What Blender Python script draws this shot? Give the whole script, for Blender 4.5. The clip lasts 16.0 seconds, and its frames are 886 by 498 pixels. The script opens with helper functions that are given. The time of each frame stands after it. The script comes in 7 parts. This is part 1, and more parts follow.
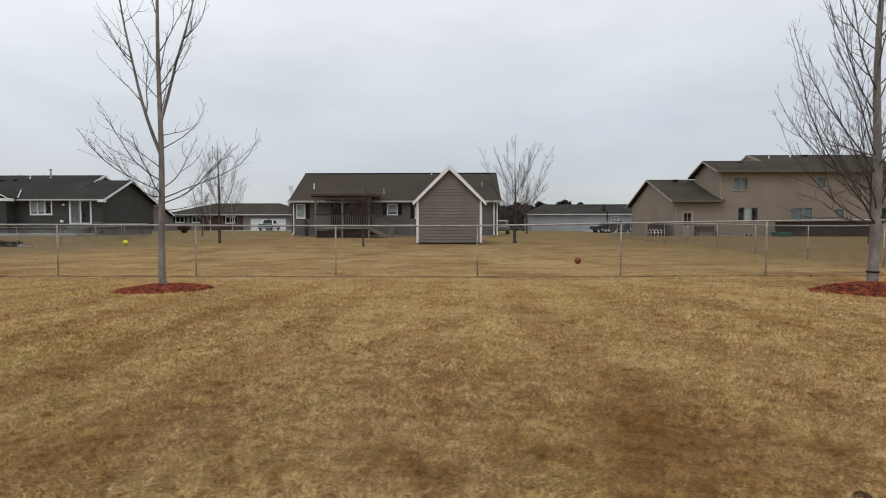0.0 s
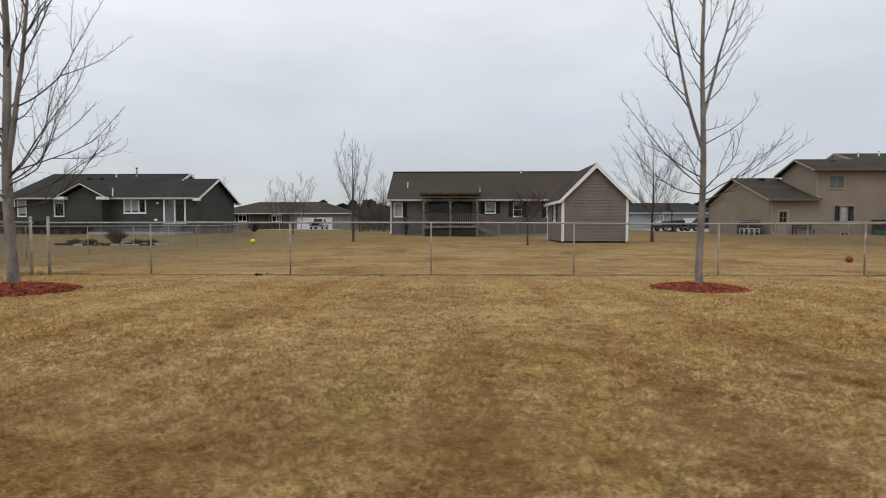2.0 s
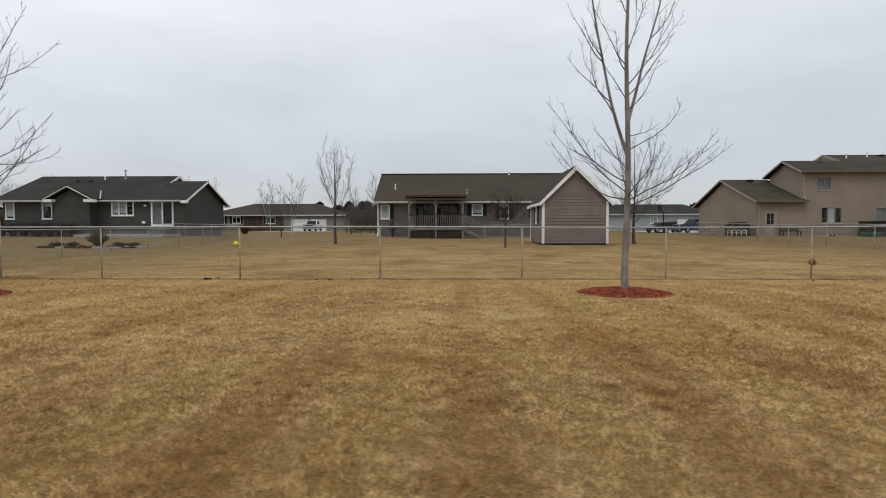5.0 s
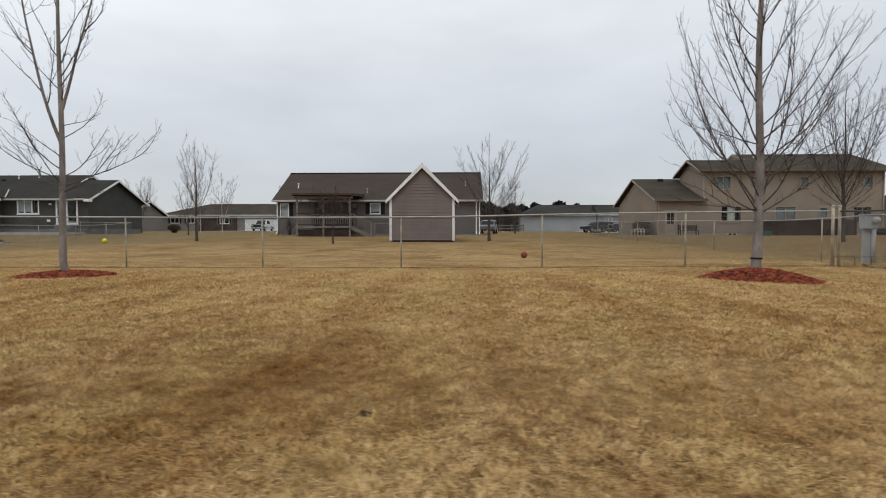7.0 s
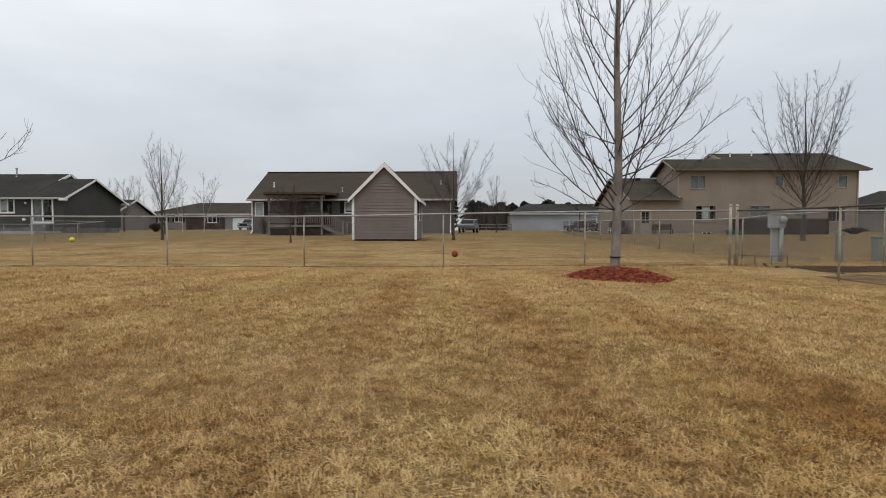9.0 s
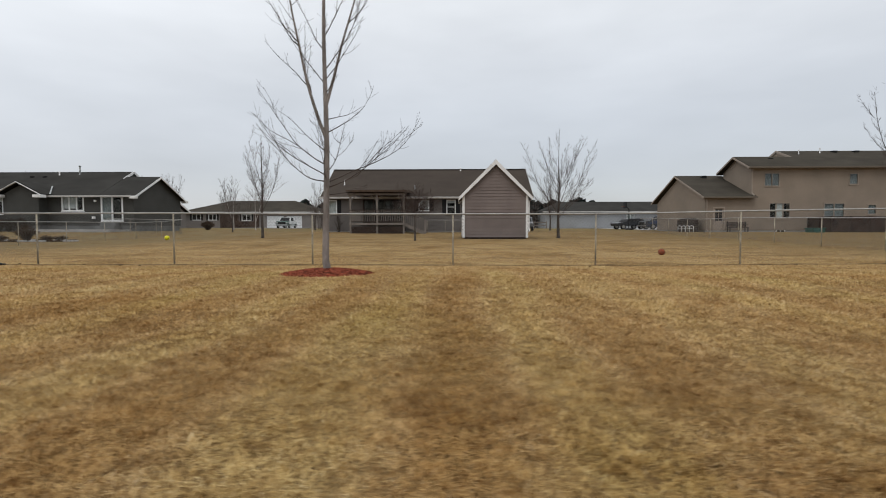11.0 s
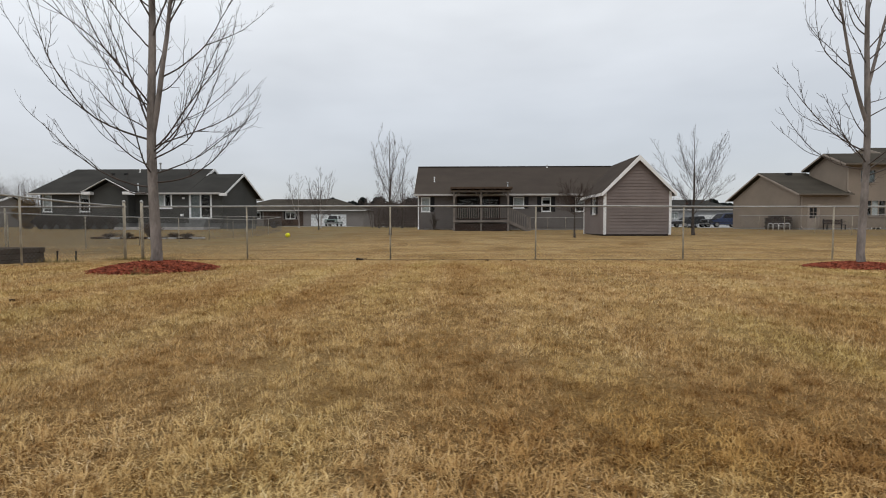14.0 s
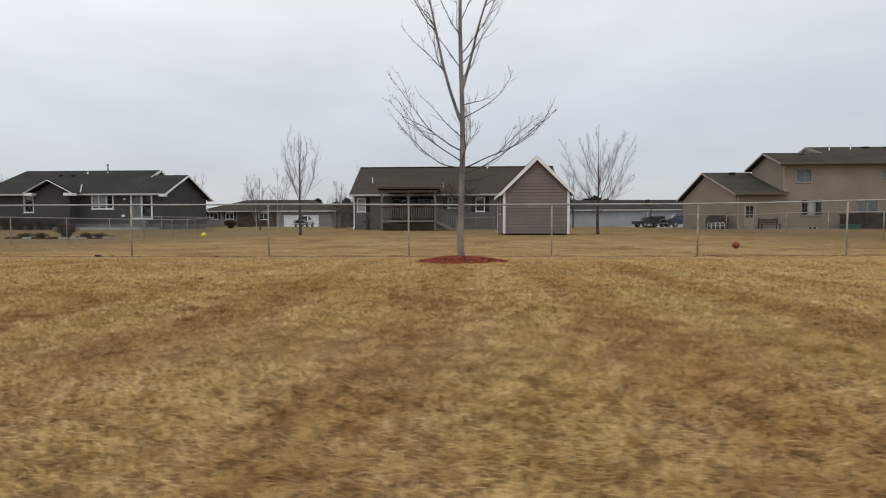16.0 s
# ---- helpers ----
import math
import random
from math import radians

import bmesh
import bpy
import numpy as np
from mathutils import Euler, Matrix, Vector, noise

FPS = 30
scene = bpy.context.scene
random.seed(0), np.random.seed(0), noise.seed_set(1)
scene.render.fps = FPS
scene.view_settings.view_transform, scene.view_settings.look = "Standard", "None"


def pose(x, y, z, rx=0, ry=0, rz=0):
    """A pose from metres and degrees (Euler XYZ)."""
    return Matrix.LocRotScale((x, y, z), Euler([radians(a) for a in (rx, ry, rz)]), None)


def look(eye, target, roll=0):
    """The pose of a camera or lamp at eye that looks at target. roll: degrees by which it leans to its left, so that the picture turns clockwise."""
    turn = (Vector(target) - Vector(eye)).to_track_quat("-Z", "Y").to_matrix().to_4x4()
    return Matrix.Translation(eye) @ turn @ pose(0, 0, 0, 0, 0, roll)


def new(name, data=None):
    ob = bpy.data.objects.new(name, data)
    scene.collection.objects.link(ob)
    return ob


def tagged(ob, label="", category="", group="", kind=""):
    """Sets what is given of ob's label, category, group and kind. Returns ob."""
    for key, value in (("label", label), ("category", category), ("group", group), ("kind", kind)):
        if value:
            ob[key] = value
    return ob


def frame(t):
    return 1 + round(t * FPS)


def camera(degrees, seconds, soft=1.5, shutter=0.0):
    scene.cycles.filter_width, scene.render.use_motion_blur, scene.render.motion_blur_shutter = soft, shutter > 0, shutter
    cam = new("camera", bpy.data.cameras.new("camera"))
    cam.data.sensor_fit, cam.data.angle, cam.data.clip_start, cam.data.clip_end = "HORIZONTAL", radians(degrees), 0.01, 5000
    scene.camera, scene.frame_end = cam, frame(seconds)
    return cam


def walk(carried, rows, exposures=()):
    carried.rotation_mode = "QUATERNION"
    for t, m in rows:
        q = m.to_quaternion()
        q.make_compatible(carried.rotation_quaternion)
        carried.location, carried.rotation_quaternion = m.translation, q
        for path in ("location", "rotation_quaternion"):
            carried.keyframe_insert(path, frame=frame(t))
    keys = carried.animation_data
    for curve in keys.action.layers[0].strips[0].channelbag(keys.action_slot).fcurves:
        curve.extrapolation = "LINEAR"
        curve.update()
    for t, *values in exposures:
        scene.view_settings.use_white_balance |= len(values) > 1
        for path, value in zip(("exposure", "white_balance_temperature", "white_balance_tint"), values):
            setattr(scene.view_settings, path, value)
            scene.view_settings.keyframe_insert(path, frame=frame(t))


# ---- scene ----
cam = camera(83.4, 16.0, soft=1.0, shutter=0.1)
PATH = [
    (0.0, pose(0.059, 0.045, 1.000, 87.817, 0.009, 1.270)),
    (0.5, pose(-1.537, 0.000, 1.024, 87.773, -0.004, 1.283)),
    (1.0, pose(-3.480, 0.005, 1.030, 87.712, 0.025, 1.306)),
    (1.5, pose(-5.720, -0.002, 0.998, 87.682, 0.001, 1.310)),
    (2.0, pose(-8.099, 0.036, 0.983, 87.687, 0.008, 1.267)),
    (2.5, pose(-9.642, 0.057, 0.984, 87.691, 0.033, 1.366)),
    (3.0, pose(-10.293, 0.032, 1.061, 87.660, 0.007, 1.429)),
    (3.5, pose(-10.324, 0.022, 1.103, 87.711, 0.065, 1.414)),
    (4.0, pose(-9.763, 0.028, 1.110, 87.812, 0.098, 1.388)),
    (4.5, pose(-8.668, 0.036, 1.073, 87.823, 0.086, 1.308)),
    (4.7, pose(-8.060, 0.038, 1.064, 87.826, 0.083, 1.289)),
    (6.8, pose(0.980, -0.083, 0.789, 88.009, 0.027, 1.618)),
    (7.0, pose(1.779, -0.085, 0.778, 88.015, 0.019, 1.634)),
    (7.5, pose(3.409, -0.094, 0.732, 88.043, -0.013, 1.699)),
    (8.0, pose(4.211, -0.143, 0.677, 87.980, -0.028, 1.706)),
    (8.5, pose(4.350, -0.132, 0.697, 87.946, -0.020, 1.611)),
    (9.0, pose(3.904, -0.096, 0.780, 87.896, -0.004, 1.602)),
    (9.5, pose(2.927, -0.047, 0.834, 87.839, 0.010, 1.597)),
    (10.0, pose(1.487, -0.046, 0.869, 87.794, 0.038, 1.581)),
    (10.2, pose(0.850, -0.046, 0.877, 87.783, 0.045, 1.577)),
    (12.3, pose(-8.410, 0.106, 0.564, 87.509, -0.019, 1.288)),
    (12.5, pose(-9.147, 0.122, 0.569, 87.512, -0.020, 1.283)),
    (13.0, pose(-10.182, 0.188, 0.589, 87.523, -0.025, 1.261)),
    (13.5, pose(-10.554, 0.208, 0.652, 87.486, 0.025, 1.421)),
    (14.0, pose(-10.260, 0.250, 0.666, 87.549, 0.048, 1.474)),
    (14.5, pose(-9.430, 0.269, 0.670, 87.542, 0.085, 1.584)),
    (15.0, pose(-8.153, 0.245, 0.648, 87.584, 0.084, 1.745)),
    (15.5, pose(-6.499, 0.196, 0.625, 87.613, 0.126, 1.991)),
    (16.0, pose(-4.416, 0.047, 0.590, 87.634, 0.140, 2.079)),
]
walk(cam, PATH)

# ---- world, sun, exposure ----
scene.view_settings.exposure = 0.0
world = bpy.data.worlds.new("overcast_sky")
scene.world = world
world.use_nodes = True
wn, wl = world.node_tree.nodes, world.node_tree.links
wn.clear()
w_out, w_bg = wn.new("ShaderNodeOutputWorld"), wn.new("ShaderNodeBackground")
w_tc, w_sep = wn.new("ShaderNodeTexCoord"), wn.new("ShaderNodeSeparateXYZ")
w_ramp = wn.new("ShaderNodeValToRGB")
w_map, w_noise, w_cl = wn.new("ShaderNodeMapping"), wn.new("ShaderNodeTexNoise"), wn.new("ShaderNodeMapRange")
w_mul, w_sky, w_add = wn.new("ShaderNodeMix"), wn.new("ShaderNodeTexSky"), wn.new("ShaderNodeMix")
w_sky.sky_type, w_sky.sun_disc = "NISHITA", False
w_sky.sun_elevation, w_sky.sun_rotation = radians(38), radians(200)
wl.new(w_tc.outputs["Generated"], w_sep.inputs[0])
wl.new(w_sep.outputs["Z"], w_ramp.inputs[0])
cr = w_ramp.color_ramp
cr.elements[0].position, cr.elements[0].color = 0.0, (0.461, 0.470, 0.498, 1)
cr.elements[1].position, cr.elements[1].color = 1.0, (1.265, 1.28, 1.285, 1)
for at, col in ((0.10, (0.497, 0.508, 0.537, 1)), (0.22, (0.609, 0.628, 0.656, 1)), (0.40, (0.786, 0.805, 0.824, 1))):
    e = cr.elements.new(at)
    e.color = col
w_map.inputs["Scale"].default_value = (1.0, 1.0, 3.2)
wl.new(w_tc.outputs["Generated"], w_map.inputs[0])
wl.new(w_map.outputs[0], w_noise.inputs["Vector"])
w_noise.inputs["Scale"].default_value, w_noise.inputs["Detail"].default_value = 2.2, 4.0
w_noise.inputs["Roughness"].default_value = 0.5
w_cl.inputs["From Min"].default_value, w_cl.inputs["From Max"].default_value = 0.3, 0.7
w_cl.inputs["To Min"].default_value, w_cl.inputs["To Max"].default_value = 0.9, 1.1
wl.new(w_noise.outputs["Fac"], w_cl.inputs["Value"])
w_mul.data_type, w_mul.blend_type = "RGBA", "MULTIPLY"
w_mul.inputs[0].default_value = 1.0
wl.new(w_ramp.outputs[0], w_mul.inputs[6])
w_az, w_fx = wn.new("ShaderNodeMath"), wn.new("ShaderNodeMath")
w_az.operation, w_fx.operation = "MULTIPLY_ADD", "MULTIPLY"
# the cloud is thinnest to the west and east, thickest just east of north
w_sh, w_sq = wn.new("ShaderNodeMath"), wn.new("ShaderNodeMath")
w_sh.operation, w_sq.operation = "SUBTRACT", "MULTIPLY"
wl.new(w_sep.outputs["X"], w_sh.inputs[0])
w_sh.inputs[1].default_value = 0.12
wl.new(w_sh.outputs[0], w_sq.inputs[0])
wl.new(w_sh.outputs[0], w_sq.inputs[1])
wl.new(w_sq.outputs[0], w_az.inputs[0])
w_az.inputs[1].default_value, w_az.inputs[2].default_value = 0.34, 0.93
wl.new(w_az.outputs[0], w_fx.inputs[0])
wl.new(w_cl.outputs[0], w_fx.inputs[1])
wl.new(w_fx.outputs[0], w_mul.inputs[7])
w_add.data_type, w_add.blend_type = "RGBA", "ADD"
w_add.inputs[0].default_value = 0.02
wl.new(w_mul.outputs[2], w_add.inputs[6])
wl.new(w_sky.outputs[0], w_add.inputs[7])
wl.new(w_add.outputs[2], w_bg.inputs[0])
w_bg.inputs[1].default_value = 1.0
wl.new(w_bg.outputs[0], w_out.inputs[0])

sun_data = bpy.data.lights.new("sun", "SUN")
sun_data.energy, sun_data.angle, sun_data.color = 0.6, radians(25), (1.0, 0.97, 0.93)
sun = new("sun", sun_data)
sun.matrix_world = look((0, 0, 30), (6, 20, 0))


# ---- materials ----
def srgb(r, g, b):
    f = lambda c: (c / 255 / 12.92) if c / 255 <= 0.04045 else ((c / 255 + 0.055) / 1.055) ** 2.4
    return (f(r), f(g), f(b), 1)


def material(name, base, rough=0.8, vary=0.15, scale=4.0, fine=60.0, bump=0.0, metal=0.0, tint=None, stretch=(1, 1, 1), per_object=0.0, spec=0.18):
    """A surface with variation at two scales, an optional second tint in patches, and fine relief."""
    m = bpy.data.materials.new(name)
    m.use_nodes = True
    nt = m.node_tree
    b = nt.nodes["Principled BSDF"]
    b.inputs["Roughness"].default_value, b.inputs["Metallic"].default_value = rough, metal
    b.inputs["Specular IOR Level"].default_value = spec
    tc, mp = nt.nodes.new("ShaderNodeTexCoord"), nt.nodes.new("ShaderNodeMapping")
    mp.inputs["Scale"].default_value = stretch
    nt.links.new(tc.outputs["Object"], mp.inputs[0])
    big, small = nt.nodes.new("ShaderNodeTexNoise"), nt.nodes.new("ShaderNodeTexNoise")
    for nd, s in ((big, scale), (small, fine)):
        nd.inputs["Scale"].default_value, nd.inputs["Detail"].default_value = s, 5
        nt.links.new(mp.outputs[0], nd.inputs["Vector"])
    mix = nt.nodes.new("ShaderNodeMix")
    mix.data_type = "RGBA"
    second = tint or tuple(c * (1 - 2 * vary) for c in base[:3]) + (1,)
    mix.inputs[6].default_value, mix.inputs[7].default_value = base, second
    rng = nt.nodes.new("ShaderNodeMapRange")
    rng.inputs["From Min"].default_value, rng.inputs["From Max"].default_value = 0.35, 0.68
    nt.links.new(big.outputs["Fac"], rng.inputs["Value"])
    nt.links.new(rng.outputs[0], mix.inputs[0])
    val = nt.nodes.new("ShaderNodeMapRange")
    val.inputs["To Min"].default_value, val.inputs["To Max"].default_value = 1 - vary, 1 + vary
    nt.links.new(small.outputs["Fac"], val.inputs["Value"])
    mul = nt.nodes.new("ShaderNodeVectorMath")
    mul.operation = "SCALE"
    nt.links.new(mix.outputs[2], mul.inputs[0])
    nt.links.new(val.outputs[0], mul.inputs["Scale"])
    last = mul
    if per_object:
        oi, r2, m2 = nt.nodes.new("ShaderNodeObjectInfo"), nt.nodes.new("ShaderNodeMapRange"), nt.nodes.new("ShaderNodeVectorMath")
        r2.inputs["To Min"].default_value, r2.inputs["To Max"].default_value = 1 - per_object, 1 + per_object
        nt.links.new(oi.outputs["Random"], r2.inputs["Value"])
        m2.operation = "SCALE"
        nt.links.new(mul.outputs[0], m2.inputs[0])
        nt.links.new(r2.outputs[0], m2.inputs["Scale"])
        last = m2
    nt.links.new(last.outputs[0], b.inputs["Base Color"])
    if bump:
        bp = nt.nodes.new("ShaderNodeBump")
        bp.inputs["Strength"].default_value, bp.inputs["Distance"].default_value = bump, 0.02
        nt.links.new(small.outputs["Fac"], bp.inputs["Height"])
        nt.links.new(bp.outputs[0], b.inputs["Normal"])
    return m


def glass_material(name, tint=(0.8, 0.85, 0.85, 1)):
    m = bpy.data.materials.new(name)
    m.use_nodes = True
    b = m.node_tree.nodes["Principled BSDF"]
    b.inputs["Base Color"].default_value = tint
    b.inputs["Roughness"].default_value = 0.03
    b.inputs["Transmission Weight"].default_value = 1.0
    b.inputs["IOR"].default_value = 1.28
    return m


def mown_tones(nt, tc, last):
    """Mowing stripes along y, reddish-brown dry patches and faint green ones, multiplied into a grass colour."""

    def noise_at(scale, detail, stretch=(1, 1, 1), rough=0.55):
        mp, nd = nt.nodes.new("ShaderNodeMapping"), nt.nodes.new("ShaderNodeTexNoise")
        mp.inputs["Scale"].default_value = stretch
        nd.inputs["Scale"].default_value, nd.inputs["Detail"].default_value, nd.inputs["Roughness"].default_value = scale, detail, rough
        nt.links.new(tc.outputs["Object"], mp.inputs[0])
        nt.links.new(mp.outputs[0], nd.inputs["Vector"])
        return nd.outputs["Fac"]

    def ranged(v, a, z, lo, hi):
        r = nt.nodes.new("ShaderNodeMapRange")
        for key, x in zip(("From Min", "From Max", "To Min", "To Max"), (a, z, lo, hi)):
            r.inputs[key].default_value = x
        nt.links.new(v, r.inputs["Value"])
        return r.outputs[0]

    def sums(kind, a, b):
        m = nt.nodes.new("ShaderNodeMath")
        m.operation = kind
        for slot, v in enumerate((a, b)):
            if isinstance(v, (int, float)):
                m.inputs[slot].default_value = v
            else:
                nt.links.new(v, m.inputs[slot])
        return m.outputs[0]

    def times(fac, col):
        nonlocal last
        x = nt.nodes.new("ShaderNodeMix")
        x.data_type, x.blend_type = "RGBA", "MULTIPLY"
        nt.links.new(fac, x.inputs[0])
        nt.links.new(last, x.inputs[6])
        x.inputs[7].default_value = col
        last = x.outputs[2]

    sep = nt.nodes.new("ShaderNodeSeparateXYZ")
    nt.links.new(tc.outputs["Object"], sep.inputs[0])
    drift = sums("MULTIPLY", noise_at(0.55, 3, (1, 0.35, 1)), 5.0)
    phase = sums("ADD", sums("MULTIPLY", sep.outputs["X"], 2 * math.pi / 1.12), drift)
    wave = sums("SINE", phase, 0.0)
    strength = sums("MULTIPLY", ranged(noise_at(0.3, 2, (1, 0.5, 1)), 0.35, 0.6, 0.25, 1.0), ranged(sep.outputs["Y"], 8.5, 11.5, 1.0, 0.15))
    times(sums("MULTIPLY", ranged(wave, -0.1, 0.8, 0.0, 0.8), strength), (0.77, 0.69, 0.58, 1))
    times(sums("MULTIPLY", ranged(wave, 0.1, -0.8, 0.0, 0.8), strength), (0.97, 1.0, 0.88, 1))
    times(ranged(noise_at(0.42, 4, (1, 1, 1), 0.6), 0.50, 0.64, 0.0, 0.5), (0.80, 0.70, 0.57, 1))
    times(ranged(noise_at(0.8, 4, (1, 0.6, 1.7), 0.6), 0.52, 0.66, 0.0, 0.8), (0.91, 0.94, 0.86, 1))
    # darker, reddish-brown patches at three spots on the near lawn
    for px, py, rx, ry in ((0.95, 2.0, 0.7, 1.1), (-9.65, 1.6, 0.55, 0.6), (5.2, 1.5, 0.6, 0.9)):
        mp, ln = nt.nodes.new("ShaderNodeMapping"), nt.nodes.new("ShaderNodeVectorMath")
        mp.inputs["Location"].default_value = (-px / rx, -py / ry, 0)
        mp.inputs["Scale"].default_value = (1 / rx, 1 / ry, 0)
        nt.links.new(tc.outputs["Object"], mp.inputs[0])
        ln.operation = "LENGTH"
        nt.links.new(mp.outputs[0], ln.inputs[0])
        brown_spot = sums("MULTIPLY", ranged(ln.outputs["Value"], 1.3, 0.3, 0.0, 1.0), ranged(noise_at(2.2, 4, (1, 1, 1), 0.65), 0.36, 0.56, 0.25, 1.0))
        times(brown_spot, (0.74, 0.63, 0.50, 1))
    times(ranged(noise_at(3.4, 4, (1, 1, 1), 0.65), 0.50, 0.66, 0.0, 0.6), (0.76, 0.67, 0.56, 1))
    return last


def lawn_material():
    m = bpy.data.materials.new("dormant_lawn")
    m.use_nodes = True
    nt = m.node_tree
    b = nt.nodes["Principled BSDF"]
    b.inputs["Roughness"].default_value = 0.95
    b.inputs["Specular IOR Level"].default_value = 0.02
    tc = nt.nodes.new("ShaderNodeTexCoord")

    def noise_at(scale, detail, stretch=(1, 1, 1), rough=0.55):
        mp, nd = nt.nodes.new("ShaderNodeMapping"), nt.nodes.new("ShaderNodeTexNoise")
        mp.inputs["Scale"].default_value = stretch
        nd.inputs["Scale"].default_value, nd.inputs["Detail"].default_value, nd.inputs["Roughness"].default_value = scale, detail, rough
        nt.links.new(tc.outputs["Object"], mp.inputs[0])
        nt.links.new(mp.outputs[0], nd.inputs["Vector"])
        return nd.outputs["Fac"]

    def ranged(v, a, z, lo=0.0, hi=1.0):
        r = nt.nodes.new("ShaderNodeMapRange")
        for key, x in zip(("From Min", "From Max", "To Min", "To Max"), (a, z, lo, hi)):
            r.inputs[key].default_value = x
        nt.links.new(v, r.inputs["Value"])
        return r.outputs[0]

    def mixed(fac, a, c, kind="MIX"):
        x = nt.nodes.new("ShaderNodeMix")
        x.data_type, x.blend_type = "RGBA", kind
        nt.links.new(fac, x.inputs[0])
        for slot, v in ((6, a), (7, c)):
            if isinstance(v, tuple):
                x.inputs[slot].default_value = v
            else:
                nt.links.new(v, x.inputs[slot])
        return x.outputs[2]

    dark = (0.075, 0.042, 0.016, 1)
    straw, brown, pale = (0.440, 0.290, 0.130, 1), (0.180, 0.101, 0.040, 1), (0.58, 0.42, 0.21, 1)
    c = mixed(ranged(noise_at(0.35, 3), 0.40, 0.66), straw, pale)
    # the lawn turns duller, darker and greener towards the neighbours' yards, in soft-edged patches
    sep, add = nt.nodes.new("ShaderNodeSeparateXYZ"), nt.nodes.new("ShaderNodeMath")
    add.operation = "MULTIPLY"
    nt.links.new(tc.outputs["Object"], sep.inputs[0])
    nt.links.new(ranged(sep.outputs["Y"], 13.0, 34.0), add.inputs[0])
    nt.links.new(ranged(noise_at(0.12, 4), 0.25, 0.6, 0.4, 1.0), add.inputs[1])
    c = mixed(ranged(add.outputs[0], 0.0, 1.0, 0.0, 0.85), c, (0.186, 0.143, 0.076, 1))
    east = nt.nodes.new("ShaderNodeMath")
    east.operation = "MULTIPLY"
    nt.links.new(ranged(sep.outputs["X"], 4.0, 14.0), east.inputs[0])
    nt.links.new(ranged(sep.outputs["Y"], 10.8, 13.5), east.inputs[1])
    c = mixed(ranged(east.outputs[0], 0.0, 1.0, 0.0, 0.88), c, (0.205, 0.157, 0.083, 1))
    west = nt.nodes.new("ShaderNodeMath")
    west.operation = "MULTIPLY"
    nt.links.new(ranged(sep.outputs["X"], -13.0, -20.0), west.inputs[0])
    nt.links.new(ranged(sep.outputs["Y"], 10.8, 13.5), west.inputs[1])
    c = mixed(ranged(west.outputs[0], 0.0, 1.0, 0.0, 0.8), c, (0.205, 0.178, 0.108, 1))
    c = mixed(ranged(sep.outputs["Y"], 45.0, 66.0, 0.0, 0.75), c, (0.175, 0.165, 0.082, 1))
    # brown thatch under the near lawn's blades, darkened to paint shade in the gaps
    c = mixed(ranged(sep.outputs["Y"], 5.5, 2.6, 0.0, 0.6), c, (0.200, 0.122, 0.055, 1))
    c = mown_tones(nt, tc, c)
    # scuffed, patchy turf beyond the fence
    c = mixed(ranged(noise_at(0.5, 6, (1, 1, 1), 0.68), 0.50, 0.60, 0, 0.65), c, brown)
    c = mixed(ranged(noise_at(2.6, 5, (1, 1, 1), 0.65), 0.48, 0.70, 0, 0.5), c, brown)
    c = mixed(ranged(noise_at(11.0, 5, (1, 1, 1), 0.7), 0.50, 0.68, 0, 0.5), c, brown)
    # fine dark mottling puts shaded gaps between blades into the lawn colour
    c = mixed(ranged(noise_at(60.0, 4, (1, 1, 1), 0.7), 0.48, 0.64, 0, 0.8), c, dark)
    c = mixed(ranged(noise_at(120.0, 3), 0.5, 0.72, 0, 0.45), c, pale)
    c = mixed(ranged(noise_at(1.0, 4, (0.5, 3.2, 1), 0.65), 0.52, 0.64, 0, 0.5), c, brown)
    nt.links.new(c, b.inputs["Base Color"])
    bp = nt.nodes.new("ShaderNodeBump")
    bp.inputs["Strength"].default_value, bp.inputs["Distance"].default_value = 1.0, 0.06
    nt.links.new(noise_at(35.0, 5), bp.inputs["Height"])
    nt.links.new(bp.outputs[0], b.inputs["Normal"])
    return m


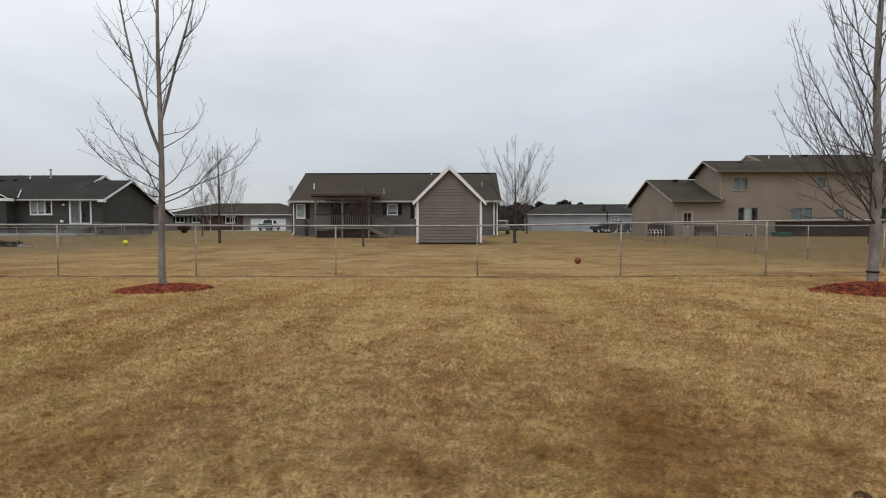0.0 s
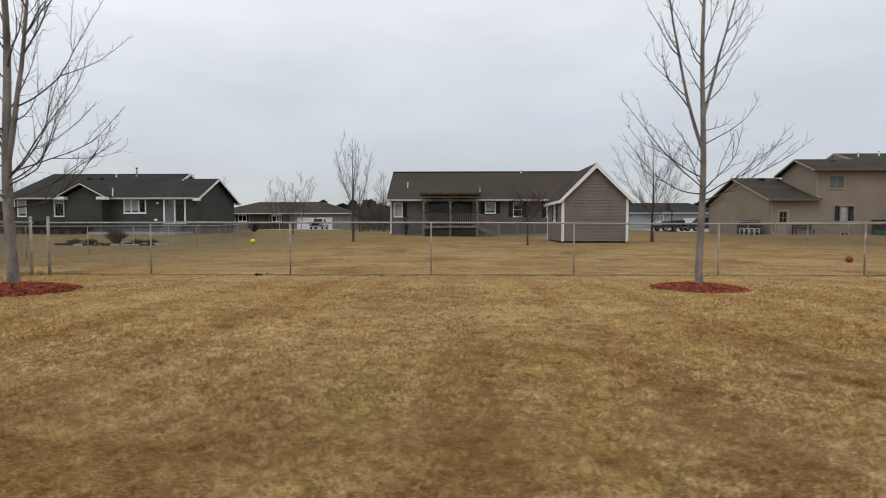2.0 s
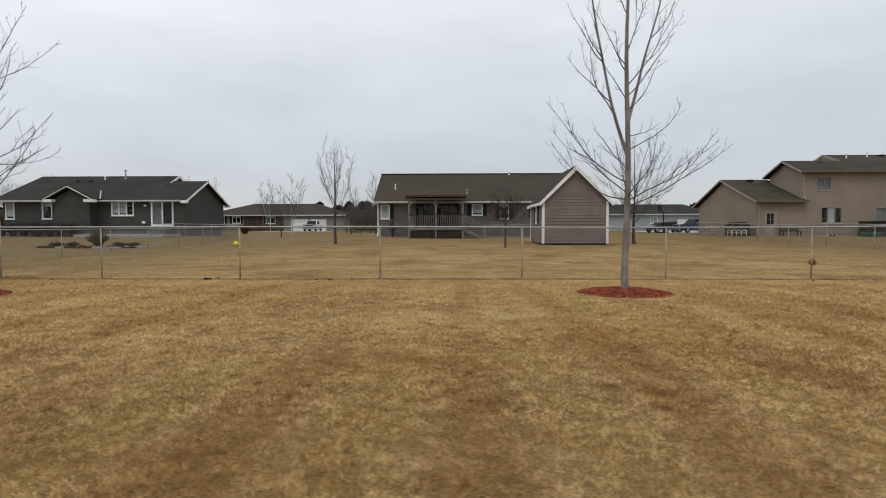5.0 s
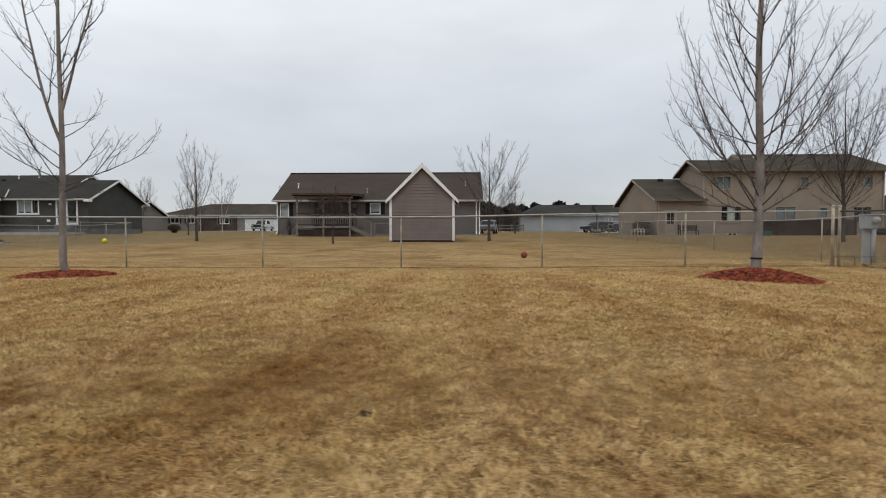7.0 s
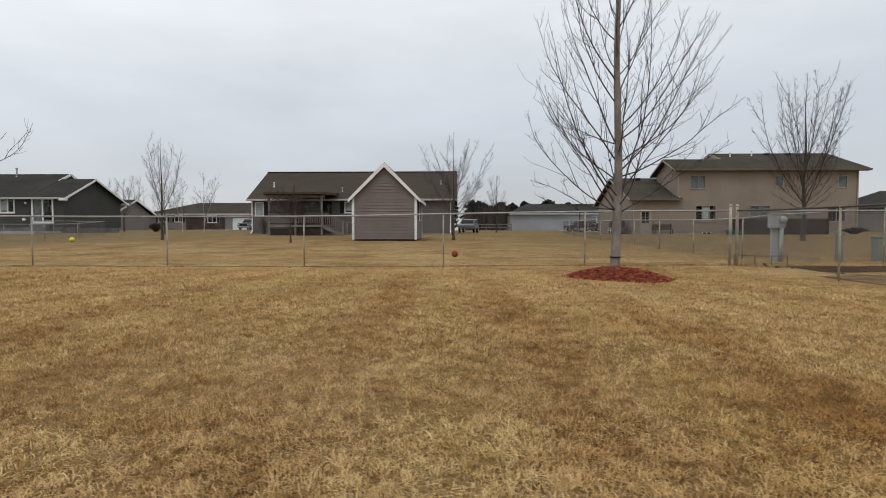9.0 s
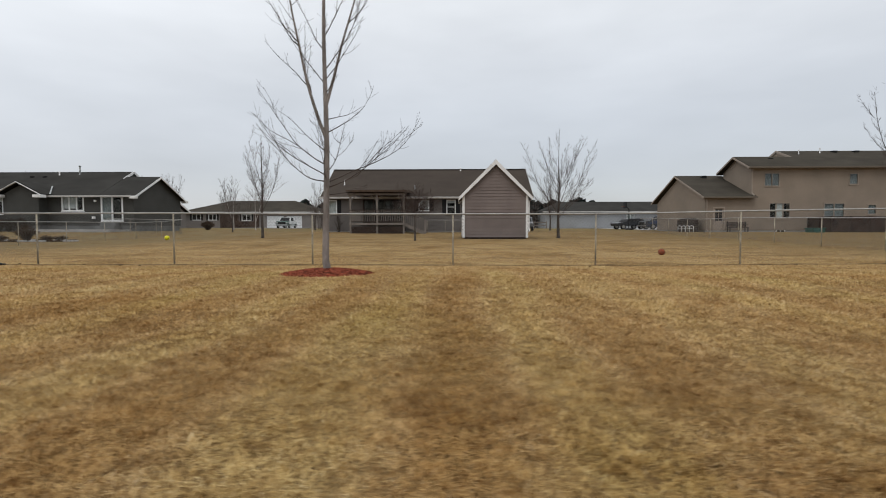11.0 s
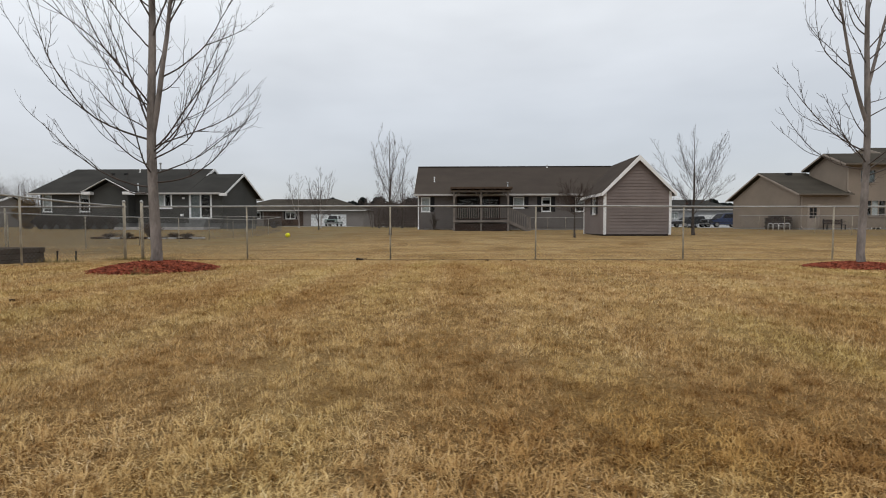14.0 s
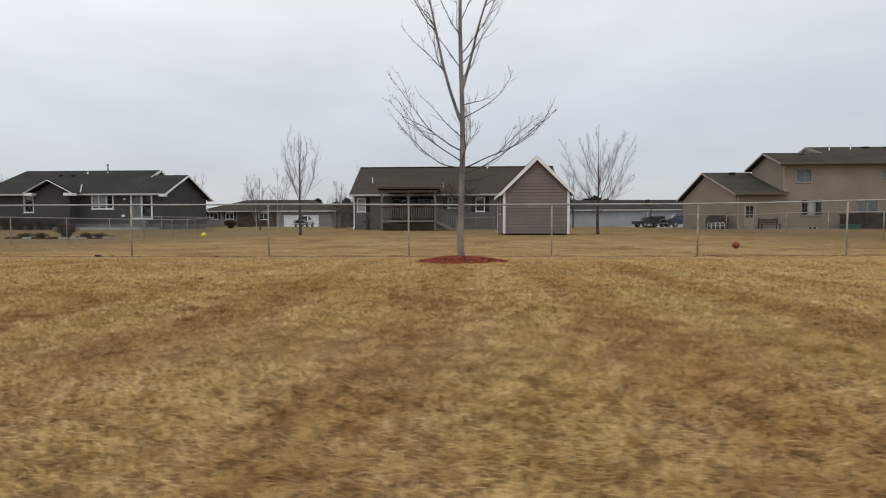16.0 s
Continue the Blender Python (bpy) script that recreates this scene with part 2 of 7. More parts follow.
def blade_material():
    m = bpy.data.materials.new("straw_blades")
    m.use_nodes = True
    nt = m.node_tree
    b = nt.nodes["Principled BSDF"]
    b.inputs["Roughness"].default_value = 0.9
    b.inputs["Specular IOR Level"].default_value = 0.04
    geo, tc, nd, ramp = (nt.nodes.new(k) for k in ("ShaderNodeNewGeometry", "ShaderNodeTexCoord", "ShaderNodeTexNoise", "ShaderNodeValToRGB"))
    nd.inputs["Scale"].default_value, nd.inputs["Detail"].default_value, nd.inputs["Roughness"].default_value = 2.6, 5, 0.65
    nt.links.new(tc.outputs["Object"], nd.inputs["Vector"])
    nt.links.new(geo.outputs["Random Per Island"], ramp.inputs[0])
    r = ramp.color_ramp
    r.elements[0].color, r.elements[1].color = (0.30, 0.186, 0.078, 1), (0.72, 0.57, 0.365, 1)
    for at, col in ((0.20, (0.52, 0.342, 0.150, 1)), (0.50, (0.628, 0.434, 0.202, 1)), (0.88, (0.70, 0.515, 0.264, 1))):
        e = r.elements.new(at)
        e.color = col
    last = ramp.outputs[0]

    def patch(vec, a, z, most, col):
        nonlocal last
        x, mr = nt.nodes.new("ShaderNodeMix"), nt.nodes.new("ShaderNodeMapRange")
        x.data_type, x.blend_type = "RGBA", "MULTIPLY"
        for key, v in zip(("From Min", "From Max", "To Min", "To Max"), (a, z, 0.0, most)):
            mr.inputs[key].default_value = v
        nt.links.new(vec, mr.inputs["Value"])
        nt.links.new(mr.outputs[0], x.inputs[0])
        nt.links.new(last, x.inputs[6])
        x.inputs[7].default_value = col
        last = x.outputs[2]

    patch(nd.outputs["Fac"], 0.50, 0.72, 0.5, (0.66, 0.58, 0.48, 1))
    # dark spots in two sizes: shade between grass tufts put into blade colour
    for size, a, z, most in ((14.0, 0.555, 0.635, 0.85), (6.5, 0.53, 0.64, 0.6)):
        n3 = nt.nodes.new("ShaderNodeTexNoise")
        n3.inputs["Scale"].default_value, n3.inputs["Detail"].default_value, n3.inputs["Roughness"].default_value = size, 4, 0.65
        nt.links.new(tc.outputs["Object"], n3.inputs["Vector"])
        patch(n3.outputs["Fac"], a, z, most, (0.42, 0.32, 0.225, 1))
    last = mown_tones(nt, tc, last)
    nt.links.new(last, b.inputs["Base Color"])
    return m


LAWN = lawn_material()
BLADES = blade_material()
WHITE = material("white_trim_paint", (0.74, 0.74, 0.73, 1), 0.55, 0.06, 1.5, 25)
WHITE_VINYL = material("white_vinyl", (0.70, 0.71, 0.71, 1), 0.45, 0.05, 2, 30)
SHED_SIDING = material("taupe_lap_siding", (0.185, 0.151, 0.138, 1), 0.7, 0.10, 0.8, 18, per_object=0.05)
HOUSE_SIDING = material("grey_taupe_siding", (0.1285, 0.1147, 0.1074, 1), 0.7, 0.10, 0.7, 14)
SLATE_SIDING = material("dark_slate_siding", (0.056, 0.0555, 0.0505, 1), 0.7, 0.12, 0.7, 14)
TAN_SIDING = material("tan_siding", (0.252, 0.204, 0.159, 1), 0.7, 0.08, 0.6, 14)
PALE_SIDING = material("pale_grey_siding", (0.30, 0.31, 0.32, 1), 0.7, 0.08, 0.6, 12)
GREY_SIDING = material("warm_grey_siding", (0.200, 0.180, 0.165, 1), 0.7, 0.08, 0.6, 12)
ROOF_BROWN = material("brown_asphalt_shingle", (0.0640, 0.0525, 0.0440, 1), 0.95, 0.2, 0.5, 14, 0.4, tint=(0.053, 0.0435, 0.037, 1), stretch=(1, 1, 2.5), spec=0.03)
ROOF_DARK = material("charcoal_asphalt_shingle", (0.0450, 0.0435, 0.0400, 1), 0.95, 0.14, 0.5, 14, 0.4, stretch=(1, 1, 2.5), spec=0.03)
ROOF_OLIVE = material("weathered_brown_shingle", (0.0600, 0.0530, 0.0430, 1), 0.95, 0.14, 0.5, 14, 0.4, stretch=(1, 1, 2.5), spec=0.03)
# dark brown that paints the shade of the garage house's porch recess
PORCH_SHADE = material("shaded_porch_brown", (0.085, 0.058, 0.046, 1), 0.9, 0.25, 1.5, 12, 0.3, spec=0.05)
TAN_TRIM = material("tan_trim", (0.30, 0.25, 0.205, 1), 0.6, 0.06, 2, 20)
SHUTTER = material("black_shutter", (0.012, 0.012, 0.013, 1), 0.6, 0.1, 3, 30)
# darker concrete, with the shade at the slate house's foot in its colour
SHADED_CONCRETE = material("shaded_concrete", (0.165, 0.168, 0.165, 1), 0.9, 0.2, 1.2, 30, 0.3)
CONCRETE = material("concrete", (0.3640, 0.3570, 0.3430, 1), 0.9, 0.12, 1.2, 30, 0.3)
GALV = material("galvanised_steel", (0.36, 0.355, 0.335, 1), 0.55, 0.15, 5, 60, 0.0, metal=0.3)
POST = material("weathered_steel_post", (0.43, 0.38, 0.295, 1), 0.6, 0.25, 5, 60, 0.0, metal=0.1)
WIRE = material("galvanised_wire", (0.15, 0.147, 0.14, 1), 0.6, 0.2, 5, 60, 0.0, metal=0.2)
BARK = material("young_maple_bark", (0.255, 0.225, 0.205, 1), 0.9, 0.35, 7, 45, 0.9, tint=(0.115, 0.100, 0.090, 1), stretch=(1, 1, 0.35), spec=0.03)
LIMB = material("limb_bark", (0.100, 0.084, 0.075, 1), 0.9, 0.25, 6, 40, 0.4, tint=(0.060, 0.050, 0.045, 1), stretch=(1, 1, 0.35), spec=0.03)
TWIG = material("twig_bark", (0.085, 0.064, 0.056, 1), 0.9, 0.2, 5, 40, spec=0.03)
DARK_BARK = material("dark_bark", (0.085, 0.070, 0.060, 1), 0.9, 0.25, 5, 30, 0.5, spec=0.03)
FAR_TWIG = material("far_twig_bark", (0.125, 0.10, 0.09, 1), 0.9, 0.2, 2, 20, spec=0.03)
BIRCH = material("birch_bark", (0.40, 0.37, 0.345, 1), 0.85, 0.25, 5, 20, tint=(0.25, 0.22, 0.20, 1))
MULCH = material("red_wood_mulch", (0.15, 0.038, 0.021, 1), 0.95, 0.3, 14, 60, 0.8, tint=(0.09, 0.026, 0.016, 1), spec=0.03)
CHIP = material("red_mulch_chips", (0.33, 0.085, 0.047, 1), 0.95, 0.4, 14, 160, 0.0, tint=(0.075, 0.028, 0.02, 1), spec=0.03)
CEDAR = material("weathered_brown_wood", (0.085, 0.057, 0.040, 1), 0.85, 0.2, 2, 25, 0.3, stretch=(1, 1, 0.3))
GREY_WOOD = material("grey_deck_wood", (0.20, 0.175, 0.155, 1), 0.85, 0.2, 2, 25, 0.3)
RED_WOOD = material("reddish_stained_wood", (0.085, 0.052, 0.040, 1), 0.85, 0.25, 2, 25, 0.3)
TAN_GUTTER = material("brown_gutter", (0.13, 0.108, 0.085, 1), 0.6, 0.06, 2, 20)
DARK_WOOD = material("dark_stained_wood", (0.050, 0.032, 0.025, 1), 0.85, 0.25, 2, 25, 0.3)
TIMBER = material("old_timber", (0.115, 0.093, 0.076, 1), 0.9, 0.25, 2, 25, 0.4, spec=0.03)
# foliage green lifted a little, with the haze of distance in it
EVERGREEN = material("evergreen_foliage", (0.030, 0.036, 0.033, 1), 0.95, 0.3, 0.5, 6, spec=0.03)
SHRUB = material("dormant_shrub", (0.085, 0.056, 0.036, 1), 0.95, 0.3, 2, 20, spec=0.03)
SOIL = material("bare_soil", (0.066, 0.040, 0.023, 1), 0.95, 0.3, 2, 25, 0.6, tint=(0.034, 0.022, 0.014, 1), spec=0.03)
GREEN_STEEL = material("utility_green_steel", (0.19, 0.215, 0.175, 1), 0.5, 0.08, 2, 20)
PALE_GREEN = material("pale_green_steel", (0.30, 0.34, 0.30, 1), 0.5, 0.08, 2, 20)
OLD_GUTTER = material("dull_white_gutter", (0.46, 0.445, 0.425, 1), 0.6, 0.1, 2, 20)
DARK_PIPE = material("tarnished_pipe", (0.085, 0.075, 0.065, 1), 0.6, 0.2, 5, 40, metal=0.2)
METER_GLASS = material("meter_glass", (0.34, 0.35, 0.35, 1), 0.3, 0.05, 3, 20)
THATCH = material("matted_dead_grass", (0.22, 0.150, 0.075, 1), 0.95, 0.4, 3, 30, 0.9, tint=(0.085, 0.055, 0.030, 1), spec=0.03)
TEAL = material("green_plastic", (0.03, 0.10, 0.08, 1), 0.5, 0.08, 3, 25)
GREY_STEEL = material("grey_painted_steel", (0.33, 0.345, 0.345, 1), 0.5, 0.08, 3, 25)
BLACK = material("black_plastic", (0.012, 0.012, 0.012, 1), 0.6, 0.15, 4, 30)
YELLOW = material("yellow_plastic", (0.70, 0.66, 0.02, 1), 0.5, 0.06, 6, 30)
ORANGE = material("orange_rubber", (0.24, 0.060, 0.024, 1), 0.7, 0.15, 8, 60, 0.3)
CURTAIN = material("pale_blind", (0.45, 0.45, 0.44, 1), 0.8, 0.06, 2, 20)
# grey-blue for a drawn curtain and for reflections painted behind the panes
BLIND_AND_REFLECTION = material("grey_blue_blind_and_reflection", (0.17, 0.185, 0.185, 1), 0.7, 0.12, 2, 20)
DOOR_BEIGE = material("beige_door_paint", (0.33, 0.275, 0.225, 1), 0.55, 0.05, 2, 20)
CAR_WHITE = material("white_car_paint", (0.62, 0.64, 0.63, 1), 0.3, 0.03, 2, 20)
CAR_GREEN = material("dark_green_car_paint", (0.025, 0.070, 0.055, 1), 0.3, 0.05, 2, 20)
CAR_BLUE = material("blue_car_paint", (0.03, 0.045, 0.10, 1), 0.3, 0.05, 2, 20)
CAR_GREY = material("grey_car_paint", (0.15, 0.155, 0.16, 1), 0.3, 0.05, 2, 20)
CAR_DARK = material("dark_car_paint", (0.03, 0.032, 0.036, 1), 0.3, 0.05, 2, 20)
CHROME = material("dull_chrome", (0.5, 0.5, 0.5, 1), 0.3, 0.05, 3, 20, metal=0.9)
GLASS = glass_material("window_glass")
PAINTED_DIMNESS = material("painted_dim_interior", (0.02, 0.019, 0.018, 1), 0.9, 0.2, 1, 8)


# ---- mesh helpers ----
def box(bm, lo, hi):
    x0, y0, z0 = lo
    x1, y1, z1 = hi
    v = [bm.verts.new(p) for p in ((x0, y0, z0), (x1, y0, z0), (x1, y1, z0), (x0, y1, z0), (x0, y0, z1), (x1, y0, z1), (x1, y1, z1), (x0, y1, z1))]
    for f in ((0, 3, 2, 1), (4, 5, 6, 7), (0, 1, 5, 4), (1, 2, 6, 5), (2, 3, 7, 6), (3, 0, 4, 7)):
        bm.faces.new([v[i] for i in f])


def boxes(*pairs):
    bm = bmesh.new()
    for lo, hi in pairs:
        box(bm, lo, hi)
    return bm


def soft_box(lo, hi, r=0.02):
    bm = boxes((lo, hi))
    bmesh.ops.bevel(bm, geom=bm.edges[:], offset=r, segments=2, affect="EDGES", profile=0.6)
    return bm


def slab(bm, quad, t):
    """A flat plate under the quad's (or polygon's) corners, t thick."""
    q = [Vector(p) for p in quad]
    nrm = (q[1] - q[0]).cross(q[2] - q[0]).normalized()
    if nrm.z < 0:
        q.reverse()
        nrm = -nrm
    top = [bm.verts.new(p) for p in q]
    low = [bm.verts.new(p - nrm * t) for p in q]
    bm.faces.new(top)
    bm.faces.new(low[::-1])
    n = len(q)
    for i in range(n):
        bm.faces.new((top[i], low[i], low[(i + 1) % n], top[(i + 1) % n]))


def bar(bm, a, b, w, d=None, up=(0, 0, 1)):
    """A square bar from a to b."""
    a, b = Vector(a), Vector(b)
    t = (b - a).normalized()
    s = t.cross(Vector(up))
    if s.length < 1e-4:
        s = t.cross(Vector((0, 1, 0)))
    s.normalize()
    u = s.cross(t)
    d = d or w
    ring = [(-w / 2, -d / 2), (w / 2, -d / 2), (w / 2, d / 2), (-w / 2, d / 2)]
    va = [bm.verts.new(a + s * i + u * j) for i, j in ring]
    vb = [bm.verts.new(b + s * i + u * j) for i, j in ring]
    bm.faces.new(va)
    bm.faces.new(vb[::-1])
    for i in range(4):
        bm.faces.new((va[i], vb[i], vb[(i + 1) % 4], va[(i + 1) % 4]))


def tube(bm, pts, radii, sides=8, cap=True):
    """A round tube through the points."""
    pts = [Vector(p) for p in pts]
    if not isinstance(radii, (list, tuple)):
        radii = [radii] * len(pts)
    rings = []
    ref = Vector((0.31, 0.95, 0.08))
    for i, p in enumerate(pts):
        t = (pts[min(i + 1, len(pts) - 1)] - pts[max(i - 1, 0)]).normalized()
        s = t.cross(ref if abs(t.dot(ref)) < 0.95 else Vector((1, 0, 0))).normalized()
        u = s.cross(t)
        rings.append([bm.verts.new(p + (s * math.cos(2 * math.pi * k / sides) + u * math.sin(2 * math.pi * k / sides)) * radii[i]) for k in range(sides)])
    for a, b in zip(rings, rings[1:]):
        for k in range(sides):
            bm.faces.new((a[k], a[(k + 1) % sides], b[(k + 1) % sides], b[k]))
    if cap:
        bm.faces.new(rings[0][::-1])
        bm.faces.new(rings[-1])


def dome(bm, c, r, squash=1.0, seg=16, rings=10):
    m = Matrix.Translation(c) @ Matrix.Diagonal((r, r, r * squash, 1))
    bmesh.ops.create_uvsphere(bm, u_segments=seg, v_segments=rings, radius=1, matrix=m)


def root_of(ob):
    while ob.parent:
        ob = ob.parent
    return ob


def part(name, bm, mat, parent, label="", smooth=False, kind=""):
    """Links a bmesh, written in the place's metres, as one mesh under a thing or part."""
    me = bpy.data.meshes.new(name)
    if smooth:
        for f in bm.faces:
            f.smooth = True
    bmesh.ops.recalc_face_normals(bm, faces=bm.faces[:])
    bm.transform(Matrix.Translation(-root_of(parent).location))
    bm.to_mesh(me)
    bm.free()
    me.materials.append(mat)
    ob = new(name, me)
    ob.parent = parent
    return tagged(ob, label, kind=kind)


def thing(name, at, label, category, group="", kind=""):
    ob = new(name)
    ob.location = at
    ob.empty_display_size = 0.2
    return tagged(ob, label, category, group, kind)


def single(name, bm, mat, label, category, group="", kind="", smooth=False, at=(0, 0, 0)):
    """A thing of one mesh."""
    me = bpy.data.meshes.new(name)
    if smooth:
        for f in bm.faces:
            f.smooth = True
    bmesh.ops.recalc_face_normals(bm, faces=bm.faces[:])
    bm.transform(Matrix.Translation(-Vector(at)))
    bm.to_mesh(me)
    bm.free()
    me.materials.append(mat)
    ob = new(name, me)
    ob.location = at
    return tagged(ob, label, category, group, kind)


def raw_mesh(name, verts, faces, mat):
    me = bpy.data.meshes.new(name)
    me.from_pydata(verts, [], faces)
    me.materials.append(mat)
    return me


# ---- ground ----
def step(a, b, v):
    u = np.clip((v - a) / (b - a), 0.0, 1.0)
    return u * u * (3 - 2 * u)


def lie(x, y):
    """The lie of the land without its small swells; takes numbers or arrays."""
    z = 0.10 - 0.11 * step(6.5, 10.4, y) + 0.22 * step(11.0, 28.0, y) + 0.28 * step(28.0, 42.0, y) + 0.35 * step(42.0, 92.0, y)
    z = z + 0.09 * step(-22.0, -30.0, x) * step(30.0, 41.0, y)
    z = z - 0.18 * step(-14.0, -20.0, x) * step(14.0, 26.0, y) * (1.0 - step(34.0, 41.0, y))
    z = z - 0.075 * step(12.0, 14.8, y) * (1.0 - step(17.0, 26.0, y))
    z = z + 0.05 * step(0.0, 9.0, x) * step(8.6, 10.4, y) * (1.0 - step(13.0, 24.0, y))
    return z - 0.12 * step(4.5, 9.9, x) * (1.0 - step(6.5, 10.4, y))


def ground_z(x, y):
    """A lawn that falls to a swale at the fence and rises gently to the houses."""
    return float(lie(x, y)) + 0.03 * noise.noise((x * 0.13, y * 0.13, 3)) * float(step(24.0, 32.0, y))


def build_ground():
    xs = sorted(set([-900, -500, -300, -200, -140, -100, -80, -65, -55] + [-48 + 1.2 * i for i in range(80)] + [50, 56, 65, 80, 100, 140, 200, 300, 500, 900]))
    ys = sorted(set([-300, -120, -60, -30, -15, -8] + [-4 + 0.5 * i for i in range(40)] + [16 + 1.0 * i for i in range(30)] + [47, 50, 54, 60, 68, 76, 86, 96, 120, 150, 200, 300, 450, 700, 1200]))
    verts = [(x, y, ground_z(x, y)) for y in ys for x in xs]
    w = len(xs)
    faces = [(j * w + i, j * w + i + 1, (j + 1) * w + i + 1, (j + 1) * w + i) for j in range(len(ys) - 1) for i in range(w - 1)]
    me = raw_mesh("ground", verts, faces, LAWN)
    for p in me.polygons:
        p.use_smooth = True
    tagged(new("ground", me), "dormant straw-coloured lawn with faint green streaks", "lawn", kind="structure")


build_ground()


# ---- building helpers ----
def strip_cuts(lo, hi, z0, z1, holes):
    """The stretches of a course between lo and hi that no opening cuts away."""
    spans = [(lo, hi)]
    for a, b, c, d in holes:
        if d <= z0 + 1e-4 or c >= z1 - 1e-4:
            continue
        nxt = []
        for s, e in spans:
            if b <= s or a >= e:
                nxt.append((s, e))
                continue
            if a > s:
                nxt.append((s, a))
            if b < e:
                nxt.append((b, e))
        spans = nxt
    return [(s, e) for s, e in spans if e - s > 0.01]


def wall_shape(top, z0, z1, length):
    """The reach along the wall at height z, for a plain wall or a gable: top(z) gives (lo, hi)."""
    return top if top else (lambda z: (0.0, length))


def siding_wall(name, a, b, z0, z1, holes, mat, parent, label="", top=None, course=0.16, thick=0.16, lip=0.024):
    """A wall from a to b (its outside on the right hand of that way), with lap siding in stepped courses and real openings."""
    a, b = Vector((*a, 0)), Vector((*b, 0))
    d = (b - a).normalized()
    out = Vector((d.y, -d.x, 0))
    reach = wall_shape(top, z0, z1, (b - a).length)
    bm = bmesh.new()
    cuts = sorted({z0, z1, *[h[2] for h in holes], *[h[3] for h in holes], *[z0 + course * i for i in range(int((z1 - z0) / course) + 1)]})
    cuts = [z for z in cuts if z0 <= z <= z1]
    for c0, c1 in zip(cuts, cuts[1:]):
        if c1 - c0 < 0.004:
            continue
        l0, h0 = reach(c0 + 1e-3)
        l1, h1 = reach(c1 - 1e-3)
        k = math.floor((c0 - z0) / course + 1e-3)
        f0, f1 = (c0 - z0) / course - k, (c1 - z0) / course - k
        p0, p1 = lip * (1 - f0), lip * (1 - min(1, f1))
        for s, e in strip_cuts(min(l0, l1), max(h0, h1), c0, c1, holes):
            s0, s1, e0, e1 = max(s, l0), max(s, l1), min(e, h0), min(e, h1)
            if e0 - s0 < 0.005 and e1 - s1 < 0.005:
                continue
            q = [a + d * s0 + out * p0 + Vector((0, 0, c0)), a + d * e0 + out * p0 + Vector((0, 0, c0)), a + d * max(e1, s1 + 0.002) + out * p1 + Vector((0, 0, c1)), a + d * s1 + out * p1 + Vector((0, 0, c1))]
            r = [a + d * s0 - out * thick + Vector((0, 0, c0)), a + d * e0 - out * thick + Vector((0, 0, c0)), a + d * max(e1, s1 + 0.002) - out * thick + Vector((0, 0, c1)), a + d * s1 - out * thick + Vector((0, 0, c1))]
            v = [bm.verts.new(p) for p in q + r]
            for f in ((0, 1, 2, 3), (7, 6, 5, 4), (0, 4, 5, 1), (1, 5, 6, 2), (2, 6, 7, 3), (3, 7, 4, 0)):
                bm.faces.new([v[i] for i in f])
    bmesh.ops.remove_doubles(bm, verts=bm.verts[:], dist=0.006)
    return part(name, bm, mat, parent, label)


class Face:
    """A wall's plane: origin, way along it, and outside."""

    def __init__(self, a, b):
        self.a = Vector((*a, 0))
        self.d = (Vector((*b, 0)) - self.a).normalized()
        self.out = Vector((self.d.y, -self.d.x, 0))

    def at(self, s, z, o=0.0):
        return self.a + self.d * s + self.out * o + Vector((0, 0, z))

    def plate(self, bm, s0, s1, z0, z1, o0, o1):
        p = [self.at(s, z, o) for o in (o0, o1) for z in (z0, z1) for s in (s0, s1)]
        v = [bm.verts.new(q) for q in p]
        for f in ((0, 1, 3, 2), (4, 6, 7, 5), (0, 4, 5, 1), (1, 5, 7, 3), (3, 7, 6, 2), (2, 6, 4, 0)):
            bm.faces.new([v[i] for i in f])


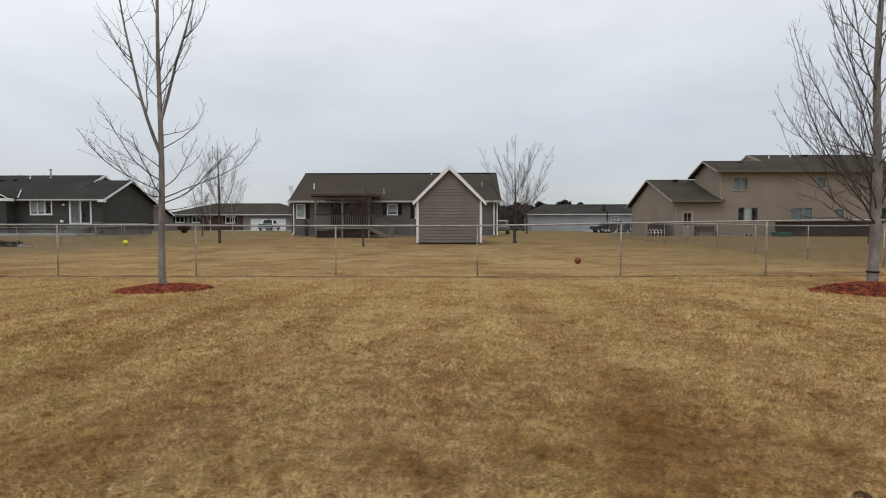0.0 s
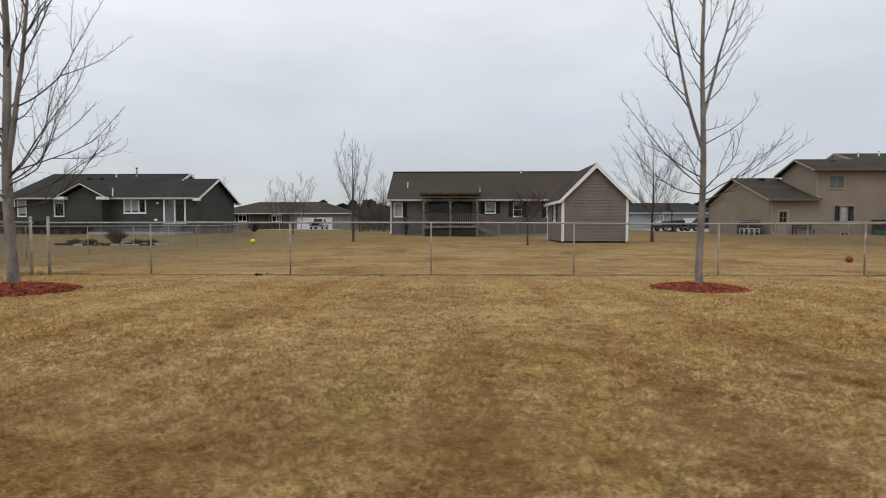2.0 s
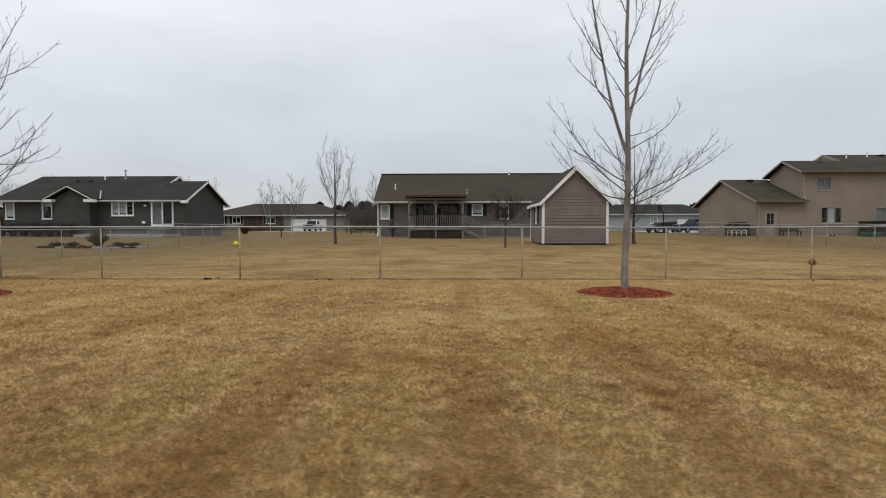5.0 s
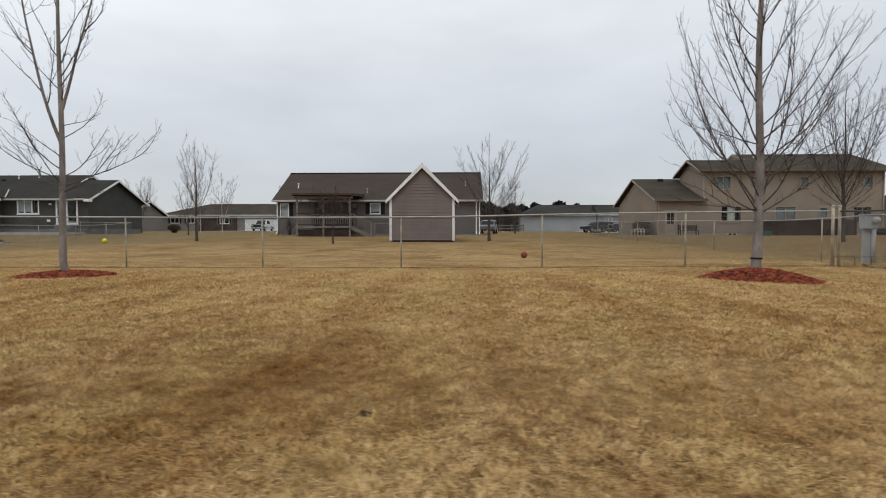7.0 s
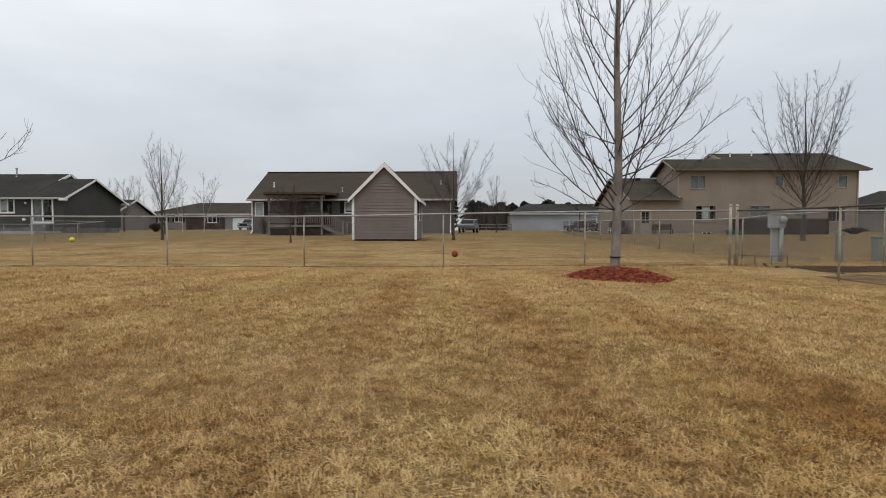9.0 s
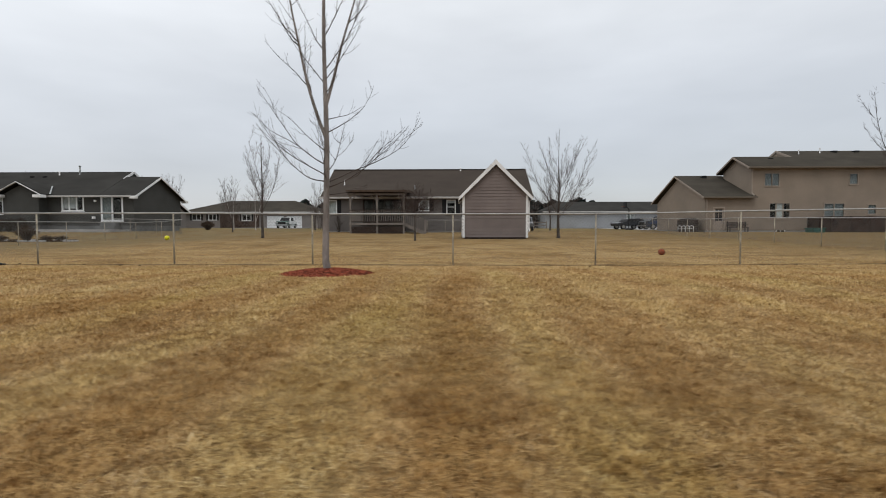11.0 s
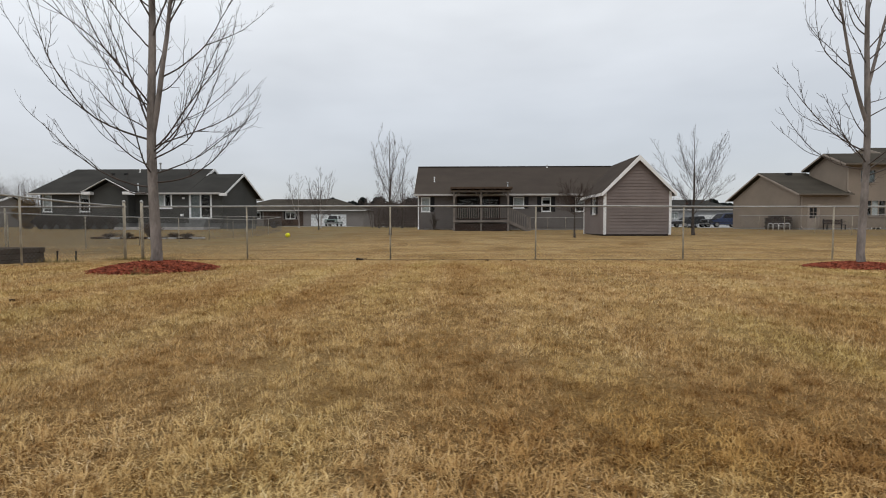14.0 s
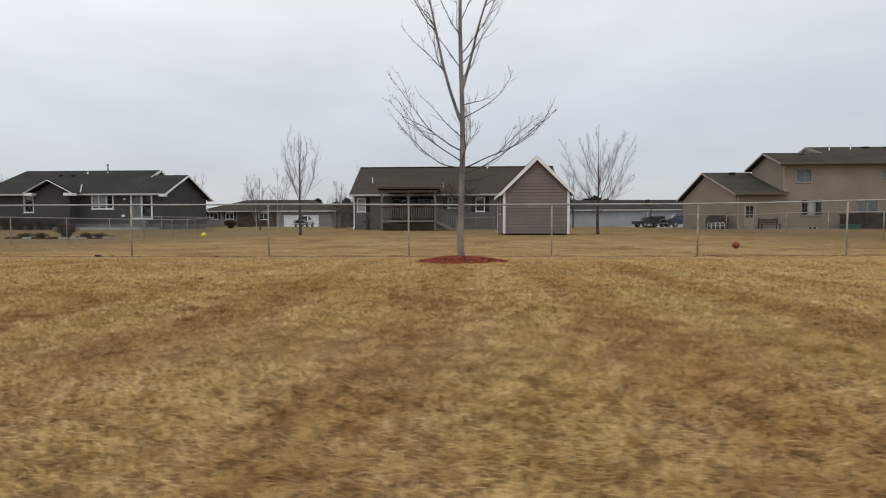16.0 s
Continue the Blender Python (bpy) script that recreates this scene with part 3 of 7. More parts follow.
def window(face, s0, s1, z0, z1, parent, lites=1, rail=False, frame=WHITE_VINYL, shutters=(), blind=0.0, w=0.07, label="white-framed window", cloth=None, drawn=None):
    """A framed window with its panes, sill and, where given, shutters on either side and a blind drawn down."""
    bm = bmesh.new()
    for a, b, c, d in ((s0, s0 + w, z0, z1), (s1 - w, s1, z0, z1), (s0 + w, s1 - w, z0, z0 + w), (s0 + w, s1 - w, z1 - w, z1)):
        face.plate(bm, a, b, c, d, -0.08, 0.045)
    bmesh.ops.remove_doubles(bm, verts=bm.verts[:], dist=0.0005)
    win = part("window", bm, frame, parent, label)
    for i in range(1, lites):
        c = s0 + (s1 - s0) * i / lites
        bm = bmesh.new()
        face.plate(bm, c - w * 0.4, c + w * 0.4, z0 + w, z1 - w, -0.07, 0.03)
        part("mullion", bm, frame, win)
    if rail:
        bm = bmesh.new()
        face.plate(bm, s0 + w, s1 - w, (z0 + z1) / 2 - w * 0.35, (z0 + z1) / 2 + w * 0.35, -0.07, 0.028)
        part("meeting_rail", bm, frame, win)
    bm = bmesh.new()
    face.plate(bm, s0 - 0.04, s1 + 0.04, z0 - 0.05, z0 - 0.002, -0.02, 0.07)
    part("sill", bm, frame, win)
    for i in range(lites):
        a, b = s0 + w + (s1 - s0 - 2 * w) * i / lites, s0 + w + (s1 - s0 - 2 * w) * (i + 1) / lites
        bm = bmesh.new()
        face.plate(bm, a + 0.004, b - 0.004, z0 + w + 0.003, z1 - w - 0.003, -0.035, -0.027)
        part("pane", bm, GLASS, win, "clear window glass").visible_shadow = False
        if blind and (drawn is None or i in drawn):
            bm = bmesh.new()
            face.plate(bm, a, b, z1 - w - (z1 - z0 - 2 * w) * blind, z1 - w, -0.085, -0.07)
            part("blind", bm, cloth or CURTAIN, win, "blind behind the pane, in places a painted reflection")
    # near-black sheet behind the panes: the room's darkness put into its colour
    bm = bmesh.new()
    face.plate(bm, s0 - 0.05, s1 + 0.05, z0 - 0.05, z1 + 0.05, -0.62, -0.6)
    part("dimness_sheet", bm, PAINTED_DIMNESS, win, "near-black sheet standing in for the unlit room")
    for side in shutters:
        a, b = (s0 - 0.36, s0 - 0.02) if side < 0 else (s1 + 0.02, s1 + 0.36)
        bm = bmesh.new()
        face.plate(bm, a, b, z0 - 0.02, z1 + 0.02, 0.022, 0.05)
        zz = z0 + 0.06
        while zz < z1 - 0.04:
            face.plate(bm, a + 0.04, b - 0.04, zz, zz + 0.035, 0.05, 0.06)
            zz += 0.07
        part("shutter", bm, SHUTTER, win, "black louvred shutter")
    return win


def slab_part(name, quad, t, mat, parent, label=""):
    bm = bmesh.new()
    slab(bm, quad, t)
    return part(name, bm, mat, parent, label)


def board_part(name, a, b, w, d, mat, parent, label="", up=(0, 0, 1)):
    bm = bmesh.new()
    bar(bm, a, b, w, d, up)
    return part(name, bm, mat, parent, label)


def vent_pipe(x, y, z, h, parent, r=0.045, mat=WHITE):
    bm = bmesh.new()
    tube(bm, [(x, y, z - 0.2), (x, y, z + h), (x, y, z + h + 0.001)], [r, r, r * 0.9], 8)
    tube(bm, [(x, y, z + h - 0.06), (x, y, z + h + 0.05)], r * 1.5, 8)
    tube(bm, [(x, y, z - 0.1), (x, y, z + 0.05)], [r * 2.2, r * 1.2], 8)
    part("roof_vent", bm, mat, parent, "roof vent pipe", True)


def downspout(x, y, z0, z1, parent, out=(0, -1), mat=WHITE):
    bm = bmesh.new()
    bar(bm, (x, y, z0 + 0.25), (x, y, z1), 0.09, 0.07)
    bar(bm, (x, y, z0 + 0.28), (x + out[0] * 0.35, y + out[1] * 0.35, z0 + 0.06), 0.09, 0.07)
    part("downspout", bm, mat, parent, "white downspout")


# ---- shed ----
def build_shed():
    x0, x1, y0, y1, zb, ze, zp, xm = -2.03, 1.6, 28.1, 32.4, 0.30, 2.66, 4.50, -0.2
    shed = thing("garden_shed", (xm, y0, 0.2), "taupe clapboard gable shed with white trim on the lawn", "shed")
    half = (x1 - x0) / 2
    gable = lambda z: (0.0, x1 - x0) if z <= ze else (half * (z - ze) / (zp - ze), (x1 - x0) - half * (z - ze) / (zp - ze))
    part("floor_skirt", boxes(((x0 + 0.08, y0 + 0.08, 0.12), (x1 - 0.08, y1 - 0.08, zb - 0.003))), DARK_WOOD, shed, "dark skirt under the shed")
    # front and back: backing plus single boards
    for nm, a, b in (("front_wall", (x0, y0), (x1, y0)), ("back_wall", (x1, y1), (x0, y1))):
        f = Face(a, b)
        bm = bmesh.new()
        pts = [f.at(s, z, -0.02) for s, z in ((0.03, zb), (x1 - x0 - 0.03, zb), (x1 - x0 - 0.03, ze), (half, zp - 0.05), (0.03, ze))]
        v0, v1 = [bm.verts.new(p) for p in pts], [bm.verts.new(p - f.out * 0.1) for p in pts]
        bm.faces.new(v0)
        bm.faces.new(v1[::-1])
        for i in range(5):
            bm.faces.new((v0[i], v1[i], v1[(i + 1) % 5], v0[(i + 1) % 5]))
        w = part(nm, bm, SHED_SIDING, shed)
        c, z = 0.176, zb
        while z < zp - 0.05:
            l0, h0 = gable(z)
            l1, h1 = gable(min(z + c, zp - 0.02))
            bm = bmesh.new()
            q = [f.at(l0, z, 0.032), f.at(h0, z, 0.032), f.at(max(h1, l1 + 0.01), min(z + c, zp - 0.02), 0.006), f.at(l1, min(z + c, zp - 0.02), 0.006)]
            r = [p - f.out * 0.022 for p in q]
            v = [bm.verts.new(p) for p in q + r]
            for g in ((0, 1, 2, 3), (7, 6, 5, 4), (0, 4, 5, 1), (1, 5, 6, 2), (2, 6, 7, 3), (3, 7, 4, 0)):
                bm.faces.new([v[i] for i in g])
            part("siding_board", bm, SHED_SIDING, w)
            z += c
    wl = Face((x0, y1), (x0, y0))
    hole = (2.0, 2.7, 1.45, 2.45)
    siding_wall("side_wall", (x0, y1), (x0, y0), zb, ze, [hole], SHED_SIDING, shed, course=0.176, thick=0.1)
    window(wl, *hole, shed, rail=True, shutters=(-1, 1))
    wr = Face((x1, y0), (x1, y1))
    hole2 = (1.6, 2.3, 1.45, 2.45)
    siding_wall("side_wall", (x1, y0), (x1, y1), zb, ze, [hole2], SHED_SIDING, shed, course=0.176, thick=0.1)
    window(wr, *hole2, shed, rail=True, shutters=(-1, 1))
    for x, y, sx, sy in ((x0, y0, -1, -1), (x1, y0, 1, -1), (x0, y1, -1, 1), (x1, y1, 1, 1)):
        bm = boxes(((min(x, x + sx * 0.035), min(y + sy * 0.04, y - sy * 0.1), zb - 0.02), (max(x, x + sx * 0.035) , max(y + sy * 0.04, y - sy * 0.1), ze)),
                   ((min(x + sx * 0.035, x - sx * 0.10), min(y + sy * 0.026, y + sy * 0.045), zb - 0.02), (max(x + sx * 0.035, x - sx * 0.10), max(y + sy * 0.026, y + sy * 0.045), ze)))
        part("corner_board", bm, WHITE, shed, "white corner board")
    # roof
    oh, ov = 0.22, 0.20
    sl = (zp - ze) / half
    zr = zp + 0.15
    for s in (-1, 1):
        xe = xm + s * (half + oh)
        slab_part("roof_slope", [(xm, y0 - ov, zr), (xm, y1 + ov, zr), (xe, y1 + ov, zr - sl * (half + oh)), (xe, y0 - ov, zr - sl * (half + oh))], 0.06, ROOF_BROWN, shed, "brown shingle roof slope")
        for y in (y0 - ov - 0.025, y1 + ov + 0.025):
            bm = bmesh.new()
            p = [(xm, zr - 0.01), (xe, zr - sl * (half + oh) - 0.01), (xe, zr - sl * (half + oh) - 0.21), (xm, zr - 0.29)]
            va = [bm.verts.new((a, y - 0.02, z)) for a, z in p]
            vb = [bm.verts.new((a, y + 0.02, z)) for a, z in p]
            bm.faces.new(va)
            bm.faces.new(vb[::-1])
            for i in range(4):
                bm.faces.new((va[i], vb[i], vb[(i + 1) % 4], va[(i + 1) % 4]))
            part("rake_board", bm, WHITE, shed, "white rake board")
        part("eave_board", boxes(((min(xe, xe + s * 0.03), y0 - ov, zr - sl * (half + oh) - 0.17), (max(xe, xe + s * 0.03), y1 + ov, zr - sl * (half + oh) - 0.01))), WHITE, shed, "white eave board")


# ---- ranch house behind the fence ----
def build_ranch_house():
    x0, x1, y0, y1, zf, ze, zr, yr = -13.4, 3.65, 41.5, 50.5, 0.95, 3.42, 6.22, 46.0
    h = thing("ranch_house", (-5, 46, 0.4), "single-storey taupe-sided ranch house with brown shingle roof and rear deck", "house")
    f = Face((x0, y0), (x1, y0))
    S = lambda x: x - x0
    wins = [(S(-13.13), S(-12.38), 1.99, 3.17), (S(-5.53), S(-4.64), 2.28, 3.19), (S(-3.21), S(-2.45), 1.99, 3.19), (S(-0.46), S(0.3), 1.98, 3.18)]
    door = (S(-10.2), S(-6.6), 1.25, 3.25)
    part("foundation", boxes(((x0 + 0.03, y0 + 0.03, 0.2), (x1 - 0.03, y1 - 0.03, zf))), CONCRETE, h, "grey concrete foundation")
    siding_wall("front_wall", (x0, y0), (x1, y0), zf - 0.35, ze, wins + [door], HOUSE_SIDING, h, course=0.15)
    siding_wall("back_wall", (x1, y1), (x0, y1), zf - 0.35, ze, [], HOUSE_SIDING, h, course=0.15)
    span = y1 - y0
    gb = lambda z: (0.0, span) if z <= ze else (span / 2 * (z - ze) / (zr - 0.3 - ze), span - span / 2 * (z - ze) / (zr - 0.3 - ze))
    siding_wall("end_wall", (x0, y1), (x0, y0), zf - 0.35, zr - 0.32, [], HOUSE_SIDING, h, top=gb, course=0.15)
    siding_wall("end_wall", (x1, y0), (x1, y1), zf - 0.35, zr - 0.32, [], HOUSE_SIDING, h, top=gb, course=0.15)
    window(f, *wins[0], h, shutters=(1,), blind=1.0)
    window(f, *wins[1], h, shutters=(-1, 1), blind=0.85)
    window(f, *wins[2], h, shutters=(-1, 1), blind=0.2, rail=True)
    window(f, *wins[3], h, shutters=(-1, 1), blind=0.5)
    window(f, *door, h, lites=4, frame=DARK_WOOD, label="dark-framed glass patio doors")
    xo, yo = 0.3, 0.38
    for y, s in ((y0 - yo, 1), (y1 + yo, -1)):
        slab_part("roof_slope", [(x0 - xo, y, ze), (x1 + xo, y, ze), (x1 + xo, yr, zr), (x0 - xo, yr, zr)], 0.09, ROOF_BROWN, h, "brown shingle roof slope")
        yy = y - 0.06 * s
        part("gutter", boxes(((x0 - xo, min(yy - 0.05, yy + 0.05), ze - 0.13), (x1 + xo, max(yy - 0.05, yy + 0.05), ze + 0.005))), OLD_GUTTER, h, "dull white gutter")
        part("soffit", boxes(((x0 - xo + 0.03, min(y, y + yo * s), ze - 0.14), (x1 + xo - 0.03, max(y, y + yo * s) - 0.003, ze - 0.115))), WHITE, h)
    for x in (x0 - xo, x1 + xo):
        for y in (y0 - yo, y1 + yo):
            board_part("rake_board", (x, y, ze - 0.1), (x, yr, zr - 0.1), 0.035, 0.17, WHITE, h, "white rake board")
    board_part("ridge_cap", (x0 - xo, yr, zr + 0.01), (x1 + xo, yr, zr + 0.01), 0.3, 0.04, ROOF_BROWN, h)
    roofz = lambda y: ze + (zr - ze) * (y - y0 + yo) / (yr - y0 + yo)
    for x, y, hh, mt in ((-12.1, 43.2, 0.36, WHITE), (-5.9, 42.4, 0.28, GREY_STEEL), (-2.0, 45.8, 0.2, WHITE), (2.5, 43.6, 0.3, GREY_STEEL)):
        vent_pipe(x, y, roofz(y), hh, h, mat=mt)
    for x in (x0 + 0.05, x1 - 0.28, x1 - 0.02):
        downspout(x, y0 - 0.07, 0.5, ze - 0.15, h)


def build_deck():
    """The covered back deck: floor, skirt, posts, rails, roof and stair."""
    x0, x1, y0, y1, zd = -10.45, -6.3, 37.4, 41.45, 1.22
    d = thing("covered_deck", (-8.4, 39.4, 0.4), "weathered wooden deck with shed-roof cover, baluster rail and side stair", "deck")
    n = 28
    bd = []
    for i in range(n):
        y = y0 + (y1 - y0) * i / n
        bd.append(((x0, y + 0.004, zd - 0.04), (x1, y + (y1 - y0) / n - 0.004, zd)))
    part("deck_boards", boxes(*bd), GREY_WOOD, d)
    part("rim_board", boxes(((x0 - 0.04, y0 - 0.04, zd - 0.15), (x1 + 0.04, y0 - 0.002, zd + 0.005))), GREY_WOOD, d)
    bm = bmesh.new()
    box(bm, (x0 + 0.05, y0 + 0.08, 0.3), (x1 - 0.05, y0 + 0.11, zd - 0.27))
    part("skirt_backing", bm, DARK_WOOD, d, "dark lattice skirt")
    bm = bmesh.new()
    k = x0
    while k < x1 - 0.3:
        bar(bm, (k, y0 + 0.05, 0.32), (k + 0.6, y0 + 0.05, zd - 0.27), 0.03, 0.012, (0, 1, 0))
        bar(bm, (k + 0.6, y0 + 0.065, 0.32), (k, y0 + 0.065, zd - 0.27), 0.03, 0.012, (0, 1, 0))
        k += 0.15
    part("lattice", bm, DARK_WOOD, d)
    for x in (x0 + 0.06, (x0 + x1) / 2, x1 - 0.06):
        part("post", boxes(((x - 0.065, y0, 0.3), (x + 0.065, y0 + 0.13, 3.3))), GREY_WOOD, d, "square roof post")
        for s in (-1, 1):
            if x0 < x + s * 0.5 < x1:
                board_part("brace", (x, y0 + 0.06, 2.85), (x + s * 0.42, y0 + 0.06, 3.27), 0.07, 0.07, GREY_WOOD, d)
    part("beam", boxes(((x0 - 0.15, y0 - 0.02, 3.3), (x1 + 0.15, y0 + 0.14, 3.46))), GREY_WOOD, d, "weathered wooden beam")
    slab_part("cover_roof", [(x0 - 0.18, y0 - 0.35, 3.66), (x1 + 0.18, y0 - 0.35, 3.66), (x1 + 0.18, y1 + 0.6, 3.98), (x0 - 0.18, y1 + 0.6, 3.98)], 0.06, ROOF_BROWN, d, "low shingle cover roof")
    part("fascia", boxes(((x0 - 0.19, y0 - 0.39, 3.53), (x1 + 0.19, y0 - 0.355, 3.67))), CEDAR, d, "brown fascia board")
    for x in (x0 - 0.19, x1 + 0.19):
        board_part("side_fascia", (x, y0 - 0.36, 3.57), (x, y1, 3.84), 0.035, 0.2, CEDAR, d)
    for i in range(9):
        x = x0 - 0.1 + (x1 - x0 + 0.2) * i / 8
        board_part("rafter", (x, y0 - 0.33, 3.53), (x, y1, 3.82), 0.045, 0.12, CEDAR, d)
    part("top_rail", boxes(((x0, y0 - 0.01, zd + 0.94), (x1, y0 + 0.09, zd + 0.99))), DARK_WOOD, d)
    part("bottom_rail", boxes(((x0, y0 + 0.01, zd + 0.1), (x1, y0 + 0.07, zd + 0.15))), DARK_WOOD, d)
    nb = 30
    bal = boxes(((0, 0, 0), (0.035, 0.035, 0.79)))
    me = bpy.data.meshes.new("baluster")
    bal.to_mesh(me)
    bal.free()
    me.materials.append(GREY_WOOD)
    for i in range(nb):
        b = new("baluster", me)
        b.parent = d
        b.location = Vector((x0 + 0.12 + (x1 - x0 - 0.24) * i / (nb - 1), y0 + 0.02, zd + 0.15)) - d.location
    for i in range(20):
        b = new("baluster", me)
        b.parent = d
        b.location = Vector((x0 + 0.01, y0 + 0.15 + (y1 - y0 - 0.3) * i / 19, zd + 0.15)) - d.location
    part("side_top_rail", boxes(((x0 - 0.02, y0 + 0.1, zd + 0.94), (x0 + 0.07, y1, zd + 0.99))), DARK_WOOD, d)
    # stair running down to the right of the deck
    ns = 6
    for i in range(ns):
        z = zd - (zd - 0.45) * (i + 1) / (ns + 0.2)
        xx = x1 + 0.26 * i
        part("stair_tread", boxes(((xx, y0 + 0.1, z - 0.04), (xx + 0.29, y0 + 1.2, z))), GREY_WOOD, d)
    xb = x1 + 0.26 * ns
    for y in (y0 + 0.06, y0 + 1.24):
        board_part("stringer", (x1, y, zd - 0.12), (xb, y, 0.4), 0.04, 0.24, GREY_WOOD, d)
        board_part("hand_rail", (x1, y, zd + 0.95), (xb, y, 1.42), 0.08, 0.05, GREY_WOOD, d)
        part("newel", boxes(((xb - 0.05, y - 0.05, 0.35), (xb + 0.05, y + 0.05, 1.47))), GREY_WOOD, d)
        for i in range(10):
            u = (i + 0.5) / 10
            x = x1 + (xb - x1) * u
            zt, zl = zd + 0.93 + (1.40 - zd - 0.93) * u, zd + 0.05 + (0.55 - zd - 0.05) * u
            board_part("stair_baluster", (x, y, zl), (x, y, zt), 0.035, 0.035, GREY_WOOD, d)


# ---- slate house to the west ----
def build_slate_house():
    x0, x1, y0, ze = -45.75, -30.0, 42.0, 3.72
    h = thing("slate_house", (-38, 46, 0.6), "dark slate-sided ranch house with white trim and sliding patio door", "house")
    f = Face((x0, y0), (x1, y0))
    S = lambda x: x - x0
    wins = [(S(-45.55), S(-44.75), 2.05, 3.62), (S(-42.35), S(-41.45), 2.05, 3.62), (S(-36.3), S(-34.35), 2.32, 3.62)]
    door = (S(-32.87), S(-30.93), 1.45, 3.62)
    part("foundation", boxes(((x0 + 0.03, y0 + 0.03, 0.4), (x1 - 0.03, 49.0, 1.1))), SHADED_CONCRETE, h, "grey concrete foundation")
    siding_wall("front_wall", (x0, y0), (x1, y0), 1.08, ze, wins + [door], SLATE_SIDING, h, course=0.2, lip=0.02)
    siding_wall("back_wall", (x1, 49.2), (x0, 49.2), 1.08, ze, [], SLATE_SIDING, h)
    gb = lambda z: (0.0, 7.2) if z <= ze else (3.6 * (z - ze) / 1.75, 7.2 - 3.6 * (z - ze) / 1.75)
    siding_wall("gable_wall", (x1, y0), (x1, y0 + 7.2), 1.08, 5.4, [], SLATE_SIDING, h, top=gb, course=0.2, lip=0.02)
    siding_wall("end_wall", (x0, 49.2), (x0, y0), 1.08, ze, [], SLATE_SIDING, h)
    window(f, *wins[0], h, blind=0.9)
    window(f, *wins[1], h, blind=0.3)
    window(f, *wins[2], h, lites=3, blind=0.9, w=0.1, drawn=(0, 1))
    window(f, *door, h, lites=2, w=0.13, label="white-framed sliding glass door", blind=1.0, drawn=(0,), cloth=BLIND_AND_REFLECTION)
    # lower east roof
    yr2, zr2, xe = 45.35, 5.58, x1 + 0.42
    slab_part("roof_slope", [(-34, 41.55, ze - 0.1), (xe, 41.55, ze - 0.1), (xe, yr2, zr2), (-34, yr2, zr2)], 0.1, ROOF_DARK, h, "charcoal shingle roof slope")
    slab_part("roof_slope", [(-34, 49.55, ze - 0.1), (xe, 49.55, ze - 0.1), (xe, yr2, zr2), (-34, yr2, zr2)], 0.1, ROOF_DARK, h)
    for ya in (41.55, 49.55):
        board_part("rake_board", (xe + 0.02, ya, ze - 0.22), (xe + 0.02, yr2, zr2 - 0.10), 0.04, 0.16, WHITE, h, "white rake board")
        part("eave_return", soft_box((xe - 0.5, ya - 0.06, ze - 0.36), (xe + 0.05, ya + 0.3, ze - 0.13)), WHITE, h, "white eave return")
    # main roof, a little higher, hipped at the west end
    yr, zr, xr, xw = 46.4, 6.16, -32.6, -45.9
    sl = (zr - ze + 0.1) / (yr - 41.55)
    slab_part("roof_slope", [(x0 - 0.7, 41.55, ze - 0.09), (xr - 0.2, 41.55, ze - 0.09), (xr - 0.2, yr, zr + 0.01), (xw, yr, zr + 0.01)], 0.1, ROOF_DARK, h, "charcoal shingle roof slope")
    slab_part("roof_slope", [(x0 - 0.7, 51.2, ze - 0.09), (xr - 0.2, 51.2, ze - 0.09), (xr - 0.2, yr, zr + 0.01), (xw, yr, zr + 0.01)], 0.1, ROOF_DARK, h)
    slab_part("hip_slope", [(x0 - 0.7, 41.55, ze - 0.09), (x0 - 0.7, 51.2, ze - 0.09), (xw, yr, zr + 0.01)], 0.1, ROOF_DARK, h)
    for a in (1, -1):
        board_part("upper_rake", (xr - 0.18, yr, zr - 0.06), (xr - 0.18, yr - a * 1.5, zr - 0.06 - 1.5 * sl), 0.04, 0.2, WHITE, h)
    slab_part("upper_gable", [(xr - 0.24, yr - 2, zr - 2 * sl - 0.1), (xr - 0.24, yr + 2, zr - 2 * sl - 0.1), (xr - 0.241, yr, zr - 0.1)], 0.05, SLATE_SIDING, h)
    part("gutter", boxes(((x0 - 0.7, 41.46, ze - 0.21), (x1 + 0.0, 41.56, ze - 0.09))), OLD_GUTTER, h, "dull white gutter")
    part("soffit", boxes(((x0 - 0.85, 41.56, ze - 0.22), (x1 + 0.3, 42.0, ze - 0.19))), WHITE, h)
    # projecting bay with its own little gable
    bx0, bx1, by = -40.6, -37.55, 41.1
    gz = lambda z: (0.0, 3.05) if z <= ze else (1.525 * (z - ze) / 0.8, 3.05 - 1.525 * (z - ze) / 0.8)
    siding_wall("bay_wall", (bx0, by), (bx1, by), 1.08, 4.5, [], SLATE_SIDING, h, top=gz)
    siding_wall("bay_side", (bx0, y0 - 0.005), (bx0, by), 1.08, ze, [], SLATE_SIDING, h)
    siding_wall("bay_side", (bx1, by), (bx1, y0 - 0.005), 1.08, ze, [], SLATE_SIDING, h)
    part("bay_foundation", boxes(((bx0 + 0.03, by + 0.03, 0.4), (bx1 - 0.03, y0, 1.1))), SHADED_CONCRETE, h)
    xm, zt, yb = (bx0 + bx1) / 2, 4.82, 43.6
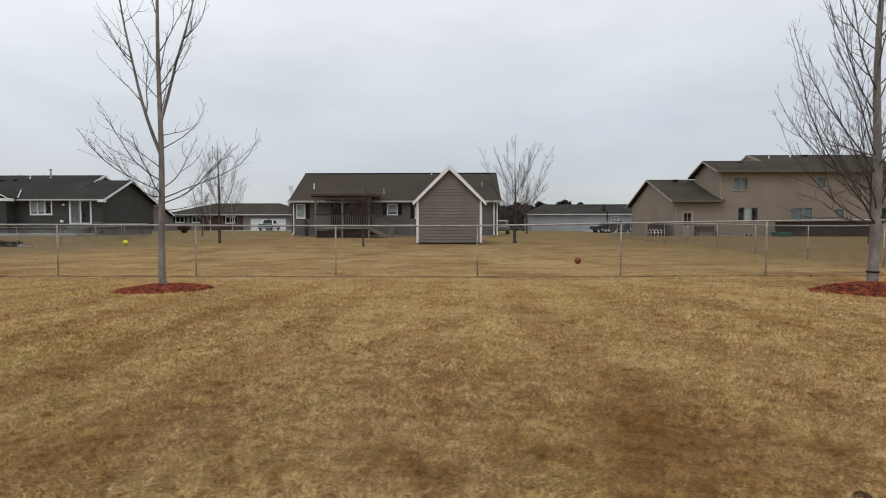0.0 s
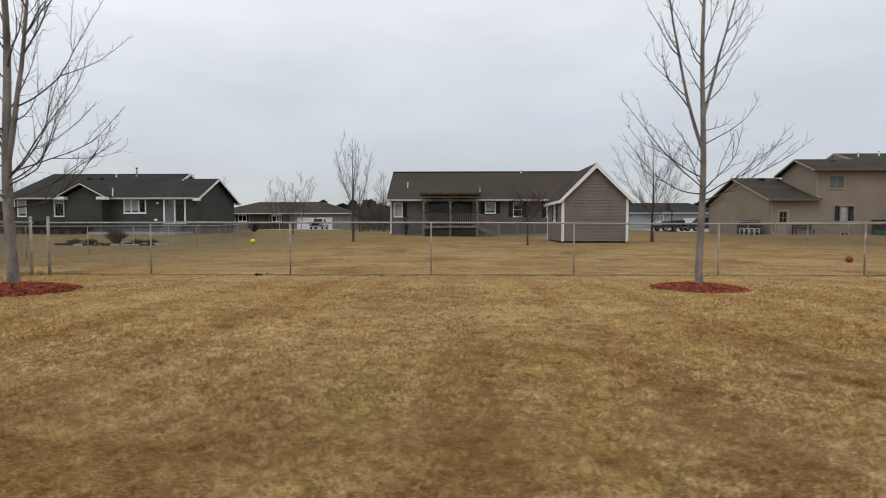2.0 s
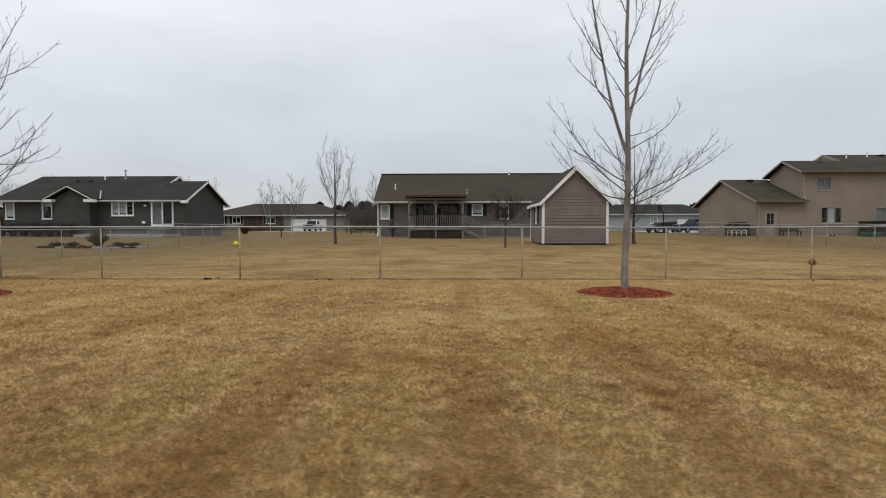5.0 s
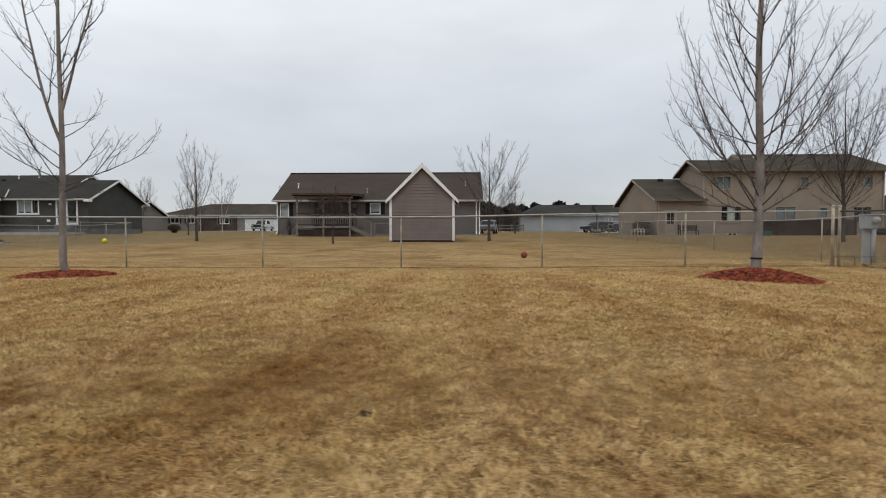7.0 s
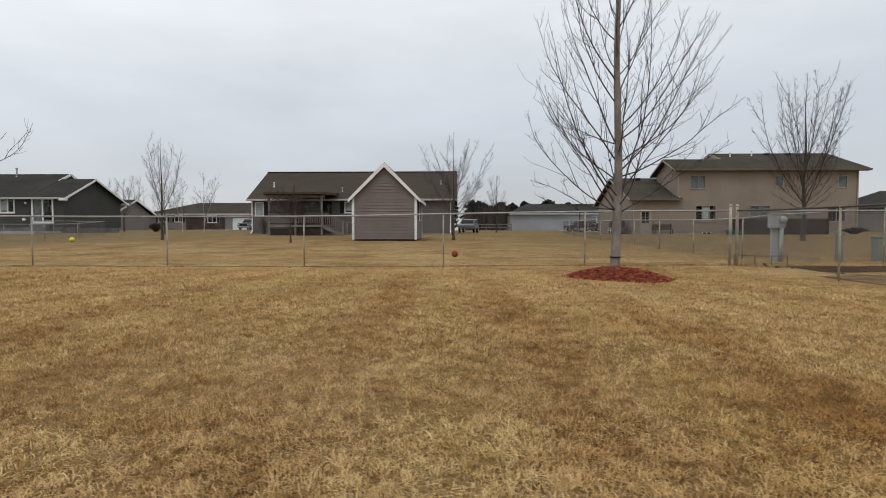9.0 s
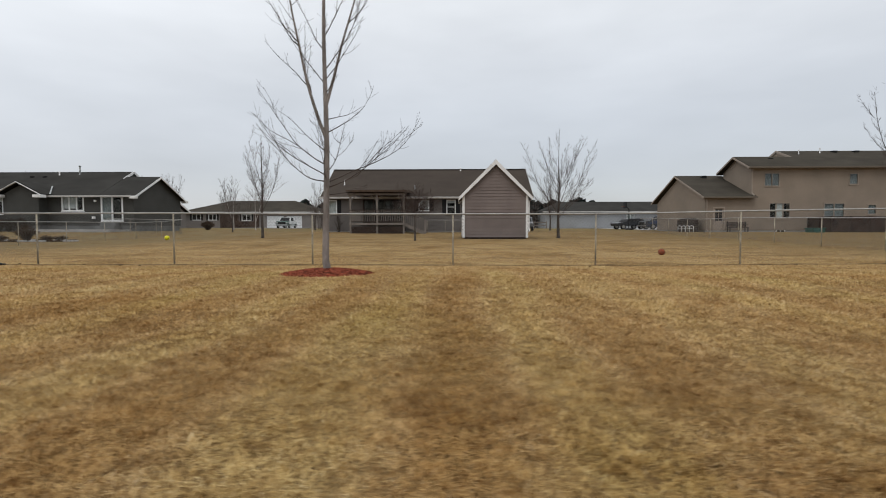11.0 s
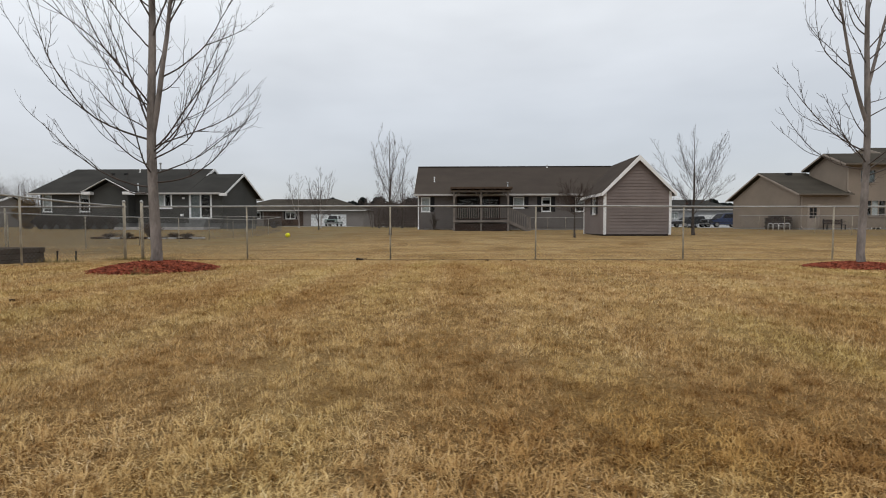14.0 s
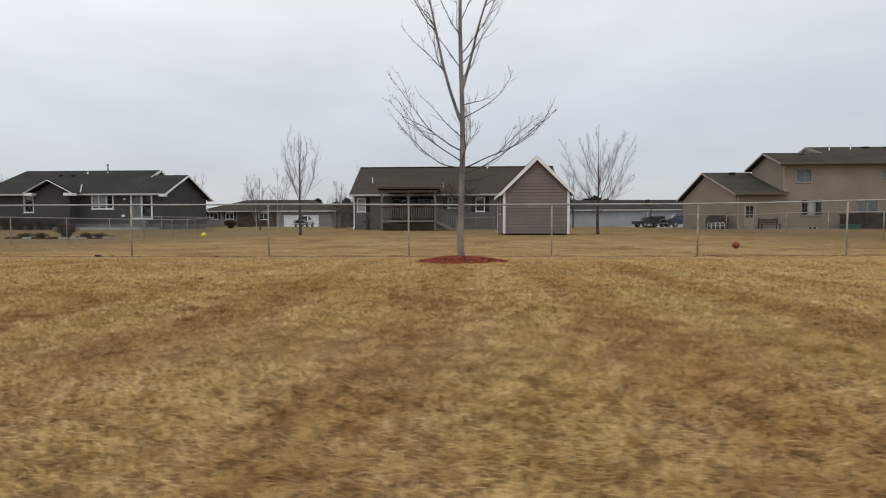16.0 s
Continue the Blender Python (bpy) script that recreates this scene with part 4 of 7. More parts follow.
    for s in (-1, 1):
        xe2 = xm + s * 2.1
        slab_part("bay_roof", [(xm, by - 0.4, zt), (xm, yb, zt), (xe2, yb, ze - 0.0), (xe2, by - 0.4, ze - 0.0)], 0.07, ROOF_DARK, h)
        board_part("bay_rake", (xm, by - 0.42, zt - 0.1), (xe2, by - 0.42, ze - 0.1), 0.04, 0.17, WHITE, h, "white rake board", (0, -1, 0))
        part("bay_return", soft_box((min(xe2, xe2 - s * 0.75), by - 0.45, ze - 0.3), (max(xe2, xe2 - s * 0.75), by + 0.1, ze - 0.06)), WHITE, h, "white eave return")
    board_part("valley_flashing", (-36.9, 41.5, ze + 0.02), (-37.9, 43.0, ze + 0.82), 0.1, 0.02, GREY_STEEL, h)
    rz = lambda y: ze - 0.1 + sl * (y - 41.55)
    vent_pipe(-37.6, 45.9, rz(45.9), 0.75, h, 0.07, GREY_STEEL)
    vent_pipe(-39.4, 45.7, rz(45.7), 0.25, h, 0.05, WHITE)
    for x in (-40.4, -41.6):
        part("roof_box_vent", soft_box((x - 0.13, 45.1, rz(45.1) - 0.05), (x + 0.13, 45.35, rz(45.35) + 0.05)), BLACK, h, "black roof vent")
    part("porch_light", soft_box((-33.4, 41.85, 3.1), (-33.22, 41.97, 3.25)), WHITE, h)
    part("meter_box", soft_box((-33.6, 41.85, 1.65), (-33.35, 41.98, 1.85)), WHITE, h)
    downspout(-29.98, 41.9, 0.7, ze - 0.2, h, mat=SLATE_SIDING)
    p = thing("patio_steps", (-32, 41, 0.65), "pale concrete patio slab with steps below the sliding door", "patio")
    part("slab", soft_box((-37.5, 39.2, 0.45), (-30.2, 41.9, 0.74)), CONCRETE, p, "pale concrete slab")
    part("step", soft_box((-32.7, 41.0, 0.74), (-31.1, 41.9, 1.05)), SHADED_CONCRETE, p)
    part("step", soft_box((-32.6, 41.4, 1.05), (-31.2, 41.9, 1.36)), SHADED_CONCRETE, p)


# ---- tan two-storey house to the east ----
def build_tan_house():
    h = thing("tan_house", (28, 48, 0.5), "two-storey tan-sided house with olive-brown shingle roof and single-storey garage wing", "house")
    gx, hx0, hx1, y0, yb = 19.1, 22.95, 38.2, 43.6, 53.8
    part("foundation", boxes(((gx + 0.03, y0 + 0.03, 0.2), (hx1 - 0.03, yb - 0.03, 0.68))), CONCRETE, h, "grey concrete foundation")
    # garage wing
    f = Face((gx, y0), (hx0, y0))
    door = (0.72, 1.6, 0.6, 2.58)
    siding_wall("wing_front", (gx, y0), (hx0, y0), 0.62, 3.5, [door], TAN_SIDING, h, lip=0.006)
    gb = lambda z: (0.0, 10.2) if z <= 3.5 else (5.1 * (z - 3.5) / 2.25, 10.2 - 5.1 * (z - 3.5) / 2.25)
    siding_wall("wing_gable", (gx, yb), (gx, y0), 0.62, 5.7, [], TAN_SIDING, h, top=gb, lip=0.006)
    bm = bmesh.new()
    f.plate(bm, door[0] + 0.05, door[1] - 0.05, door[2], door[3] - 0.05, -0.08, -0.03)
    dr = part("side_door", bm, DOOR_BEIGE, h, "beige half-glazed door")
    bm = bmesh.new()
    f.plate(bm, door[0] + 0.15, door[1] - 0.15, 1.45, 2.44, -0.03, -0.02)
    part("pane", bm, SHUTTER, dr, "dark door glass")
    bm = bmesh.new()
    f.plate(bm, door[0] + 0.42, door[0] + 0.46, 1.45, 2.44, -0.02, -0.01)
    f.plate(bm, door[0] + 0.15, door[1] - 0.15, 1.94, 1.97, -0.019, -0.011)
    part("muntin", bm, DOOR_BEIGE, dr)
    bm = bmesh.new()
    for a, b, c, d in ((door[0] - 0.06, door[0] + 0.05, door[2], door[3] + 0.06), (door[1] - 0.05, door[1] + 0.06, door[2], door[3] + 0.06), (door[0] + 0.05, door[1] - 0.05, door[3] - 0.05, door[3] + 0.06)):
        f.plate(bm, a, b, c, d, -0.06, 0.045)
    part("door_casing", bm, DOOR_BEIGE, dr)
    bm = bmesh.new()
    dome(bm, f.at(door[1] - 0.13, 1.5, 0.02), 0.035)
    part("door_knob", bm, CHROME, dr, "metal knob")
    yr, zr = 49.0, 5.88
    for ya in (43.15, 54.6):
        slab_part("wing_roof", [(gx - 0.35, ya, 3.52), (hx0 + 0.3, ya, 3.52), (hx0 + 0.3, yr, zr), (gx - 0.35, yr, zr)], 0.1, ROOF_OLIVE, h, "olive-brown shingle roof slope")
        board_part("wing_rake", (gx - 0.37, ya, 3.42), (gx - 0.37, yr, zr - 0.1), 0.04, 0.14, TAN_TRIM, h, "tan rake board")
    part("wing_gutter", boxes(((gx - 0.38, 43.05, 3.39), (hx0 + 0.3, 43.15, 3.52))), TAN_GUTTER, h, "tan gutter")
    part("wing_soffit", boxes(((gx - 0.3, 43.15, 3.37), (hx0, y0, 3.40))), TAN_TRIM, h)
    # two-storey block
    g = Face((hx0, y0), (hx1, y0))
    S = lambda x: x - hx0
    wins = [(S(24.05), S(25.35), 4.42, 5.55), (S(24.5), S(26.3), 1.6, 3.0), (S(29.1), S(30.9), 1.25, 2.98), (S(32.8), S(33.55), 2.0, 2.85), (S(35.7), S(37.25), 1.58, 2.92), (S(31.2), S(31.95), 4.55, 5.5), (S(36.5), S(37.3), 4.5, 5.5)]
    vent = (S(25.2), S(25.85), 0.34, 0.62)
    siding_wall("front_wall", (hx0, y0), (hx1, y0), 0.62, 6.05, wins, TAN_SIDING, h, lip=0.006)
    gd = lambda z: (0.0, 10.2) if z <= 6.05 else (5.1 * (z - 6.05) / 1.6, 10.2 - 5.1 * (z - 6.05) / 1.6)
    gw = lambda z: (0.0, 4.5) if z <= 6.0 else (2.25 * (z - 6.0) / 1.1, 4.5 - 2.25 * (z - 6.0) / 1.1)
    siding_wall("west_gable", (hx0, 48.1), (hx0, y0), 0.62, 7.08, [], TAN_SIDING, h, top=gw, lip=0.006)
    siding_wall("block_back_wall", (28.0, 48.1), (hx0, 48.1), 3.0, 6.0, [], TAN_SIDING, h)
    siding_wall("east_gable", (hx1, y0), (hx1, yb), 0.62, 7.5, [], TAN_SIDING, h, top=gd)
    siding_wall("back_wall", (hx1, yb), (gx, yb), 0.62, 3.5, [], TAN_SIDING, h)
    siding_wall("upper_back_wall", (hx1, yb - 0.01), (28.0, yb - 0.01), 3.5, 6.05, [], TAN_SIDING, h)
    window(g, *wins[0], h, lites=2, frame=TAN_TRIM, blind=1.0, w=0.05, label="tan-framed window", cloth=BLIND_AND_REFLECTION)
    window(g, *wins[1], h, lites=3, frame=TAN_TRIM, blind=1.0, label="tan-framed triple window", drawn=(1,))
    # the sheet behind the sliding door paints the grey reflection of its glass
    window(g, *wins[2], h, lites=2, frame=TAN_TRIM, label="tan-framed sliding door", blind=1.0, cloth=BLIND_AND_REFLECTION)
    for k in (3, 4, 5, 6):
        window(g, *wins[k], h, lites=2 if k == 4 else 1, frame=TAN_TRIM, blind=0.0 if k == 4 else 1.0, w=0.05, label="tan-framed window", cloth=BLIND_AND_REFLECTION)
    bm = bmesh.new()
    g.plate(bm, vent[0], vent[1], vent[2], vent[3], -0.05, 0.0)
    bw = part("basement_window", bm, SHUTTER, h, "small dark basement window")
    bm = bmesh.new()
    for a, b in ((vent[0] - 0.05, vent[0]), (vent[1], vent[1] + 0.05), ((vent[0] + vent[1]) / 2 - 0.02, (vent[0] + vent[1]) / 2 + 0.02)):
        g.plate(bm, a, b, vent[2] - 0.04, vent[3] + 0.04, -0.02, 0.03)
    part("frame", bm, WHITE, bw)
    yr1, zr1, yr2, zr2, xe = 45.75, 7.24, 48.4, 8.14, hx1 + 0.75
    sl = (zr2 - 6.06) / (yr2 - 43.1)
    slab_part("roof_slope", [(hx0 - 0.45, 43.1, 6.06), (28.2, 43.1, 6.06), (28.2, yr1, zr1), (hx0 - 0.45, yr1, zr1)], 0.1, ROOF_OLIVE, h, "olive-brown shingle roof slope")
    slab_part("roof_slope", [(hx0 - 0.45, 48.55, 5.95), (28.2, 48.55, 5.95), (28.2, yr1, zr1), (hx0 - 0.45, yr1, zr1)], 0.1, ROOF_OLIVE, h)
    slab_part("roof_slope", [(28.0, 43.1, 6.065), (xe, 43.1, 6.065), (xe, yr2, zr2), (28.0, yr2, zr2)], 0.1, ROOF_OLIVE, h)
    slab_part("roof_slope", [(28.0, 53.9, 6.065), (xe, 53.9, 6.065), (xe, yr2, zr2), (28.0, yr2, zr2)], 0.1, ROOF_OLIVE, h)
    slab_part("upper_gable", [(28.05, 45.4, 6.9), (28.05, 51.4, 6.9), (28.051, yr2, zr2 - 0.1)], 0.05, TAN_SIDING, h)
    for s in (-1, 1):
        board_part("upper_rake", (27.98, yr2, zr2 - 0.08), (27.98, yr2 + s * 2.6, zr2 - 0.08 - 2.6 * sl), 0.05, 0.2, TAN_TRIM, h)
    for ya in (43.1, 48.5):
        board_part("west_rake", (hx0 - 0.47, ya, 5.95), (hx0 - 0.47, yr1, zr1 - 0.1), 0.04, 0.14, TAN_TRIM, h, "tan rake board")
    part("gutter", boxes(((hx0 - 0.48, 43.0, 5.93), (xe, 43.1, 6.06))), TAN_GUTTER, h, "tan gutter")
    part("soffit", boxes(((hx0 - 0.4, 43.1, 5.9), (xe, y0, 5.93))), TAN_TRIM, h)
    downspout(hx0 + 0.05, y0 - 0.07, 3.55, 5.9, h, mat=TAN_TRIM)
    downspout(hx1 - 0.05, y0 - 0.07, 0.4, 5.9, h, mat=TAN_TRIM)
    downspout(gx + 0.1, y0 - 0.07, 0.45, 3.38, h, mat=TAN_TRIM)
    rz = lambda y: 6.06 + (y - 43.1) * (zr2 - 6.06) / (yr2 - 43.1)
    vent_pipe(29.3, 47.2, rz(47.2), 0.35, h)
    vent_pipe(31.5, 47.6, rz(47.6), 0.4, h)
    for x, y in ((25.5, 45.3), (33, 47.9), (35, 47.9)):
        part("roof_box_vent", soft_box((x - 0.22, y - 0.2, rz(y) - 0.05), (x + 0.22, y + 0.2, rz(y) + 0.12)), BLACK, h, "dark roof vent")
    part("wing_roof_vent", soft_box((21.0, 48.2, 5.5), (21.45, 48.6, 5.82)), BLACK, h)


build_shed()
build_ranch_house()
build_deck()
build_slate_house()
build_tan_house()


# ---- far houses ----
def build_far_house(name, label, x0, x1, y0, depth, zb, ze, zr, hip, wall_mat, roof_mat, openings, garages, shade_panels=()):
    h = thing(name, ((x0 + x1) / 2, y0 + depth / 2, zb), label, "house")
    f = Face((x0, y0), (x1, y0))
    holes = [(a - x0, b - x0, c, d) for a, b, c, d in openings + garages]
    siding_wall("front_wall", (x0, y0), (x1, y0), zb - 0.3, ze, holes, wall_mat, h, course=0.3)
    siding_wall("end_wall", (x1, y0), (x1, y0 + depth), zb - 0.3, ze, [], wall_mat, h, course=0.3)
    siding_wall("end_wall", (x0, y0 + depth), (x0, y0), zb - 0.3, ze, [], wall_mat, h, course=0.3)
    siding_wall("back_wall", (x1, y0 + depth), (x0, y0 + depth), zb - 0.3, ze, [], wall_mat, h, course=0.3)
    for a, b, c, d in openings:
        window(f, a - x0, b - x0, c, d, h, lites=2, blind=0.2 if wall_mat is GREY_SIDING else 1.0, w=0.09, shutters=(-1, 1) if wall_mat is GREY_SIDING else ())
    for a, b, c, d in garages:
        bm = bmesh.new()
        n = 4
        for i in range(n):
            f.plate(bm, a - x0 + 0.02, b - x0 - 0.02, c + (d - c) * i / n + 0.01, c + (d - c) * (i + 1) / n - 0.01, -0.1, -0.05)
        part("garage_door", bm, WHITE_VINYL, h, "white panelled garage door")
    # flat dark panels on the wall imitate a shaded porch recess
    for a, b, c, d in shade_panels:
        bm = bmesh.new()
        z = c
        while z < d - 0.05:
            f.plate(bm, a - x0, b - x0, z + 0.008, min(d, z + 0.15), 0.01, 0.055)
            z += 0.158
        part("porch_shade_panel", bm, PORCH_SHADE, h, "dark brown panel standing in for the shaded porch recess")
    o, ym = 0.6, y0 + depth / 2
    e = [(x0 - o, y0 - o, ze), (x1 + o, y0 - o, ze), (x1 + o, y0 + depth + o, ze), (x0 - o, y0 + depth + o, ze)]
    r0, r1 = (x0 - o + hip, ym, zr), (x1 + o - hip, ym, zr)
    slopes = [[e[0], e[1], r1, r0], [e[2], e[3], r0, r1]]
    slopes += [[e[1], e[2], r1], [e[3], e[0], r0]] if hip else []
    for q in slopes:
        slab_part("roof_slope", q, 0.12, roof_mat, h, "low-pitched shingle roof slope")
    if not hip:
        for x, xr in ((x0, x0 - o), (x1, x1 + o)):
            bm = bmesh.new()
            tri = [(y0, ze - 0.1), (y0 + depth, ze - 0.1), (ym, zr - 0.25)]
            va, vb = [bm.verts.new((x - 0.05, y, z)) for y, z in tri], [bm.verts.new((x + 0.05, y, z)) for y, z in tri]
            bm.faces.new(va)
            bm.faces.new(vb[::-1])
            for i in range(3):
                bm.faces.new((va[i], vb[i], vb[(i + 1) % 3], va[(i + 1) % 3]))
            part("gable", bm, wall_mat, h)
            for y in (y0 - o, y0 + depth + o):
                board_part("rake_board", (xr, y, ze - 0.08), (xr, ym, zr - 0.1), 0.05, 0.26, WHITE, h, "white rake board")
    part("gutter", boxes(((x0 - o, y0 - o - 0.1, ze - 0.2), (x1 + o, y0 - o, ze))), OLD_GUTTER, h, "pale gutter")
    return h


build_far_house("garage_house", "long warm-grey hip-roofed house with two white garage doors", -50.0, -26.2, 86.0, 11, 0.85, 3.75, 5.95, 6.5, GREY_SIDING, ROOF_OLIVE,
                [(-48.6, -47.0, 2.3, 3.5), (-45.7, -44.2, 2.3, 3.5), (-39.8, -38.1, 2.2, 3.5)], [(-35.4, -32.4, 0.85, 3.0), (-31.9, -29.2, 0.85, 3.0)], [(-43.6, -40.3, 0.6, 3.55), (-37.6, -36.7, 0.6, 3.55), (-40.3, -37.6, 0.6, 2.1)])
build_far_house("pale_house", "pale grey low house with charcoal shingle roof beyond the lawns", 14.0, 40.5, 92.0, 11, 0.95, 3.95, 6.0, 4.0, PALE_SIDING, ROOF_DARK,
                [(28.8, 30.2, 2.2, 3.5)], [(33.8, 38.9, 1.0, 3.0)])
build_far_house("corner_house", "grey-sided house with dark roof at the edge of the estate", 56.0, 72.0, 62.0, 10, 0.75, 3.6, 6.0, 4.0, GREY_SIDING, ROOF_DARK,
                [(58, 59.5, 1.9, 3.1), (62, 64, 1.9, 3.1)], [])
build_far_house("west_cottage", "small dark-roofed house at the far west", -86.0, -74.5, 66.0, 9, 0.9, 3.5, 5.4, 0, GREY_SIDING, ROOF_DARK,
                [(-77.5, -76.5, 1.9, 3.1)], [])
build_far_house("small_gable_house", "little dark-grey house behind the slate house", -62.0, -48.0, 74.0, 9, 0.85, 3.5, 5.75, 0, GREY_SIDING, ROOF_DARK, [], [])


# ---- fences ----
def chain_fence(a, b, spacing, label, height=1.13, start=0.0, wire=True, first_post=True, last_post=True, group="chain-link fences", taller_ends=False, posts_at=None, gauge=0.0021, rail=None, climb=0.0, selvage=-0.02):
    """A chain-link run from a to b: posts, domed caps, top rail and woven wire."""
    a, b = Vector((*a, 0)), Vector((*b, 0))
    L = (b - a).length
    d = (b - a).normalized()
    nrm = Vector((d.y, -d.x, 0))
    gz = lambda s: ground_z(*(a + d * s).xy)
    tall = lambda s: height + climb * (float(step(L * 0.65, L, s)) - 0.7 * float(step(L * 0.3, L * 0.5, s) - step(L * 0.65, L * 0.8, s)))
    fc = thing("chain_link_fence", (a.x, a.y, gz(0)), label, "fence", group)
    ss = posts_at or [start + spacing * i for i in range(int((L - start) / spacing + 1.001))]
    for s in ss:
        end = taller_ends and (s < 0.01 or s > L - 0.01)
        if (s < 0.01 and not first_post) or (s > L - 0.01 and not last_post):
            continue
        p = a + d * s
        r = 0.029 if end else 0.0165
        hh = tall(s) + (0.10 if end else 0.0)
        bm = bmesh.new()
        tube(bm, [(p.x, p.y, gz(s) - 0.1), (p.x, p.y, gz(s) + hh - 0.01)], r, 10)
        ps = part("fence_post", bm, POST, fc, "galvanised steel post", True)
        bm = bmesh.new()
        dome(bm, (p.x, p.y, gz(s) + hh), r * 1.25, 1.0, 10, 6)
        part("post_cap", bm, GALV, ps, "", True)
    n = max(2, int(L / 1.5))
    bm = bmesh.new()
    tube(bm, [(a + d * (L * i / n)) + Vector((0, 0, gz(L * i / n) + tall(L * i / n))) for i in range(n + 1)], 0.018, 8)
    part("top_rail", bm, rail or GALV, fc, "galvanised top rail", True)
    if wire:
        vs, fs = [], []
        pitch, w = 0.075, gauge
        m = int(L / pitch)
        off = nrm * 0.03 - fc.location
        rise = height - 0.04 + selvage
        for k in range(-int(rise / pitch) - 1, m + 1):
            for sgn in (1, -1):
                s0, s1 = k * pitch, k * pitch + rise
                if sgn < 0:
                    s0, s1 = s1, s0
                z0, z1 = 0.04, 0.04 + rise
                lo, hi = min(s0, s1), max(s0, s1)
                if lo < 0:
                    u = (0 - s0) / (s1 - s0)
                    if sgn > 0:
                        s0, z0 = 0.0, 0.04 + rise * u
                    else:
                        s1, z1 = 0.0, 0.04 + rise * u
                if hi > L:
                    u = (L - s0) / (s1 - s0)
                    if sgn > 0:
                        s1, z1 = L, z0 + (z1 - z0) * u
                    else:
                        s0, z0 = L, z0 + (z1 - z0) * u
                if z1 - z0 < 0.03:
                    continue
                p0 = a + d * s0 + Vector((0, 0, gz(s0) + z0)) + off
                p1 = a + d * s1 + Vector((0, 0, gz(s1) + z1)) + off
                t = (p1 - p0).normalized()
                q = t.cross(nrm) * w
                o = nrm * w
                i = len(vs)
                for p in (p0, p1):
                    vs += [p + q, p + o, p - q, p - o]
                for j in range(4):
                    fs.append((i + j, i + (j + 1) % 4, i + 4 + (j + 1) % 4, i + 4 + j))
        me = raw_mesh("chain_link_mesh", vs, fs, WIRE)
        w_ob = new("chain_link_mesh", me)
        w_ob.parent = fc
        tagged(w_ob, "woven galvanised wire mesh")
    return fc


PX = 0.56
FENCE_Y = 10.7
chain_fence((-16.95, FENCE_Y), (9.74, FENCE_Y), 3.05, "galvanised chain-link fence along the back of the lawn", taller_ends=True,
            gauge=0.0011, climb=0.04,
            posts_at=[0.0] + [PX + 3.05 * k + 16.95 for k in range(-5, 3)] + [26.69])
chain_fence((-17.3, FENCE_Y - 0.05), (-17.75, 1.5), 2.4, "chain-link fence along the west side of the lawn", taller_ends=True, selvage=0.035)
chain_fence((-22.6, FENCE_Y), (-17.3, FENCE_Y + 0.02), 2.65, "short chain-link run beyond the west corner", last_post=False, selvage=0.03)
chain_fence((-22.6, FENCE_Y + 0.02), (-23.6, 38.0), 3.05, "chain-link fence between the neighbouring back yards", first_post=False)
chain_fence((9.88, FENCE_Y), (10.03, 1.5), 2.8, "chain-link fence along the east side of the lawn", height=1.17, taller_ends=True, gauge=0.0015, rail=DARK_PIPE)
chain_fence((9.98, FENCE_Y + 0.03), (30.0, FENCE_Y + 0.4), 3.05, "chain-link fence beyond the utility meter", height=1.17, first_post=False)
chain_fence((11.7, FENCE_Y + 0.12), (12.6, 41.0), 3.05, "chain-link fence along the east boundary", first_post=False)
chain_fence((-23.6, 38.0), (-30.0, 38.6), 2.2, "chain-link run with a gate post beside the slate house", first_post=False)
chain_fence((-4.6, 38.4), (-0.5, 38.4), 1.35, "low dark wire garden fence behind the ranch house", height=1.0, group="")


